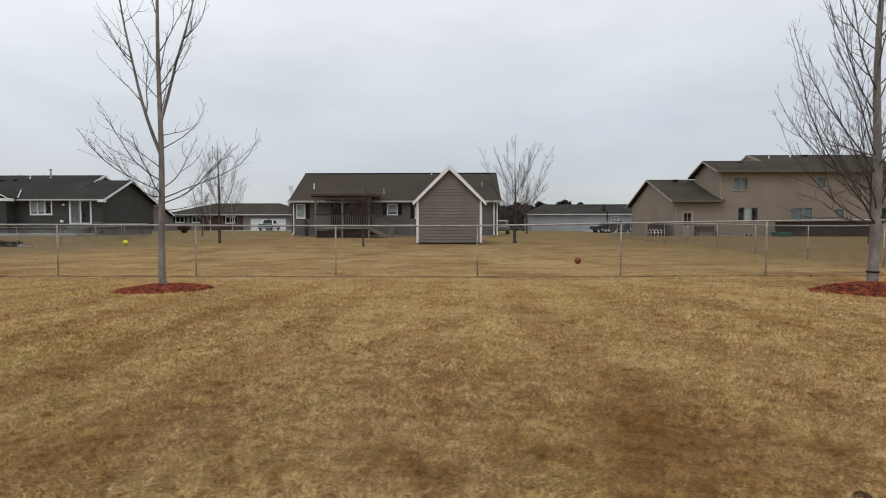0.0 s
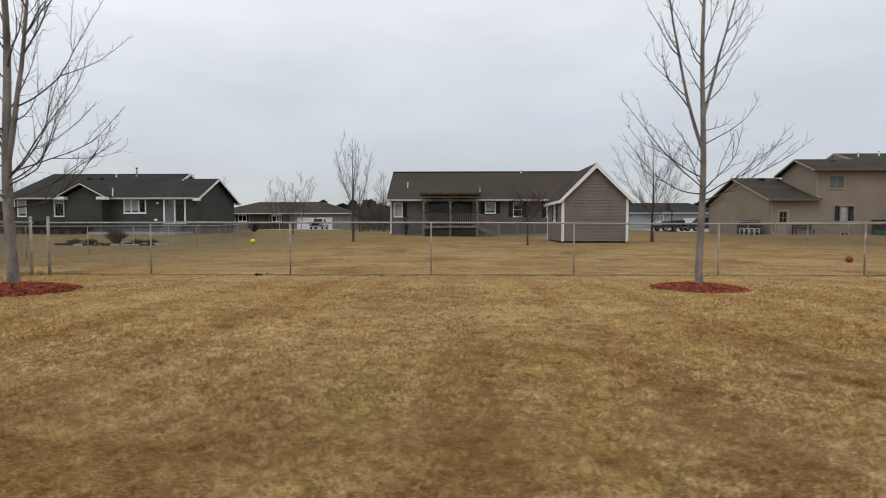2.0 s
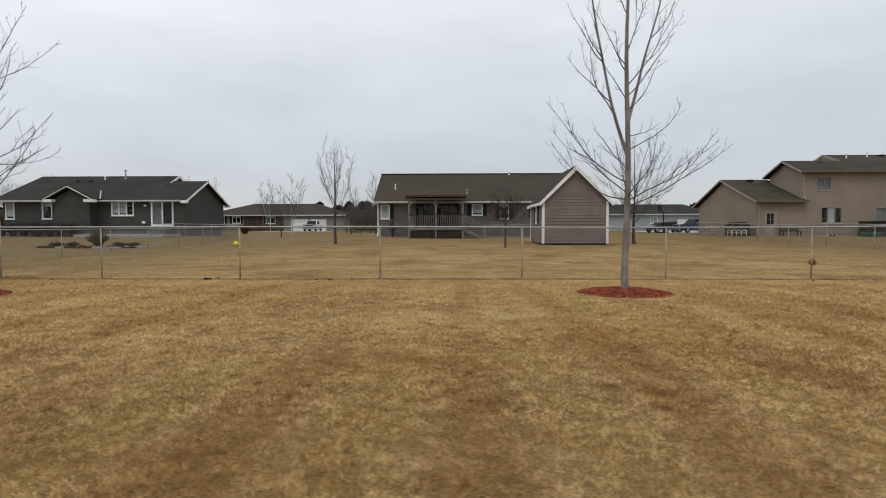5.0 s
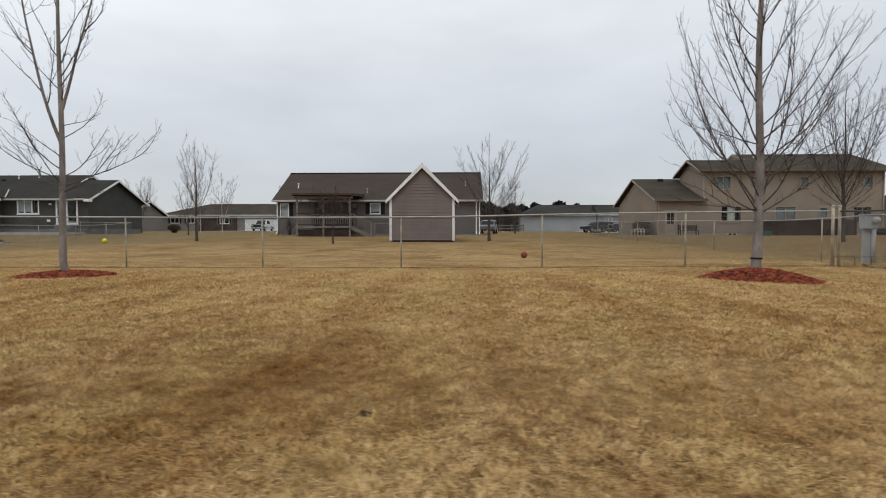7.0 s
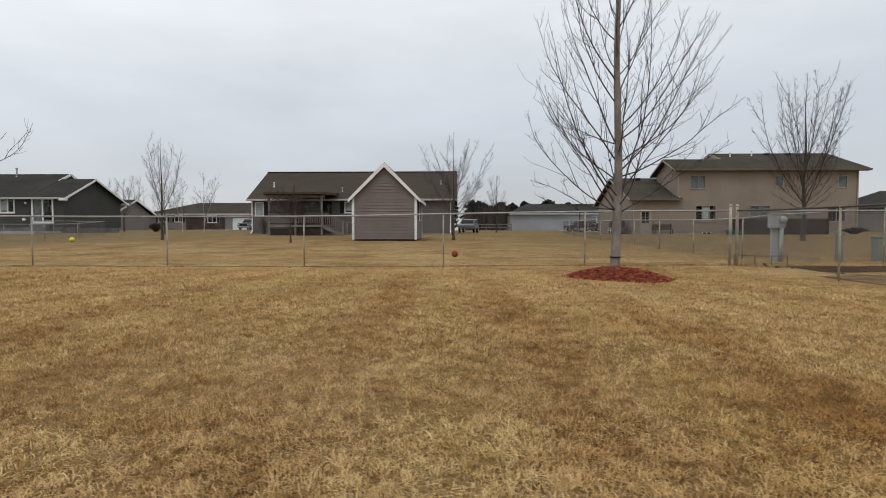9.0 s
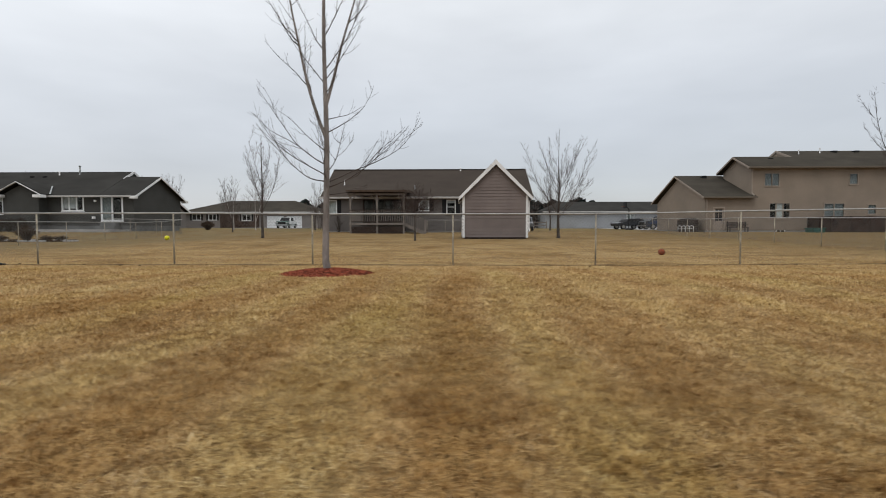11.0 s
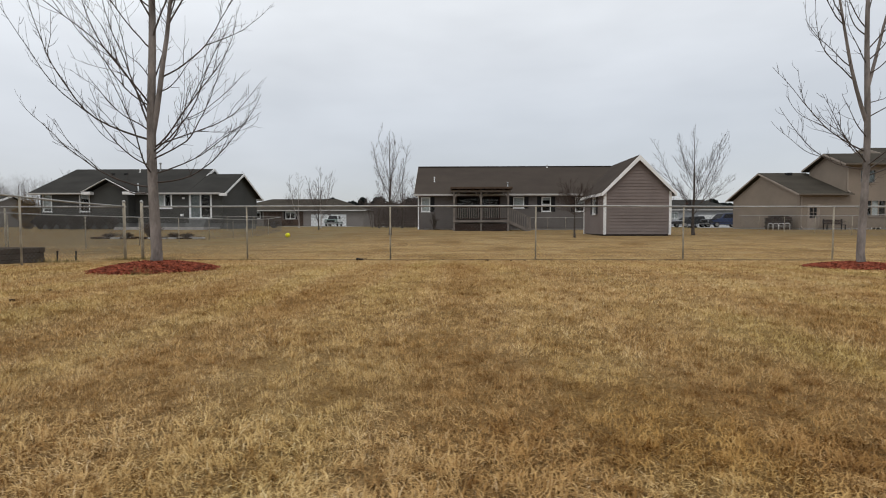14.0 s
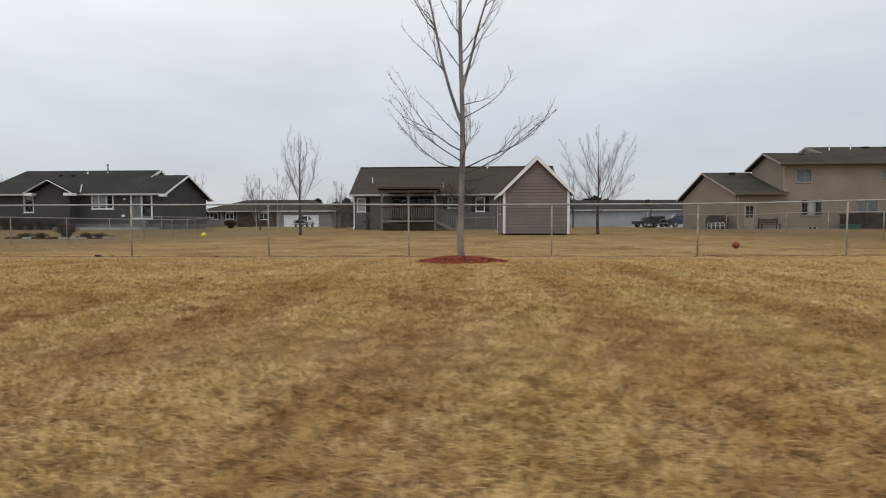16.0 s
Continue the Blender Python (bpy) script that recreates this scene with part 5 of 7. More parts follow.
# ---- bare trees ----
def grow(seed, height, base_r, clear, limbs, tilts=(50, 26), reach=1.9, stems=(), twig_r=0.0023, twigs=1.0, low=(), top_reach=0.35, side_len=0.5, limb_r=0.22, taper=0.85, wob=0.07, forks=0, stem_r=0.74):
    """Branch paths of a leafless tree, as lists of (points, radii, level): 0 stems, 1 limbs, 2 side branches, 3 twigs.
    stems: upright forks off the leader as (height, compass angle, start tilt, end tilt, length); low: single limbs, the same way.
    tilts: how far limbs lean at their start and tip, in degrees; forks: how many times a long limb divides."""
    rnd = random.Random(seed)
    out = []

    def sweep(p, az, t0, t1, length, r0, r1, level, n, wave):
        pts, rs = [p.copy()], [r0]
        f1, g1, g2 = (rnd.uniform(0, 6.28) for _ in range(3))
        kink = 0.0
        for i in range(n):
            u = (i + 0.5) / n
            kink = kink * 0.45 + rnd.uniform(-1, 1) * wave
            t = radians(t0 + (t1 - t0) * u ** 0.85) + wave * 1.5 * math.sin(f1 + u * 6.0) + kink
            a = az + wave * 2.6 * math.sin(g1 + u * 4.0) + wave * 1.4 * math.sin(g2 + u * 9.0) + kink * 0.7
            p = p + Vector((math.cos(a) * math.sin(t), math.sin(a) * math.sin(t), math.cos(t))) * (length / n)
            pts.append(p.copy())
            rs.append(r0 + (r1 - r0) * ((i + 1) / n) ** 0.75)
        out.append((pts, rs, level))
        return pts, rs

    def along(pts, rs, u):
        i = min(int(u * (len(pts) - 1)), len(pts) - 2)
        fr = u * (len(pts) - 1) - i
        return pts[i].lerp(pts[i + 1], fr), rs[i] + (rs[i + 1] - rs[i]) * fr, (pts[i + 1] - pts[i]).normalized()

    def heading(w):
        return math.atan2(w.y, w.x), math.degrees(math.acos(max(-1, min(1, w.z))))

    def offshoot(p, t, r, length, level, spread):
        side = Vector((rnd.uniform(-1, 1), rnd.uniform(-1, 1), rnd.uniform(-0.35, 0.7)))
        side = (side - t * side.dot(t)).normalized()
        az, tl = heading((t * math.cos(spread) + side * math.sin(spread)).normalized())
        return sweep(p, az, tl, max(6, tl * rnd.uniform(0.45, 0.85)), length, max(min(r * 0.62, 0.0060 * base_r / 0.06), twig_r), twig_r * 0.7, level, 7 if level == 2 else 3, wob * 0.9)

    def dress(pts, rs, length, side_from=0.16):
        n2 = max(2, int(length * 4.4 * twigs))
        for k in range(n2):
            u = side_from + (1 - side_from) * (k + rnd.random()) / n2 * 0.97
            p, r, t = along(pts, rs, u)
            ln = max(0.12, length * side_len * (1.15 - 0.8 * u) * rnd.uniform(0.3, 1.25))
            a, b = offshoot(p, t, r, ln, 2, rnd.uniform(0.38, 0.85))
            for q in range(max(1, int(ln * 6.5 * twigs))):
                p3, r3, t3 = along(a, b, rnd.uniform(0.15, 0.97))
                offshoot(p3, t3, r3, rnd.uniform(0.06, 0.34) * min(1.2, 0.3 + ln * 1.4), 3, rnd.uniform(0.35, 0.9))
        for q in range(int(length * 6 * twigs)):
            p3, r3, t3 = along(pts, rs, rnd.uniform(0.12, 0.98))
            offshoot(p3, t3, r3, rnd.uniform(0.04, 0.2) * max(1.0, height / 8), 3, rnd.uniform(0.4, 1.0))

    def limb(p, az, ta, tb, ln, r):
        a, b = sweep(p, az, ta, tb, ln, r, twig_r, 1, 16, wob)
        dress(a, b, ln)
        for k in range(forks if ln > 1.1 else 0):
            u = rnd.uniform(0.28, 0.38) + 0.26 * k
            q, rr, t = along(a, b, u)
            fa, ft = heading(t)
            fl = ln * (1 - u) * rnd.uniform(0.55, 0.95)
            c, d = sweep(q, fa + rnd.choice((-1, 1)) * rnd.uniform(0.25, 0.8), ft + rnd.choice((-1, 1)) * rnd.uniform(10, 24), (ft + tb) / 2 * rnd.uniform(0.6, 1.2), fl, rr * 0.78, twig_r, 1, 10, wob)
            dress(c, d, fl)

    n = 16
    trunk, tr = [Vector((0, 0, -0.05)), Vector((0, 0, 0.10))], [base_r * 1.42, base_r * 1.13]
    for i in range(n):
        z = 0.22 + (height - 0.22) * i / (n - 1)
        u = z / height
        trunk.append(Vector((0.02 * height / 7 * math.sin(z * 1.7 + seed), 0.018 * height / 7 * math.sin(z * 1.3 + seed * 2), z)))
        tr.append(max(base_r * (1.04 - u) ** taper, twig_r * 1.2))
    out.append((trunk, tr, 0))

    def at_height(h):
        k = next((i for i in range(1, len(trunk)) if trunk[i].z >= h), len(trunk) - 1)
        fr = (h - trunk[k - 1].z) / (trunk[k].z - trunk[k - 1].z)
        return trunk[k - 1].lerp(trunk[k], fr), tr[k - 1] + (tr[k] - tr[k - 1]) * fr

    leaders = [(None, None, 0.0, height)]
    for h, az, t0, t1, ln in stems:
        p, r = at_height(h)
        pts, rs = sweep(p, az, t0, t1, ln, r * stem_r, twig_r * 1.2, 0, 14, 0.03)
        leaders.append((pts, rs, h, ln))
        dress(pts, rs, ln * 0.7, 0.3)
    golden = 2.399
    for k in range(limbs):
        u = k / max(1, limbs - 1)
        h = clear + (height * 0.92 - clear) * u ** 1.3
        pts, rs, h0, ln0 = leaders[k % len(leaders)]
        if pts is None or h < h0 + 0.15:
            p, r = at_height(h)
        else:
            p, r, _ = along(pts, rs, min(0.97, (h - h0) / (ln0 * 0.97)))
        az = golden * k + rnd.uniform(-0.4, 0.4) + seed * 0.7
        ln = reach * (1 - (1 - top_reach) * u) * rnd.uniform(0.65, 1.15)
        ta = tilts[0] * (1.08 - 0.35 * u) * rnd.uniform(0.75, 1.15)
        limb(p, az, ta, tilts[1] * rnd.uniform(0.4, 1.6), ln, max(min(r * 0.62, base_r * limb_r * rnd.uniform(0.7, 1.1) * (1.0 - 0.5 * u)), twig_r * 1.5))
    for h, az, ta, tb, ln in low:
        if h < 0:
            # a limb off the first side leader
            pts, rs, h0, ln0 = leaders[1]
            p, r, _ = along(pts, rs, min(0.95, (-h - h0) / ln0))
        else:
            p, r = at_height(h)
        limb(p, az, ta, tb, ln, min(r * 0.7, base_r * limb_r * (0.5 + 0.2 * ln)))
    dress(trunk[-5:], tr[-5:], height * 0.22)
    return out


def branches_mesh(name, paths, mat, sides):
    vs, fs = [], []
    for pts, rs, level in paths:
        n = sides[min(level, len(sides) - 1)]
        ref = Vector((0.31, 0.95, 0.08))
        base = len(vs)
        for i, p in enumerate(pts):
            t = (pts[min(i + 1, len(pts) - 1)] - pts[max(i - 1, 0)]).normalized()
            s = t.cross(ref if abs(t.dot(ref)) < 0.95 else Vector((1, 0, 0))).normalized()
            u = s.cross(t)
            for k in range(n):
                c = 2 * math.pi * k / n
                vs.append(p + (s * math.cos(c) + u * math.sin(c)) * rs[i])
        for i in range(len(pts) - 1):
            for k in range(n):
                a, b = base + i * n + k, base + i * n + (k + 1) % n
                fs.append((a, b, b + n, a + n))
    me = raw_mesh(name, vs, fs, mat)
    for p in me.polygons:
        p.use_smooth = True
    return me


def bare_tree(at, label, paths, bark, twig, sides=(10, 6, 4, 3), turn=0.0, group="leafless trees", near=False, band=0.0):
    t = thing("tree", (at[0], at[1], ground_z(*at)), label, "tree", group)
    t.rotation_euler = (0, 0, turn)
    sides = sides if near else (7, 4, 3, 3)
    o = new("trunk", branches_mesh("trunk", [p for p in paths if p[2] == 0], bark, sides))
    o.parent = t
    if band:
        bm = bmesh.new()
        tube(bm, [(-0.013, -0.014, z) for z in (0.31, 0.315, 0.33, 0.335)], [band, band * 1.06, band * 1.06, band], 14)
        me = bpy.data.meshes.new("trunk_band")
        bm.to_mesh(me)
        bm.free()
        me.materials.append(BLACK)
        o = new("trunk_band", me)
        o.parent = t
        tagged(o, "dark rubber band round the trunk")
    fine = (2, 3) if near else (1, 2, 3)
    if near:
        for p in paths:
            if p[2] == 1:
                o = new("limb", branches_mesh("limb", [p], LIMB, sides))
                o.parent = t
    o = new("crown", branches_mesh("crown", [p for p in paths if p[2] in fine], twig, sides))
    o.parent = t
    tagged(o, "fine leafless twigs")
    return t


def mulch_bed(at, r, rise, seed):
    """A low mound of red bark mulch with loose chips."""
    rnd = random.Random(seed)
    gz = ground_z(*at)
    bm = bmesh.new()
    rings, seg = 9, 48
    vs = []
    for i in range(rings + 1):
        u = i / rings
        for k in range(seg):
            a = 2 * math.pi * k / seg
            rr = r * u * (1 + 0.06 * noise.noise((math.cos(a) * 2, math.sin(a) * 2, seed)))
            z = gz + rise * (1 - u ** 1.7) + 0.02 * noise.noise((rr * math.cos(a) * 6, rr * math.sin(a) * 6, seed)) * (1 - u) - (0.03 if i == rings else 0)
            vs.append(bm.verts.new((at[0] + rr * math.cos(a), at[1] + rr * math.sin(a), z)))
    for i in range(rings):
        for k in range(seg):
            try:
                bm.faces.new((vs[i * seg + k], vs[i * seg + (k + 1) % seg], vs[(i + 1) * seg + (k + 1) % seg], vs[(i + 1) * seg + k]))
            except ValueError:
                pass
    bed = thing("mulch_bed", (at[0], at[1], gz), "round mound of red bark mulch round a tree", "mulch bed", "mulch beds")
    part("mound", bm, MULCH, bed, smooth=True)
    v, f = [], []
    for _ in range(3600):
        a, q = rnd.uniform(0, 6.283), r * rnd.random() ** 0.5 * rnd.uniform(0.9, 1.07)
        u = min(1, q / r)
        p = Vector((q * math.cos(a), q * math.sin(a), rise * (1 - u ** 1.7) + 0.008))
        m = Euler((rnd.uniform(-0.9, 0.9), rnd.uniform(-0.6, 0.6), rnd.uniform(0, 6.28))).to_matrix()
        l, w, h = rnd.uniform(0.012, 0.042), rnd.uniform(0.005, 0.013), rnd.uniform(0.004, 0.012)
        i = len(v)
        v += [p + m @ Vector(c) for c in ((-l, -w, 0), (l, -w * 0.6, 0), (l, w, 0), (-l, w * 0.7, 0), (0, 0, h * 1.6))]
        f += [(i, i + 1, i + 4), (i + 1, i + 2, i + 4), (i + 2, i + 3, i + 4), (i + 3, i, i + 4)]
    o = new("bark_litter", raw_mesh("bark_litter", v, f, CHIP))
    o.parent = bed
    tagged(o, "loose red bark chips", kind="stuff")


TREES = {"A": (-4.41, 7.57), "B": (6.36, 7.65), "C": (-14.34, 6.91)}
mulch_bed(TREES["A"], 0.66, 0.075, 1)
mulch_bed((6.33, 7.55), 0.77, 0.16, 2)
mulch_bed(TREES["C"], 0.77, 0.11, 3)
near_tree = dict(twigs=0.85, side_len=0.29, wob=0.075, forks=2)
bare_tree(TREES["A"], "young leafless maple with three upright leaders in red mulch",
          grow(11, 6.4, 0.052, 3.3, 8, (40, 20), 1.0, ((2.05, 3.25, 22, 3, 3.9), (2.55, 0.2, 17, 9, 3.2)), limb_r=0.25,
               low=((1.42, 3.0, 84, 24, 1.55), (1.50, 3.5, 64, 38, 1.4), (1.66, 2.8, 60, 28, 1.8), (1.85, 3.7, 40, 62, 0.9), (1.40, 0.15, 76, 34, 1.85), (1.32, 5.9, 72, 46, 1.65), (1.22, 0.5, 80, 74, 0.7),
                    (2.15, 6.1, 72, 26, 1.05), (2.35, 0.4, 76, 60, 0.6), (1.55, 1.6, 60, 30, 1.4), (1.45, 4.7, 62, 30, 1.2), (-2.9, 3.1, 56, 36, 0.95), (-3.5, 3.3, 46, 26, 1.0), (-2.7, 1.9, 40, 8, 1.5), (2.9, 3.6, 50, 30, 0.8), (2.75, 5.6, 54, 24, 0.8), (3.1, 0.1, 44, 14, 1.3), (3.6, 0.4, 40, 12, 1.2), (2.95, 6.0, 52, 24, 1.1), (3.4, 2.9, 40, 16, 1.1)), **near_tree), BARK, TWIG, near=True)
bare_tree(TREES["B"], "young leafless maple with one straight leader in red mulch",
          grow(5, 7.0, 0.071, 3.0, 20, (44, 14), 2.0, (), limb_r=0.195,
               low=((1.02, 3.0, 76, 16, 2.15), (1.0, 3.4, 50, 22, 2.4), (1.04, 2.7, 24, 18, 3.4), (1.06, 3.3, 84, 66, 1.5), (1.25, 3.6, 62, 26, 2.0), (1.75, 3.0, 44, 16, 2.6), (2.0, 3.3, 42, 8, 2.4), (2.05, 2.9, 84, 34, 1.2), (2.65, 3.2, 38, 10, 2.0), (1.5, 2.6, 56, 24, 2.2),
                    (0.98, 0.2, 46, 72, 2.1), (1.06, 0.1, 16, 4, 3.3), (1.55, 6.2, 64, 52, 2.1), (1.75, 0.3, 58, 30, 2.5), (1.62, 5.9, 42, 24, 2.6), (1.3, 0.1, 52, 12, 2.5), (2.3, 0.0, 44, 18, 2.1), (2.75, 0.4, 18, 20, 1.8), (2.1, 6.1, 50, 20, 2.3),
                    (1.1, 4.8, 56, 26, 2.0), (1.35, 1.6, 52, 24, 2.1), (1.9, 4.4, 48, 20, 2.1), (2.2, 1.3, 44, 18, 2.0)), **near_tree), BARK, TWIG, near=True, band=0.081)
bare_tree(TREES["C"], "leafless maple with twin leaders and wide limbs in red mulch",
          grow(8, 7.0, 0.070, 3.1, 16, (42, 18), 1.9, ((1.75, 0.1, 8, 7, 4.9),), limb_r=0.2,
               low=((1.75, 3.1, 76, 4, 2.85), (1.85, 2.8, 62, 40, 1.5), (2.0, 3.4, 20, 60, 2.6), (1.8, 3.0, 14, 26, 2.5), (2.95, 3.2, 50, 6, 1.9), (2.55, 2.7, 54, 40, 0.9), (3.5, 3.3, 48, 16, 1.3), (1.12, 3.3, 86, 34, 1.95), (1.06, 2.9, 90, 78, 0.9), (1.4, 3.6, 66, 24, 1.3), (2.2, 3.0, 56, 30, 1.6),
                    (1.62, 0.1, 62, 8, 2.3), (1.58, 6.0, 64, 30, 2.05), (1.66, 0.4, 74, 36, 1.85), (1.48, 5.8, 70, 34, 2.0), (1.18, 0.1, 86, 22, 2.0), (1.3, 0.3, 76, 40, 1.7), (-2.6, 0.0, 50, 34, 2.0), (-3.3, 0.2, 36, 8, 1.8), (-2.4, 5.9, 70, 56, 0.8), (-3.6, 6.2, 60, 36, 1.2),
                    (1.3, 4.8, 64, 28, 1.7), (1.55, 1.5, 60, 26, 1.9), (2.2, 4.5, 50, 20, 1.9), (2.5, 1.7, 48, 20, 1.7)), **near_tree), BARK, TWIG, near=True)
mid = dict(taper=1.5, twig_r=0.0042, limb_r=0.17, wob=0.03)
def vase(n, low_h, gap, t0, t1, length, less):
    """Stems that leave a trunk one above another, turning round it, and rise to one rounded top."""
    return tuple((low_h + gap * k, 2.4 * k + 0.3, t0 - 1.2 * k, t1 + 3 * (k % 3), length - less * k) for k in range(n))


bare_tree((-14.2, 30.0), "slender leafless tree on the far lawn", grow(21, 6.2, 0.085, 1.8, 24, (36, 16), 2.1, vase(5, 1.6, 0.4, 28, 8, 4.0, 0.33), top_reach=0.45, twigs=1.6, side_len=0.34, stem_r=0.3, **{**mid, "taper": 1.15}), DARK_BARK, FAR_TWIG)
bare_tree((3.7, 29.9), "leafless tree with many fine upright branches", grow(22, 6.4, 0.095, 1.3, 36, (54, 28), 2.6, vase(7, 1.15, 0.35, 42, 14, 4.3, 0.34), twigs=1.6, side_len=0.34, top_reach=0.45, stem_r=0.3, **mid), DARK_BARK, FAR_TWIG)
bare_tree((-4.46, 24.7), "small leafless ornamental tree", grow(23, 2.1, 0.05, 1.1, 30, (66, 50), 1.4, twig_r=0.005, twigs=1.9, top_reach=0.8), DARK_BARK, TWIG)
bare_tree((23.2, 28.2), "tall leafless shade tree in the east yard", grow(24, 9.3, 0.12, 1.9, 52, (48, 18), 3.0, vase(12, 1.8, 0.25, 34, 4, 7.0, 0.3), taper=1.3, limb_r=0.12, twig_r=0.0048, twigs=1.25, side_len=0.28, wob=0.03, top_reach=0.5, stem_r=0.36, low=((1.7, 3.1, 66, 56, 2.0), (1.7, 0.1, 66, 52, 2.2), (1.9, 5.5, 60, 36, 2.4))), DARK_BARK, TWIG)
far = dict(taper=1.5, twig_r=0.0072, twigs=0.9, limb_r=0.2, side_len=0.55)
bare_tree((-26.0, 58.0), "white-barked birch in front of the garage house", grow(31, 7.0, 0.065, 1.6, 18, (44, 16), 2.6, ((1.0, 0.3, 18, 10, 5.5),), **far), BIRCH, FAR_TWIG)
bare_tree((-28.6, 58.0), "white-barked birch with fine drooping twigs", grow(32, 6.4, 0.06, 1.4, 18, (50, 20), 2.4, ((0.8, 3.0, 20, 8, 5.0),), **far), BIRCH, FAR_TWIG)
bare_tree((-22.4, 44.0), "bushy leafless tree beside the birches", grow(33, 4.6, 0.06, 0.6, 22, (48, 20), 2.2, ((0.5, 3.0, 20, 8, 3.8),), **far), DARK_BARK, FAR_TWIG)
for k, (x, y, hgt) in enumerate(((-37, 60, 6.5), (-19.5, 60, 5.8), (-17.0, 63, 7.6), (-15, 66, 7.0), (8.5, 58, 6.5), (54, 52, 9), (-62, 100, 11), (-70, 104, 11), (-80, 98, 11), (-92, 104, 12), (-104, 100, 12), (-116, 104, 12), (-54, 70, 7))):
    bare_tree((x, y), "leafless tree in the distance between the houses", grow(40 + k, hgt, 0.10, hgt * 0.2, 20, (46, 18), hgt * 0.42, ((hgt * 0.22, k, 20, 8, hgt * 0.7),), **far), DARK_BARK, FAR_TWIG)


# ---- dark trees on the skyline ----
def evergreen_mesh(seed, h, r):
    rnd = random.Random(seed)
    vs, fs = [], []
    for _ in range(400):
        u = rnd.random() ** 0.8
        a = rnd.uniform(0, 6.283)
        q = r * (1 - u ** 2.2) ** 0.6 * rnd.uniform(0.35, 1.0) * (1 + 0.25 * math.sin(u * 30 + a * 2))
        p = Vector((q * math.cos(a), q * math.sin(a), h * (0.06 + 0.94 * u)))
        s = rnd.uniform(0.25, 0.6) * r * 0.45
        m = Euler((rnd.uniform(0, 6), rnd.uniform(0, 6), rnd.uniform(0, 6))).to_matrix()
        i = len(vs)
        vs += [p + m @ Vector(c) for c in ((-s, -s * 0.5, 0), (s, -s * 0.4, s * 0.2), (s * 0.2, s, -s * 0.2), (0, 0, s * 0.7))]
        fs += [(i, i + 1, i + 3), (i + 1, i + 2, i + 3), (i + 2, i, i + 3)]
    return raw_mesh("foliage", vs, fs, EVERGREEN)


def trunk_mesh(h):
    bm = bmesh.new()
    tube(bm, [(0, 0, -0.2), (0, 0, h * 0.5), (0, 0, h)], [0.22, 0.14, 0.03], 6)
    me = bpy.data.meshes.new("trunk")
    bm.to_mesh(me)
    bm.free()
    me.materials.append(DARK_BARK)
    return me


EG = [evergreen_mesh(s, 8.0, r) for s, r in ((1, 2.3), (2, 2.8), (3, 2.0))]
EG_TRUNK = trunk_mesh(7.2)


def evergreen(x, y, s, k):
    t = thing("evergreen_tree", (x, y, ground_z(x, y)), "dark evergreen tree on the skyline", "tree", "evergreens on the skyline")
    t.scale = (s * 1.0, s * 1.0, s * 0.74)
    t.rotation_euler = (0, 0, k * 1.3)
    for nm, me in (("foliage", EG[k % 3]), ("trunk", EG_TRUNK)):
        o = new(nm, me)
        o.parent = t


rs = random.Random(77)
k = 0
for x0, x1, step_x, y, s0, s1 in ((-58, 4, 2.3, 128, 0.75, 1.25), (6, 60, 2.2, 118, 0.5, 0.78), (64, 130, 5.0, 140, 0.7, 1.2), (-46, -8, 1.9, 138, 0.9, 1.35), (6.5, 22, 1.5, 104, 0.7, 1.1), (10, 60, 3.0, 125, 0.9, 1.2), (-30, -8, 1.7, 118, 0.5, 0.9)):
    x = x0
    while x < x1:
        evergreen(x + rs.uniform(-1, 1), y + rs.uniform(-5, 5), rs.uniform(s0, s1), k)
        k += 1
        x += step_x * rs.uniform(0.7, 1.3)


def thicket(x0, x1, y, h, n, seed):
    """Leafless brush: a dense stand of thin stems with side twigs."""
    rnd = random.Random(seed)
    paths = []
    for _ in range(n):
        x, yy = rnd.uniform(x0, x1), y + rnd.uniform(-3, 3)
        hh = h * rnd.uniform(0.55, 1.0)
        p = Vector((x, yy, ground_z(x, yy)))
        tip = p + Vector((rnd.uniform(-0.8, 0.8), rnd.uniform(-0.5, 0.5), hh))
        paths.append(([p, p.lerp(tip, 0.5) + Vector((rnd.uniform(-0.2, 0.2), 0, 0)), tip], [0.03, 0.02, 0.009], 2))
        for _ in range(11):
            u = rnd.uniform(0.12, 0.95)
            q = p.lerp(tip, u)
            paths.append(([q, q + Vector((rnd.uniform(-1, 1), rnd.uniform(-0.6, 0.6), rnd.uniform(0.4, 1.3))) * hh * 0.15], [0.014, 0.007], 3))
    o = new("thicket", branches_mesh("thicket", paths, FAR_TWIG, (4, 4, 3, 3)))
    tagged(o, "dense leafless brown brush on the skyline", "thicket", kind="stuff")


thicket(-30, -4, 104, 6.0, 620, 5)
thicket(-21.5, -13.5, 68, 5.0, 150, 9)
thicket(5.5, 14, 100, 6.0, 160, 10)
thicket(-60, -30, 116, 5.2, 220, 8)
thicket(6, 60, 112, 5.0, 320, 6)
thicket(-155, -82, 112, 11.5, 1000, 7)


# ---- vehicles ----
def wheel(parent, x, y, z, r=0.36, w=0.22):
    bm = bmesh.new()
    tube(bm, [(x, y - w / 2, z), (x, y - w / 2 + 0.03, z), (x, y + w / 2 - 0.03, z), (x, y + w / 2, z)], [r * 0.9, r, r, r * 0.9], 18)
    t = part("wheel", bm, BLACK, parent, "black tyre", True)
    bm = bmesh.new()
    tube(bm, [(x, y - w / 2 - 0.012, z), (x, y + w / 2 + 0.012, z)], r * 0.58, 14)
    part("rim", bm, CHROME, t, "dull metal rim")


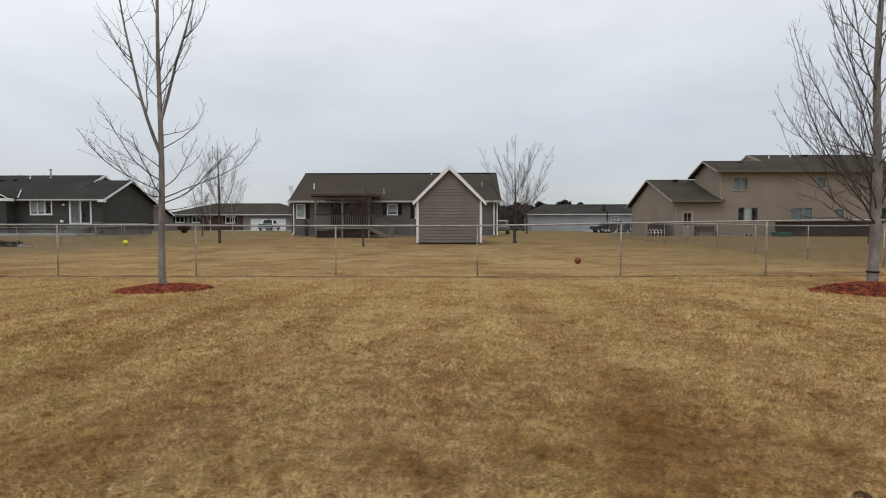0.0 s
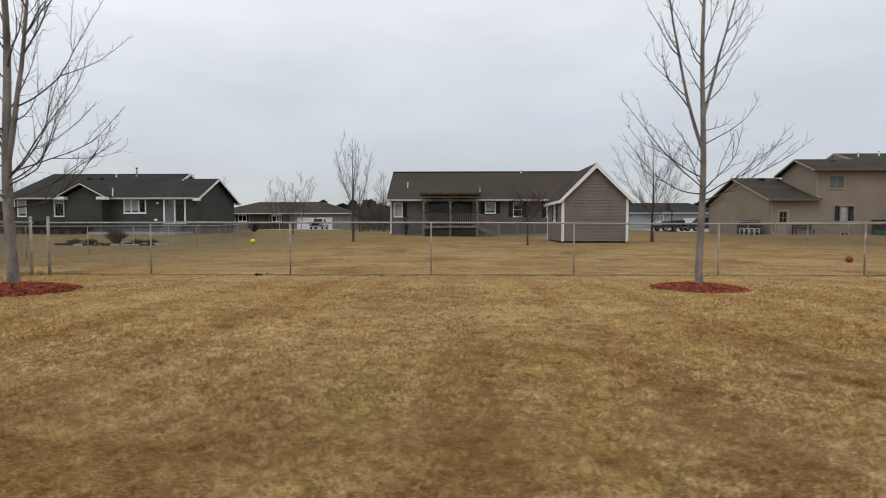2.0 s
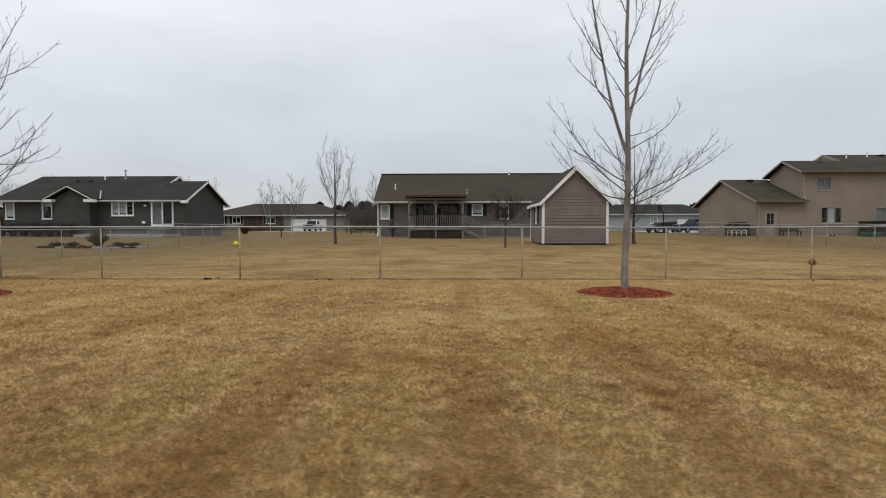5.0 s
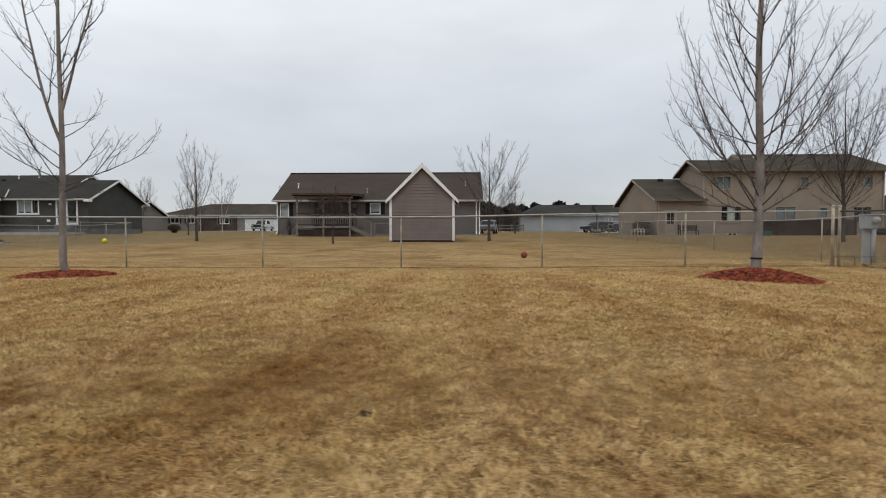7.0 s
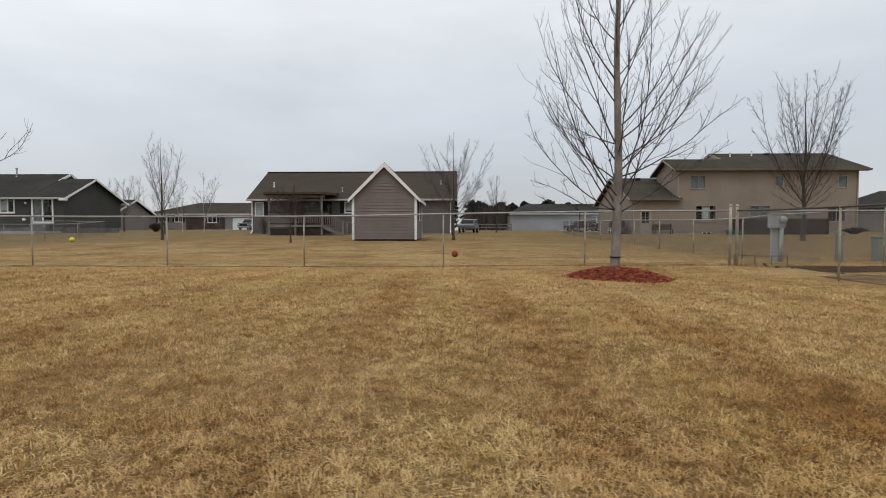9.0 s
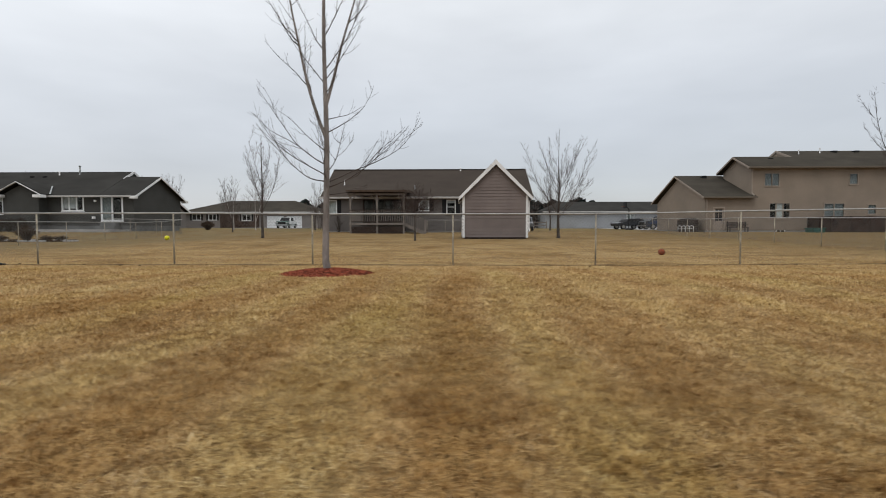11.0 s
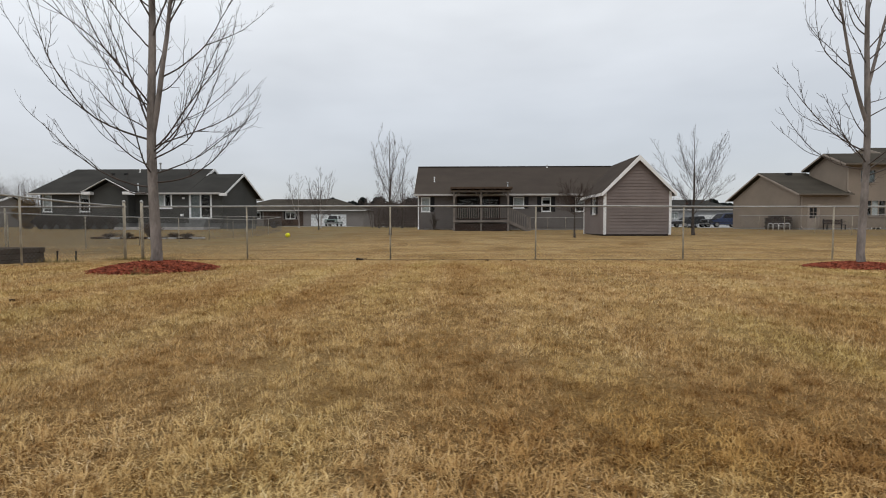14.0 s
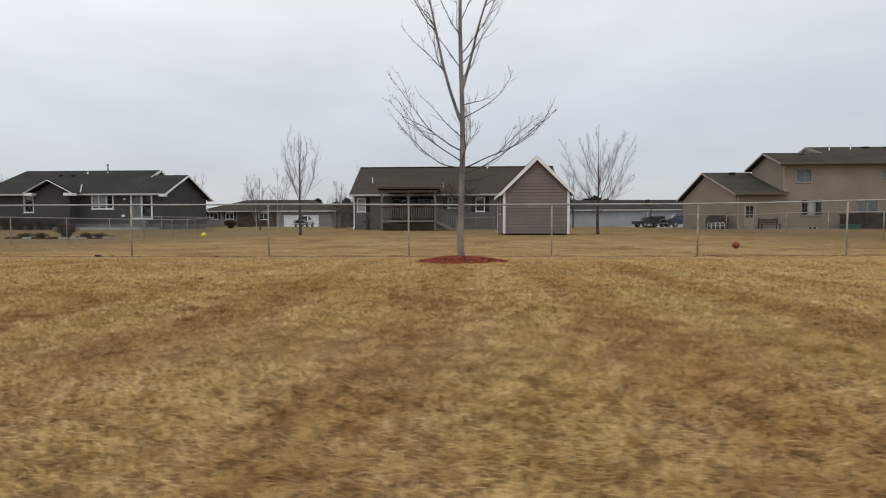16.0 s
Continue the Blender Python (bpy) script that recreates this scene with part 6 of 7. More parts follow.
def extruded(profile, y0, y1, inset=0.0):
    """A side profile of (x, z) points carried across from y0 to y1; inset narrows the points above the first two."""
    bm = bmesh.new()
    a = [bm.verts.new((x, y0 + i, z)) for x, z, i in profile]
    b = [bm.verts.new((x, y1 - i, z)) for x, z, i in profile]
    bm.faces.new(a)
    bm.faces.new(b[::-1])
    n = len(profile)
    for k in range(n):
        bm.faces.new((a[k], b[k], b[(k + 1) % n], a[(k + 1) % n]))
    bmesh.ops.bevel(bm, geom=bm.edges[:], offset=0.035, segments=2, affect="EDGES")
    return bm


def pickup(at, turn, paint, lower, label):
    """A pickup truck whose nose points along -x before turning."""
    t = thing("pickup_truck", (0, 0, 0), label, "pickup truck", "parked vehicles")
    body = part("body", extruded([(-2.7, 0.45, 0), (-2.75, 0.85, 0), (-2.6, 1.08, 0.05), (-1.15, 1.15, 0.05), (2.7, 1.15, 0.03), (2.75, 0.5, 0), (1.9, 0.42, 0), (-1.9, 0.42, 0)], -0.98, 0.98), paint, t)
    part("lower_body", extruded([(-2.72, 0.36, 0.02), (-2.77, 0.74, -0.004), (2.77, 0.74, -0.004), (2.72, 0.36, 0.02)], -0.98, 0.98), lower, body)
    part("cab", extruded([(-1.25, 1.1, 0.06), (-0.55, 1.78, 0.2), (0.75, 1.82, 0.2), (1.0, 1.1, 0.06)], -0.98, 0.98), paint, t)
    for y, s in ((-0.86, -1), (0.86, 1)):
        bm = bmesh.new()
        slab(bm, [(-0.95, y + s * 0.06, 1.2), (0.8, y + s * 0.06, 1.2), (0.62, y - s * 0.04, 1.7), (-0.5, y - s * 0.04, 1.7)], 0.015)
        part("side_glass", bm, SHUTTER, t, "dark side windows")
    bm = bmesh.new()
    slab(bm, [(-1.2, -0.78, 1.17), (-1.2, 0.78, 1.17), (-0.6, 0.66, 1.75), (-0.6, -0.66, 1.75)], 0.02)
    part("windscreen", bm, SHUTTER, t, "dark windscreen")
    if lower is not paint:
        part("front_end", extruded([(-2.775, 0.5, -0.004), (-2.775, 0.95, -0.004), (-2.6, 1.095, 0.045), (-1.75, 1.13, 0.035), (-1.75, 0.5, -0.004)], -0.98, 0.98), lower, body, "dark front end")
    part("grille", soft_box((-2.80, -0.6, 0.62), (-2.73, 0.6, 0.98)), BLACK, t)
    for y in (-0.78, 0.78):
        part("headlight", soft_box((-2.78, y - 0.16, 0.75), (-2.7, y + 0.16, 0.95)), CHROME, t)
    part("bumper", soft_box((-2.88, -0.95, 0.42), (-2.72, 0.95, 0.6)), CHROME, t)
    for x in (-1.75, 1.7):
        for y in (-0.88, 0.88):
            wheel(t, x, y, 0.38, 0.38)
    t.matrix_basis = pose(at[0], at[1], ground_z(*at), 0, 0, turn)
    return t


def jeep(at, turn, paint, label, high=1.75):
    t = thing("parked_car", (0, 0, 0), label, "car", "parked vehicles")
    part("body", extruded([(-2.1, 0.45, 0), (-2.15, 0.8, 0), (-1.2, 0.98, 0.04), (1.95, 1.0, 0.04), (2.05, 0.5, 0)], -0.86, 0.86), paint, t)
    part("cab", extruded([(-1.0, 0.96, 0.05), (-0.5, high - 0.1, 0.16), (1.7, high, 0.16), (1.9, 0.96, 0.05)], -0.86, 0.86), paint, t)
    for y, s in ((-0.79, -1), (0.79, 1)):
        bm = bmesh.new()
        slab(bm, [(-0.75, y + s * 0.03, 1.06), (1.7, y + s * 0.03, 1.06), (1.55, y - s * 0.05, high - 0.17), (-0.42, y - s * 0.05, high - 0.17)], 0.015)
        part("side_glass", bm, SHUTTER, t, "dark side windows")
    bm = bmesh.new()
    slab(bm, [(-1.0, -0.68, 1.05), (-1.0, 0.68, 1.05), (-0.56, 0.6, high - 0.16), (-0.56, -0.6, high - 0.16)], 0.02)
    part("windscreen", bm, SHUTTER, t, "dark windscreen")
    for x in (-1.3, 1.3):
        for y in (-0.78, 0.78):
            wheel(t, x, y, 0.36, 0.36)
    t.matrix_basis = pose(at[0], at[1], ground_z(*at), 0, 0, turn)


pickup((-30.0, 80.5), 93, CAR_WHITE, CAR_GREEN, "white pickup truck with dark lower body on a driveway")
pickup((24.2, 65.0), 8, CAR_BLUE, CAR_DARK, "dark blue pickup truck parked behind the tan house")
jeep((20.4, 66.5), 15, CAR_DARK, "dark utility vehicle with a boxy cab beside the pickup", 1.5)
jeep((29.5, 68.0), 5, CAR_DARK, "dark sedan parked beyond the tan house", 1.45)
jeep((5.2, 55.0), 80, CAR_GREY, "grey car parked beside the ranch house", 1.55)


def paved(x0, x1, y0, y1, label):
    """A concrete sheet that follows the lie of the land, just above it."""
    nx, ny = 8, 10
    vs = [(x0 + (x1 - x0) * i / nx, y0 + (y1 - y0) * j / ny, ground_z(x0 + (x1 - x0) * i / nx, y0 + (y1 - y0) * j / ny) + 0.05) for j in range(ny + 1) for i in range(nx + 1)]
    fs = [(j * (nx + 1) + i, j * (nx + 1) + i + 1, (j + 1) * (nx + 1) + i + 1, (j + 1) * (nx + 1) + i) for j in range(ny) for i in range(nx)]
    tagged(new("driveway", raw_mesh("driveway", vs, fs, CONCRETE)), label, "driveway", kind="structure")


paved(-37.5, -26.5, 74.0, 85.9, "pale concrete driveway before the garage doors")
paved(20.0, 40.0, 61.0, 91.9, "pale concrete driveway beyond the tan house")


# ---- yard things ----
def ball(at, r, mat, label, seams=False):
    bm = bmesh.new()
    z = ground_z(*at)
    dome(bm, (at[0], at[1], z + r * 0.96), r, 1.0, 20, 14)
    o = single("ball", bm, mat, label, "ball", smooth=True, at=(at[0], at[1], z))
    if seams:
        for k in range(3):
            bm = bmesh.new()
            pts = []
            for i in range(25):
                a = 2 * math.pi * i / 24
                v = Vector((math.cos(a), math.sin(a), 0)) * r * 1.003
                v = Euler((radians(90 * (k > 0)), 0, radians(60 * k))).to_matrix() @ v
                pts.append(Vector((at[0], at[1], z + r * 0.96)) + v)
            tube(bm, pts, r * 0.035, 5, False)
            part("seam", bm, BLACK, o)


ball((-20.76, 31.1), 0.15, YELLOW, "bright yellow plastic ball on the far lawn")
ball((3.84, 15.3), 0.10, ORANGE, "orange rubber basketball lying beyond the fence", True)


def chew_toy(at):
    bm = bmesh.new()
    z = ground_z(*at)
    pts = [(at[0] - 0.05, at[1], z + 0.025), (at[0] - 0.02, at[1] + 0.015, z + 0.025), (at[0] + 0.02, at[1], z + 0.022), (at[0] + 0.055, at[1] - 0.015, z + 0.022)]
    tube(bm, pts, [0.026, 0.021, 0.019, 0.022], 10)
    dome(bm, pts[0], 0.031, 1, 10, 8)
    dome(bm, pts[-1], 0.025, 1, 10, 8)
    single("chew_toy", bm, BLACK, "black rubber toy lying by the fence", "toy", smooth=True, at=(at[0], at[1], z))


chew_toy((-12.25, 10.5))


def clod(at, s, k):
    bm = bmesh.new()
    z = ground_z(*at)
    bmesh.ops.create_icosphere(bm, subdivisions=2, radius=s, matrix=Matrix.Translation((at[0], at[1], z + s * 0.25)) @ Matrix.Diagonal((1.4, 1, 0.6, 1)))
    for v in bm.verts:
        v.co += Vector((noise.noise(v.co * 18), noise.noise(v.co * 18 + Vector((9, 0, 0))), noise.noise(v.co * 18 + Vector((0, 9, 0))))) * s * 0.35
    single("soil_clod", bm, SOIL, "dark clod of soil in the dry grass", "clod", "clods along the fence", smooth=True, at=(at[0], at[1], z))


rs = random.Random(9)
for k in range(18):
    clod((rs.uniform(-16.5, -8.0) if k < 12 else rs.uniform(-8, 9), FENCE_Y + rs.uniform(-0.35, 0.2)), rs.uniform(0.012, 0.032), k)
for at in ((-13.7, 4.0), (-13.9, 4.6), (1.44, 1.72)):
    clod(at, 0.02, 1)


def raised_bed():
    x0, x1, y0, y1 = -21.6, -18.28, 8.6, 9.75
    b = thing("raised_bed", ((x0 + x1) / 2, (y0 + y1) / 2, 0.0), "raised garden bed of stacked old timbers behind the fence", "raised bed")
    z = ground_z(-19, 9.2) - 0.03
    for i in range(3):
        za, zb = z + 0.105 * i, z + 0.105 * i + 0.1
        for y in (y0, y1 - 0.13):
            part("timber", soft_box((x0 + (0.02 if i % 2 else 0), y, za), (x1 - (0.02 if i % 2 else 0), y + 0.13, zb), 0.012), TIMBER, b)
        for x in (x0, x1 - 0.13):
            part("timber", soft_box((x + 0.003, y0 + 0.134, za), (x + 0.127, y1 - 0.134, zb), 0.012), TIMBER, b)
    part("soil", boxes(((x0 + 0.132, y0 + 0.132, z), (x1 - 0.132, y1 - 0.132, z + 0.26))), SOIL, b, "dark garden soil")
    part("capping", soft_box((x0 - 0.02, y0 - 0.02, z + 0.312), (x1 - 0.15, y0 + 0.14, z + 0.335), 0.008), GREY_WOOD, b, "pale weathered capping board")


raised_bed()
rs = random.Random(12)
for k in range(24):
    clod((rs.uniform(10.2, 15.0), rs.uniform(7.6, 11.0)), rs.uniform(0.015, 0.035), k)
for x in (-18.62, -18.22):
    z = ground_z(x, 10.4)
    bm = bmesh.new()
    tube(bm, [(x, 10.45, z - 0.05), (x + 0.01, 10.45, z + 0.17)], 0.014, 8)
    dome(bm, (x + 0.01, 10.45, z + 0.18), 0.02, 1, 8, 6)
    single("garden_stake", bm, BLACK, "short dark stake in the grass", "stake", "garden stakes", at=(x, 10.45, z))


def meter_pedestal():
    x, y = 11.55, 12.0
    z = ground_z(x, y)
    m = thing("meter_pedestal", (x, y, z), "grey steel utility meter pedestal with round glass meter", "utility meter")
    part("post", soft_box((x - 0.13, y - 0.02, z - 0.05), (x + 0.02, y + 0.06, z + 0.82), 0.012), GREY_STEEL, m)
    bx = part("meter_box", soft_box((x - 0.2, y - 0.1, z + 0.8), (x + 0.14, y + 0.065, z + 1.12), 0.02), GREY_STEEL, m)
    part("box_lid", soft_box((x - 0.215, y - 0.12, z + 1.12), (x + 0.155, y + 0.08, z + 1.145), 0.01), GREY_STEEL, bx)
    bm = bmesh.new()
    tube(bm, [(x + 0.05, y - 0.10, z + 1.0), (x + 0.05, y - 0.15, z + 1.0), (x + 0.05, y - 0.19, z + 1.0)], [0.085, 0.08, 0.065], 20)
    part("meter_dial", bm, METER_GLASS, bx, "round glass-fronted meter", True)
    bm = bmesh.new()
    tube(bm, [(x + 0.06, y - 0.06, z + 0.8), (x + 0.06, y - 0.04, z - 0.05)], 0.045, 10)
    part("conduit", bm, GREY_STEEL, m, "grey conduit pipe", True)


def pedestal(x, y, w, h, mat, label, name="utility_pedestal"):
    z = ground_z(x, y)
    p = thing(name, (x, y, z), label, "utility box", "utility boxes")
    part("cabinet", soft_box((x - w / 2, y - w / 2, z - 0.05), (x + w / 2, y + w / 2, z + h), 0.025), mat, p)
    part("cap", soft_box((x - w / 2 - 0.02, y - w / 2 - 0.02, z + h), (x + w / 2 + 0.02, y + w / 2 + 0.02, z + h + 0.06), 0.02), mat, p)
    part("front_panel", soft_box((x - w / 2 + 0.03, y - w / 2 - 0.012, z + 0.08), (x + w / 2 - 0.03, y - w / 2 - 0.001, z + h - 0.08), 0.004), mat, p)


meter_pedestal()
pedestal(13.23, 12.3, 0.13, 0.66, GREEN_STEEL, "tall dull green utility pedestal")
pedestal(14.3, 12.5, 0.18, 0.56, GREEN_STEEL, "squat green utility pedestal")
pedestal(17.2, 14.4, 1.1, 0.86, PALE_GREEN, "large pale green transformer cabinet on the grass", "transformer_box")


def ground_strip(x0, x1, yc, half, seed, label, mat=SOIL):
    """Bare, uneven soil along a fence or wall, also the dark strip before the shed."""
    n = 60
    vs, fs = [], []
    for i in range(n + 1):
        x = x0 + (x1 - x0) * i / n
        for j in range(5):
            v = -1 + j / 2
            y = yc + half * v * (1 + 0.5 * noise.noise((x * 1.2, seed, v)))
            vs.append((x, y, ground_z(x, y) + (0.010 + 0.03 * max(0, noise.noise((x * 3, y * 3, seed))) if abs(v) < 0.9 else -0.012)))
    for i in range(n):
        for j in range(4):
            a = i * 5 + j
            fs.append((a, a + 5, a + 6, a + 1))
    me = raw_mesh("ground_strip", vs, fs, mat)
    tagged(new("ground_strip", me), label, "bare soil", kind="structure")


ground_strip(10.15, 26.0, 7.9, 1.3, 3, "matted dead grass and soil beyond the side fence", THATCH)
ground_strip(10.7, 26.0, 9.95, 0.8, 5, "dark bare soil under the fence by the utility boxes")

# a dark strip on the ground at the shed's foot
ground_strip(-2.5, 2.1, 27.85, 0.3, 11, "dark strip on the ground along the front of the shed")
ground_strip(-13.7, -10.6, 40.9, 0.45, 12, "dark planting bed along the house wall")
ground_strip(-16.9, 9.7, 10.66, 0.14, 7, "thin ridge of bare soil and thatch along the fence line", THATCH)


def wire_border():
    """A low wire border on thin stakes beside the corner post."""
    b = thing("wire_border", (10.1, 10.95, ground_z(10.1, 10.95)), "low rusty wire border on thin stakes", "border")
    for x in (10.0, 10.45, 10.8, 11.15):
        bm = bmesh.new()
        z = ground_z(x, 11.0)
        tube(bm, [(x, 11.0, z - 0.05), (x, 11.0, z + 0.2)], 0.008, 6)
        part("stake", bm, DARK_PIPE, b)
    bm = bmesh.new()
    tube(bm, [(10.0, 11.0, ground_z(10, 11) + 0.2), (10.5, 11.0, ground_z(10.5, 11) + 0.185), (11.15, 11.0, ground_z(11.1, 11) + 0.19)], 0.006, 6)
    part("wire", bm, DARK_PIPE, b)


wire_border()


def shrub(at, w, h, label, seed, mat=SHRUB, n=260, thick=1.0):
    rnd = random.Random(seed)
    z = ground_z(*at)
    paths = []
    for _ in range(n):
        a, u = rnd.uniform(0, 6.28), rnd.random() ** 0.5
        p = Vector((rnd.uniform(-0.1, 0.1) * w, rnd.uniform(-0.1, 0.1) * w, 0))
        e = Vector((math.cos(a) * w / 2 * u, math.sin(a) * w / 2 * u, h * (1 - 0.45 * u * u) * rnd.uniform(0.7, 1.0)))
        m = p.lerp(e, 0.5) + Vector((0, 0, h * 0.08))
        paths.append(([p, m, e], [0.012 * thick, 0.009 * thick, 0.005 * thick], 2))
        for _ in range(3):
            q = m.lerp(e, rnd.random())
            paths.append(([q, q + Vector((rnd.uniform(-1, 1), rnd.uniform(-1, 1), rnd.uniform(0, 1))) * 0.16 * h], [0.007 * thick, 0.004 * thick], 3))
    t = thing("shrub", (at[0], at[1], z), label, "shrub", "dormant shrubs")
    o = new("twig_mass", branches_mesh("twig_mass", paths, mat, (4, 4, 3, 3)))
    o.parent = t


TAN_SHRUB = material("tan_dry_shrub", (0.26, 0.18, 0.09, 1), 0.95, 0.3, 2, 20)
for i in range(8):
    shrub((-45.2 + i * 0.95, 41.2 if not 3.4 < i < 8 else 40.4), 1.2, 1.2, "low dark leafless hedge shrub against the slate house", 60 + i, DARK_BARK, 150, 3.0)
shrub((-47.8, 43.0), 2.3, 2.8, "round tan dried shrub at the house corner", 71, TAN_SHRUB, 420, 2.4)
shrub((-28.2, 29.2), 1.35, 1.1, "rounded leafless shrub in a stone-edged bed", 72, SHRUB, 170, 1.1)
for i, x in enumerate((-30.6, -29.6, -26.8, -26.0)):
    shrub((x, 29.0), 0.9, 0.4, "low spreading leafless shrub in a stone-edged bed", 73 + i, SHRUB, 110, 1.1)
shrub((-12.0, 40.5), 0.9, 1.75, "tall dead flower stems beside the deck", 80, DARK_BARK, 26, 1.5)
shrub((36.4, 41.5), 1.9, 0.6, "dark leafless shrub beside the tan house", 82, DARK_BARK, 300, 2)
shrub((-31.2, 57.0), 1.6, 1.1, "leafless reddish shrub under the birches", 83, SHRUB, 260, 2.6)


def stone_edging(cx, cy, rx, ry):
    e = thing("bed_edging", (cx, cy, ground_z(cx, cy)), "ring of dark and pale edging stones round a shrub bed", "edging")
    rnd = random.Random(4)
    for i in range(34):
        a = 2 * math.pi * i / 34
        x, y = cx + rx * math.cos(a), cy + ry * math.sin(a)
        z = ground_z(x, y)
        s = rnd.uniform(0.8, 1.2)
        part("edging_stone", soft_box((x - 0.2 * s, y - 0.09, z - 0.04), (x + 0.2 * s, y + 0.09, z + 0.09 * s), 0.02), CONCRETE if rnd.random() < 0.3 else SOIL, e)


stone_edging(-28.3, 29.0, 3.1, 1.0)


def lattice_deck():
    """The tan house's small back deck, closed in by dark lattice."""
    x0, x1, y0, y1, zt = 27.6, 33.6, 40.6, 43.4, 1.15
    d = thing("lattice_deck", ((x0 + x1) / 2, y0, 0.5), "dark brown back deck with lattice panels and rail", "deck")
    part("deck_floor", boxes(((x0, y0, zt - 0.08), (x1, y1, zt))), DARK_WOOD, d)
    for a, b in (((x0, y0), (x1, y0)), ((x0, y1), (x0, y0))):
        f = Face(a, b)
        L = (Vector((*b, 0)) - Vector((*a, 0))).length
        bm = bmesh.new()
        k = 0.0
        while k < L - 0.05:
            e = min(L, k + 1.5)
            for s0, s1 in ((k, e), (e, k)):
                h = 1.25 * abs(e - k) / 1.5
                bar(bm, f.at(s0, 0.45, 0.02), f.at(s1, 0.45 + h, 0.02), 0.04, 0.012, tuple(f.out))
            k += 0.13
        part("lattice_panel", bm, RED_WOOD, d, "reddish brown lattice")
        bm = bmesh.new()
        f.plate(bm, 0.0, L, 0.42, 1.67, -0.06, -0.04)
        part("panel_backing", bm, DARK_WOOD, d)
        bm = bmesh.new()
        f.plate(bm, -0.03, L + 0.03, 1.69, 1.75, -0.07, 0.06)
        part("rail_cap", bm, DARK_WOOD, d)
    for i in range(5):
        x = x0 + (x1 - x0) * i / 4
        part("post", boxes(((x - 0.05, y0 - 0.05, 0.35), (x + 0.05, y0 + 0.05, 1.77))), DARK_WOOD, d)


lattice_deck()


def bench(at):
    x, y = at
    z = ground_z(x, y)
    b = thing("garden_bench", (x, y, z), "dark slatted garden bench against the tan house", "bench")
    for i in range(4):
        part("seat_slat", soft_box((x - 0.82, y - 0.2 + i * 0.1, z + 0.36), (x + 0.82, y - 0.11 + i * 0.1, z + 0.42), 0.006), DARK_WOOD, b)
    for i in range(3):
        part("back_slat", soft_box((x - 0.82, y + 0.22, z + 0.46 + i * 0.13), (x + 0.82, y + 0.26, z + 0.575 + i * 0.13), 0.006), DARK_WOOD, b)
    for sx in (-0.74, 0.74):
        for sy in (-0.18, 0.24):
            part("leg", boxes(((x + sx - 0.03, y + sy - 0.03, z - 0.02), (x + sx + 0.03, y + sy + 0.03, z + (0.9 if sy > 0 else 0.42)))), BLACK, b)
        part("arm_rest", boxes(((x + sx - 0.03, y - 0.2, z + 0.62), (x + sx + 0.03, y + 0.22, z + 0.66))), BLACK, b)



def sandbox(x0, x1, y):
    z = ground_z((x0 + x1) / 2, y)
    b = thing("sandbox", ((x0 + x1) / 2, y, z), "low green plastic sandbox on the grass beside the deck", "sandbox")
    part("tub", soft_box((x0, y - 0.5, z - 0.02), (x1, y + 0.5, z + 0.26), 0.06), TEAL, b)
    part("lid", soft_box((x0 - 0.05, y - 0.55, z + 0.262), (x1 + 0.05, y + 0.55, z + 0.36), 0.04), TEAL, b, "domed green lid")


sandbox(25.6, 26.5, 40.2)
bench((21.4, 42.7))


def wood_rack():
    """Stacked firewood under a dark sheet, with a white tube rack before it."""
    x0, y0, y1 = 18.0, 43.75, 46.75
    z = ground_z(18, 46)
    w = thing("firewood_stack", (18.4, 45.2, z), "dark stacked firewood against the tan gable wall", "firewood")
    rnd = random.Random(3)
    for j in range(7):
        for i in range(14):
            y, zz = y0 + 0.1 + i * 0.205 + (0.1 if j % 2 else 0), z + 0.1 + j * 0.175
            if j == 6 and (i < 2 or i > 11):
                continue
            bm = bmesh.new()
            r = rnd.uniform(0.075, 0.1)
            tube(bm, [(x0 + 0.05, y, zz), (x0 + 0.65, y, zz)], r, 8)
            part("log", bm, DARK_WOOD if rnd.random() < 0.7 else TIMBER, w)
    r = thing("tube_rack", (17.8, 44.5, z), "white bent-tube rack standing before the firewood", "rack")
    for k, y in enumerate((42.5, 43.25, 44.0, 44.75)):
        bm = bmesh.new()
        pts = [(17.6, y, z)] + [(17.6, y + 0.33 - 0.33 * math.cos(a * math.pi / 8), z + 0.42 + 0.12 * math.sin(a * math.pi / 8)) for a in range(9)] + [(17.6, y + 0.66, z)]
        tube(bm, pts, 0.025, 8)
        part("hoop", bm, WHITE, r, "", True)
    board_part("cross_bar", (17.6, 42.5, z + 0.3), (17.6, 45.3, z + 0.3), 0.03, 0.03, WHITE, r)


wood_rack()


def hoop_stand(x, y):
    z = ground_z(x, y)
    h = thing("basketball_hoop", (x, y, z), "dark free-standing basketball hoop on the driveway", "basketball hoop")
    bm = bmesh.new()
    tube(bm, [(x, y, z), (x, y, z + 2.6), (x - 0.4, y, z + 3.0)], 0.06, 8)
    part("pole", bm, BLACK, h)
    part("base", soft_box((x - 0.4, y - 0.35, z - 0.02), (x + 0.5, y + 0.35, z + 0.2), 0.04), BLACK, h)
    part("backboard", soft_box((x - 0.52, y - 0.6, z + 2.75), (x - 0.46, y + 0.6, z + 3.55), 0.01), BLACK, h)
    bm = bmesh.new()
    tube(bm, [(x - 0.75 + 0.23 * math.cos(i * math.pi / 8), y + 0.23 * math.sin(i * math.pi / 8), z + 3.0) for i in range(17)], 0.012, 6, False)
    part("rim", bm, ORANGE, h)


hoop_stand(19.6, 64.0)


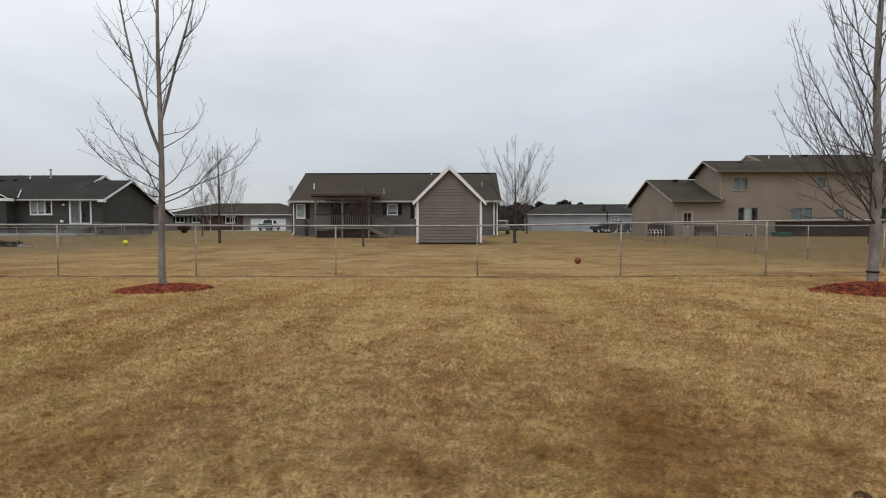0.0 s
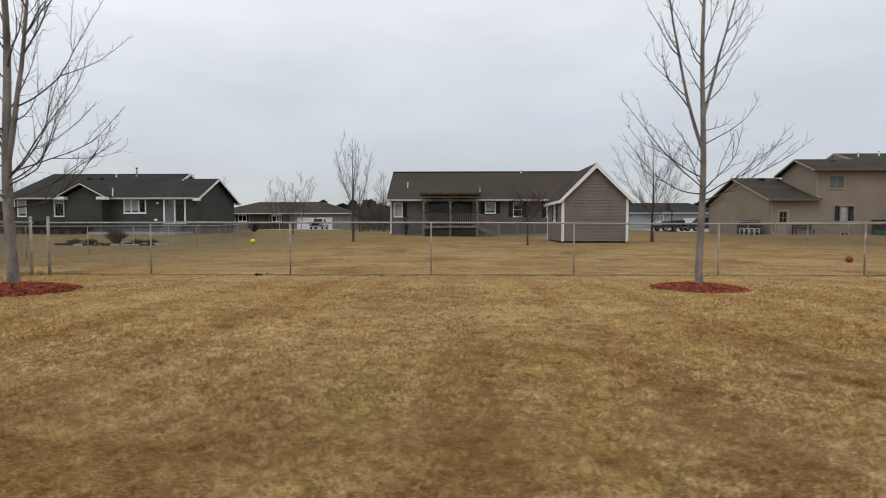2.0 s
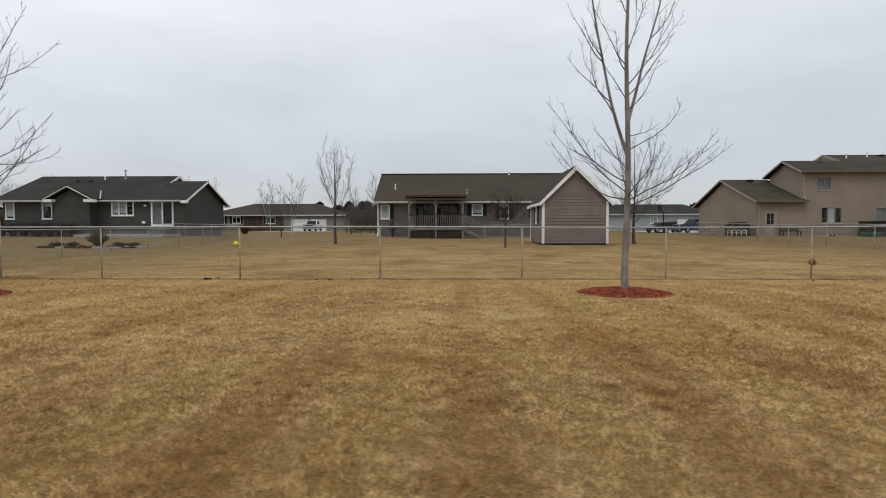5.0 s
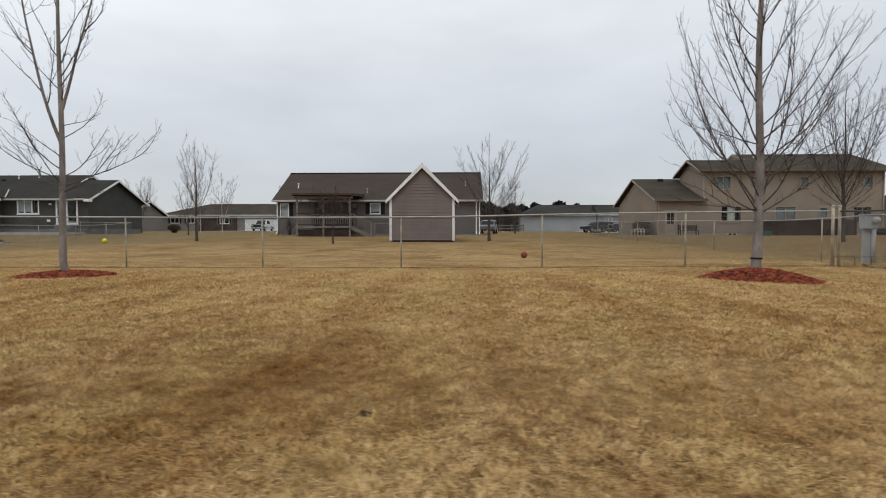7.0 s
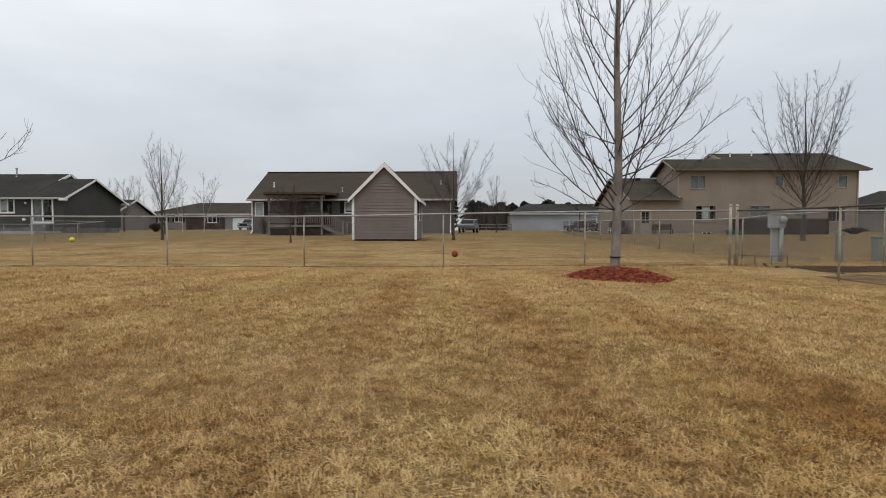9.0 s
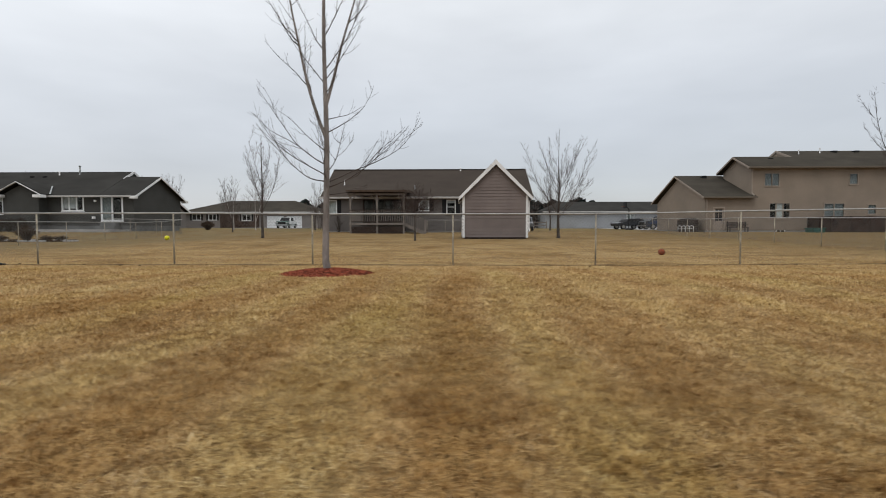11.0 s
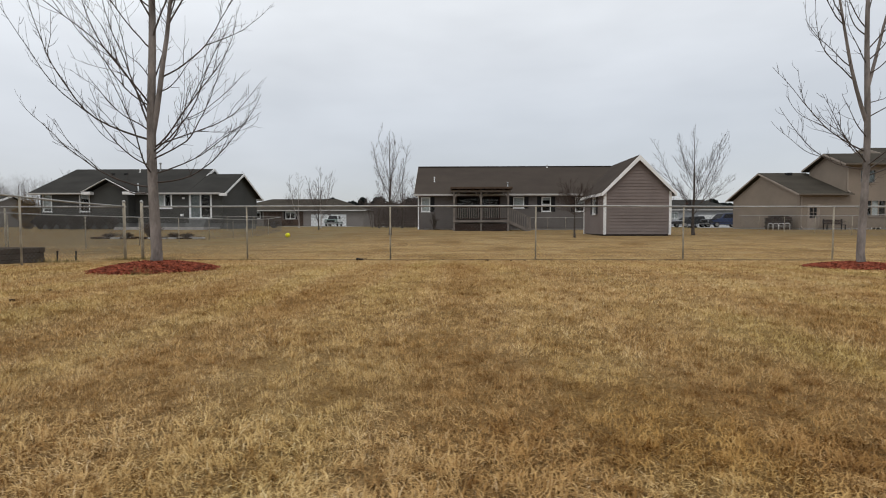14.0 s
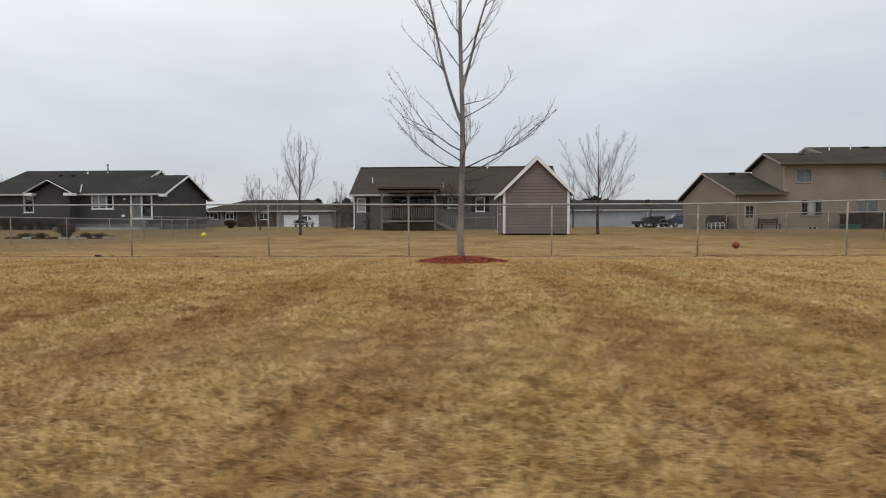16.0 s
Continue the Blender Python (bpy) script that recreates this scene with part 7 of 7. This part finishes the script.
def rail_fence(x0, x1, y, n):
    f = thing("rail_fence", (x0, y, ground_z(x0, y)), "weathered two-rail wooden fence before the trees", "fence")
    for i in range(n + 1):
        x = x0 + (x1 - x0) * i / n
        z = ground_z(x, y)
        part("post", boxes(((x - 0.07, y - 0.07, z - 0.1), (x + 0.07, y + 0.07, z + 1.3))), GREY_WOOD, f)
        if i:
            xp = x0 + (x1 - x0) * (i - 1) / n
            for h in (0.55, 1.05):
                board_part("rail", (xp, y - 0.09, ground_z(xp, y) + h), (x, y - 0.09, z + h), 0.04, 0.14, GREY_WOOD, f)


rail_fence(-25.0, 2.0, 92.0, 11)
rail_fence(7.0, 13.5, 88.0, 3)


# ---- dry grass ----
def lattice_noise(rng, x, y, cell):
    """Smooth random values between -1 and 1 over the plane."""
    g = rng.uniform(-1, 1, (512, 512))
    u, v = x / cell + 200.0, y / cell + 200.0
    i, j = np.floor(u).astype(int), np.floor(v).astype(int)
    fu, fv = u - i, v - j
    fu, fv = fu * fu * (3 - 2 * fu), fv * fv * (3 - 2 * fv)
    i, j = i % 511, j % 511
    return (g[i, j] * (1 - fu) + g[i + 1, j] * fu) * (1 - fv) + (g[i, j + 1] * (1 - fu) + g[i + 1, j + 1] * fu) * fv


def dry_grass():
    """Clumps of dormant grass over the lawn that the camera passes, thinning with distance."""
    rng = np.random.default_rng(4)
    vs, fs, base = [], [], 0
    for x0, x1, y0, y1, per, hgt, wid, bent in ((-11.9, 5.7, 0.78, 1.6, 39000, 0.027, 0.00125, True), (-12.7, 6.5, 1.6, 2.4, 36000, 0.026, 0.0015, False), (-13.8, 7.4, 2.4, 3.6, 18000, 0.028, 0.0024, False),
                                                (-15.8, 9.2, 3.6, 5.0, 10500, 0.029, 0.0034, False), (-17.3, 9.8, 5.0, 7.5, 3300, 0.030, 0.0048, False), (-17.3, 9.8, 7.5, 10.6, 1300, 0.031, 0.0062, False),
                                                (-24.0, 14.0, 10.6, 13.0, 420, 0.028, 0.0075, False), (-26.0, 16.0, 13.0, 20.0, 100, 0.030, 0.0115, False)):
        n = int((x1 - x0) * (y1 - y0) * per)
        x, y = rng.uniform(x0, x1, n) + rng.normal(0, 0.15, n), rng.uniform(y0, y1, n) + rng.normal(0, 0.13, n)
        broad = lattice_noise(rng, x, y, 0.30)
        # each blade belongs to a small or a large clump, on two jittered lattices turned against each other
        cell = np.where(rng.uniform(0, 1, n) < 0.55, 0.045, 0.12)
        turn = np.where(cell < 0.1, 0.5, 1.1)
        u, v = x * np.cos(turn) + y * np.sin(turn), y * np.cos(turn) - x * np.sin(turn)
        ci, cj = np.floor(u / cell).astype(int), np.floor(v / cell).astype(int)
        key = np.abs((ci * 73856093) ^ (cj * 19349663) ^ (cell * 1000).astype(int))
        jx, jy, size, way = (((key * m) % 1009) / 1009.0 for m in (7919, 104729, 1299709, 15485863))
        cu, cv = (ci + 0.1 + 0.8 * jx) * cell, (cj + 0.1 + 0.8 * jy) * cell
        cx, cy = cu * np.cos(turn) - cv * np.sin(turn), cu * np.sin(turn) + cv * np.cos(turn)
        pull = rng.uniform(0.35, 1.0, n)
        x, y = cx + (x - cx) * pull, cy + (y - cy) * pull
        off = np.hypot(x - cx, y - cy) / cell
        clump = size * 2 - 1
        keep = rng.uniform(-1.5, 0.6, n) < clump * 0.36 + broad * 0.2 - off * 0.25
        for tx0, ty0, tr in ((-4.41, 7.57, 0.63), (6.36, 7.65, 0.78), (-14.34, 6.91, 0.76)):
            keep &= (x - tx0) ** 2 + (y - ty0) ** 2 > tr ** 2
        x, y, clump, broad, way = (q[keep] for q in (x, y, clump, broad, way))
        n = len(x)
        z = lie(x, y) - 0.012
        a = way * 2 * np.pi + rng.normal(0, 1.1, n)
        h = hgt * rng.uniform(0.5, 1.25, n) * (1.0 + 0.22 * clump + 0.2 * broad)
        w = wid * rng.uniform(0.6, 1.35, n)
        b = a + np.pi / 2 + rng.normal(0, 0.5, n)
        side = np.stack([np.cos(b) * w, np.sin(b) * w, np.zeros(n)], 1)
        root = np.stack([x, y, z], 1)
        lean = np.abs(rng.normal(0.85, 0.5, n)) + 0.1
        tip = root + np.stack([np.cos(a) * h * lean, np.sin(a) * h * lean, 0.010 + h / np.sqrt(1 + lean ** 2 * 0.7)], 1)
        i = np.arange(n)[:, None]
        if bent:
            rise = rng.uniform(0.55, 0.95, n)
            mid_at = rng.uniform(0.30, 0.5, n)
            mid_pt = root + np.stack([np.cos(a) * h * lean * mid_at, np.sin(a) * h * lean * mid_at, (tip[:, 2] - z) * rise], 1)
            a2 = a + rng.normal(0, 0.35, n)
            tip = mid_pt + np.stack([np.cos(a2) * h * lean * 0.75, np.sin(a2) * h * lean * 0.75, h * rng.uniform(-0.25, 0.45, n)], 1)
            p = np.stack([root, mid_pt + side, mid_pt - side, tip], 1)
            f = np.concatenate([i * 4 + np.array([q]) for q in ((0, 1, 2), (2, 1, 3))])
            count = 4
        else:
            p = np.stack([root - side, root + side, tip], 1)
            f = i * 3 + np.array([[0, 1, 2]])
            count = 3
        vs.append(p.reshape(-1, 3))
        fs.append(f + base)
        base += n * count
    v, f = np.concatenate(vs), np.concatenate(fs)
    me = bpy.data.meshes.new("dry_grass")
    me.vertices.add(len(v))
    me.vertices.foreach_set("co", v.ravel())
    me.loops.add(f.size)
    me.loops.foreach_set("vertex_index", f.astype(np.int32).ravel())
    me.polygons.add(len(f))
    me.polygons.foreach_set("loop_start", np.arange(0, f.size, 3, dtype=np.int32))
    me.update(calc_edges=True)
    me.materials.append(BLADES)
    tagged(new("dry_grass", me), "short straw-coloured dormant grass blades", "grass", kind="stuff")




def corner_weeds():
    """Uncut, greener tufts round the corner posts, the raised bed and the fence foot."""
    rng = random.Random(15)
    vs, fs = [], []
    for x, y, r, n in ((-17.1, 10.5, 0.5, 420), (-18.1, 9.7, 0.6, 380), (-16.4, 10.6, 0.4, 200), (-19.6, 8.4, 1.2, 420), (9.8, 10.5, 0.35, 180), (10.6, 10.2, 0.7, 240), (-14.6, 10.6, 0.25, 70), (-14.0, 6.15, 0.2, 60)):
        for _ in range(n):
            a, q = rng.uniform(0, 6.283), r * rng.random() ** 0.5
            px, py = x + q * math.cos(a), y + q * math.sin(a) * 0.5
            z = ground_z(px, py) - 0.01
            h, b, w = rng.uniform(0.04, 0.13), rng.uniform(0, 6.283), rng.uniform(0.002, 0.004)
            lean = rng.uniform(0.1, 0.7) * h
            i = len(vs)
            vs += [(px - math.sin(b) * w, py + math.cos(b) * w, z), (px + math.sin(b) * w, py - math.cos(b) * w, z), (px + math.cos(b) * lean, py + math.sin(b) * lean, z + h)]
            fs.append((i, i + 1, i + 2))
    tagged(new("weed_tufts", raw_mesh("weed_tufts", vs, fs, WEED)), "uncut olive-green grass tufts along the fence foot", "grass", kind="stuff")


WEED = material("olive_grass", (0.165, 0.140, 0.055, 1), 0.9, 0.3, 3, 30, tint=(0.24, 0.17, 0.075, 1), spec=0.04)
corner_weeds()
dry_grass()
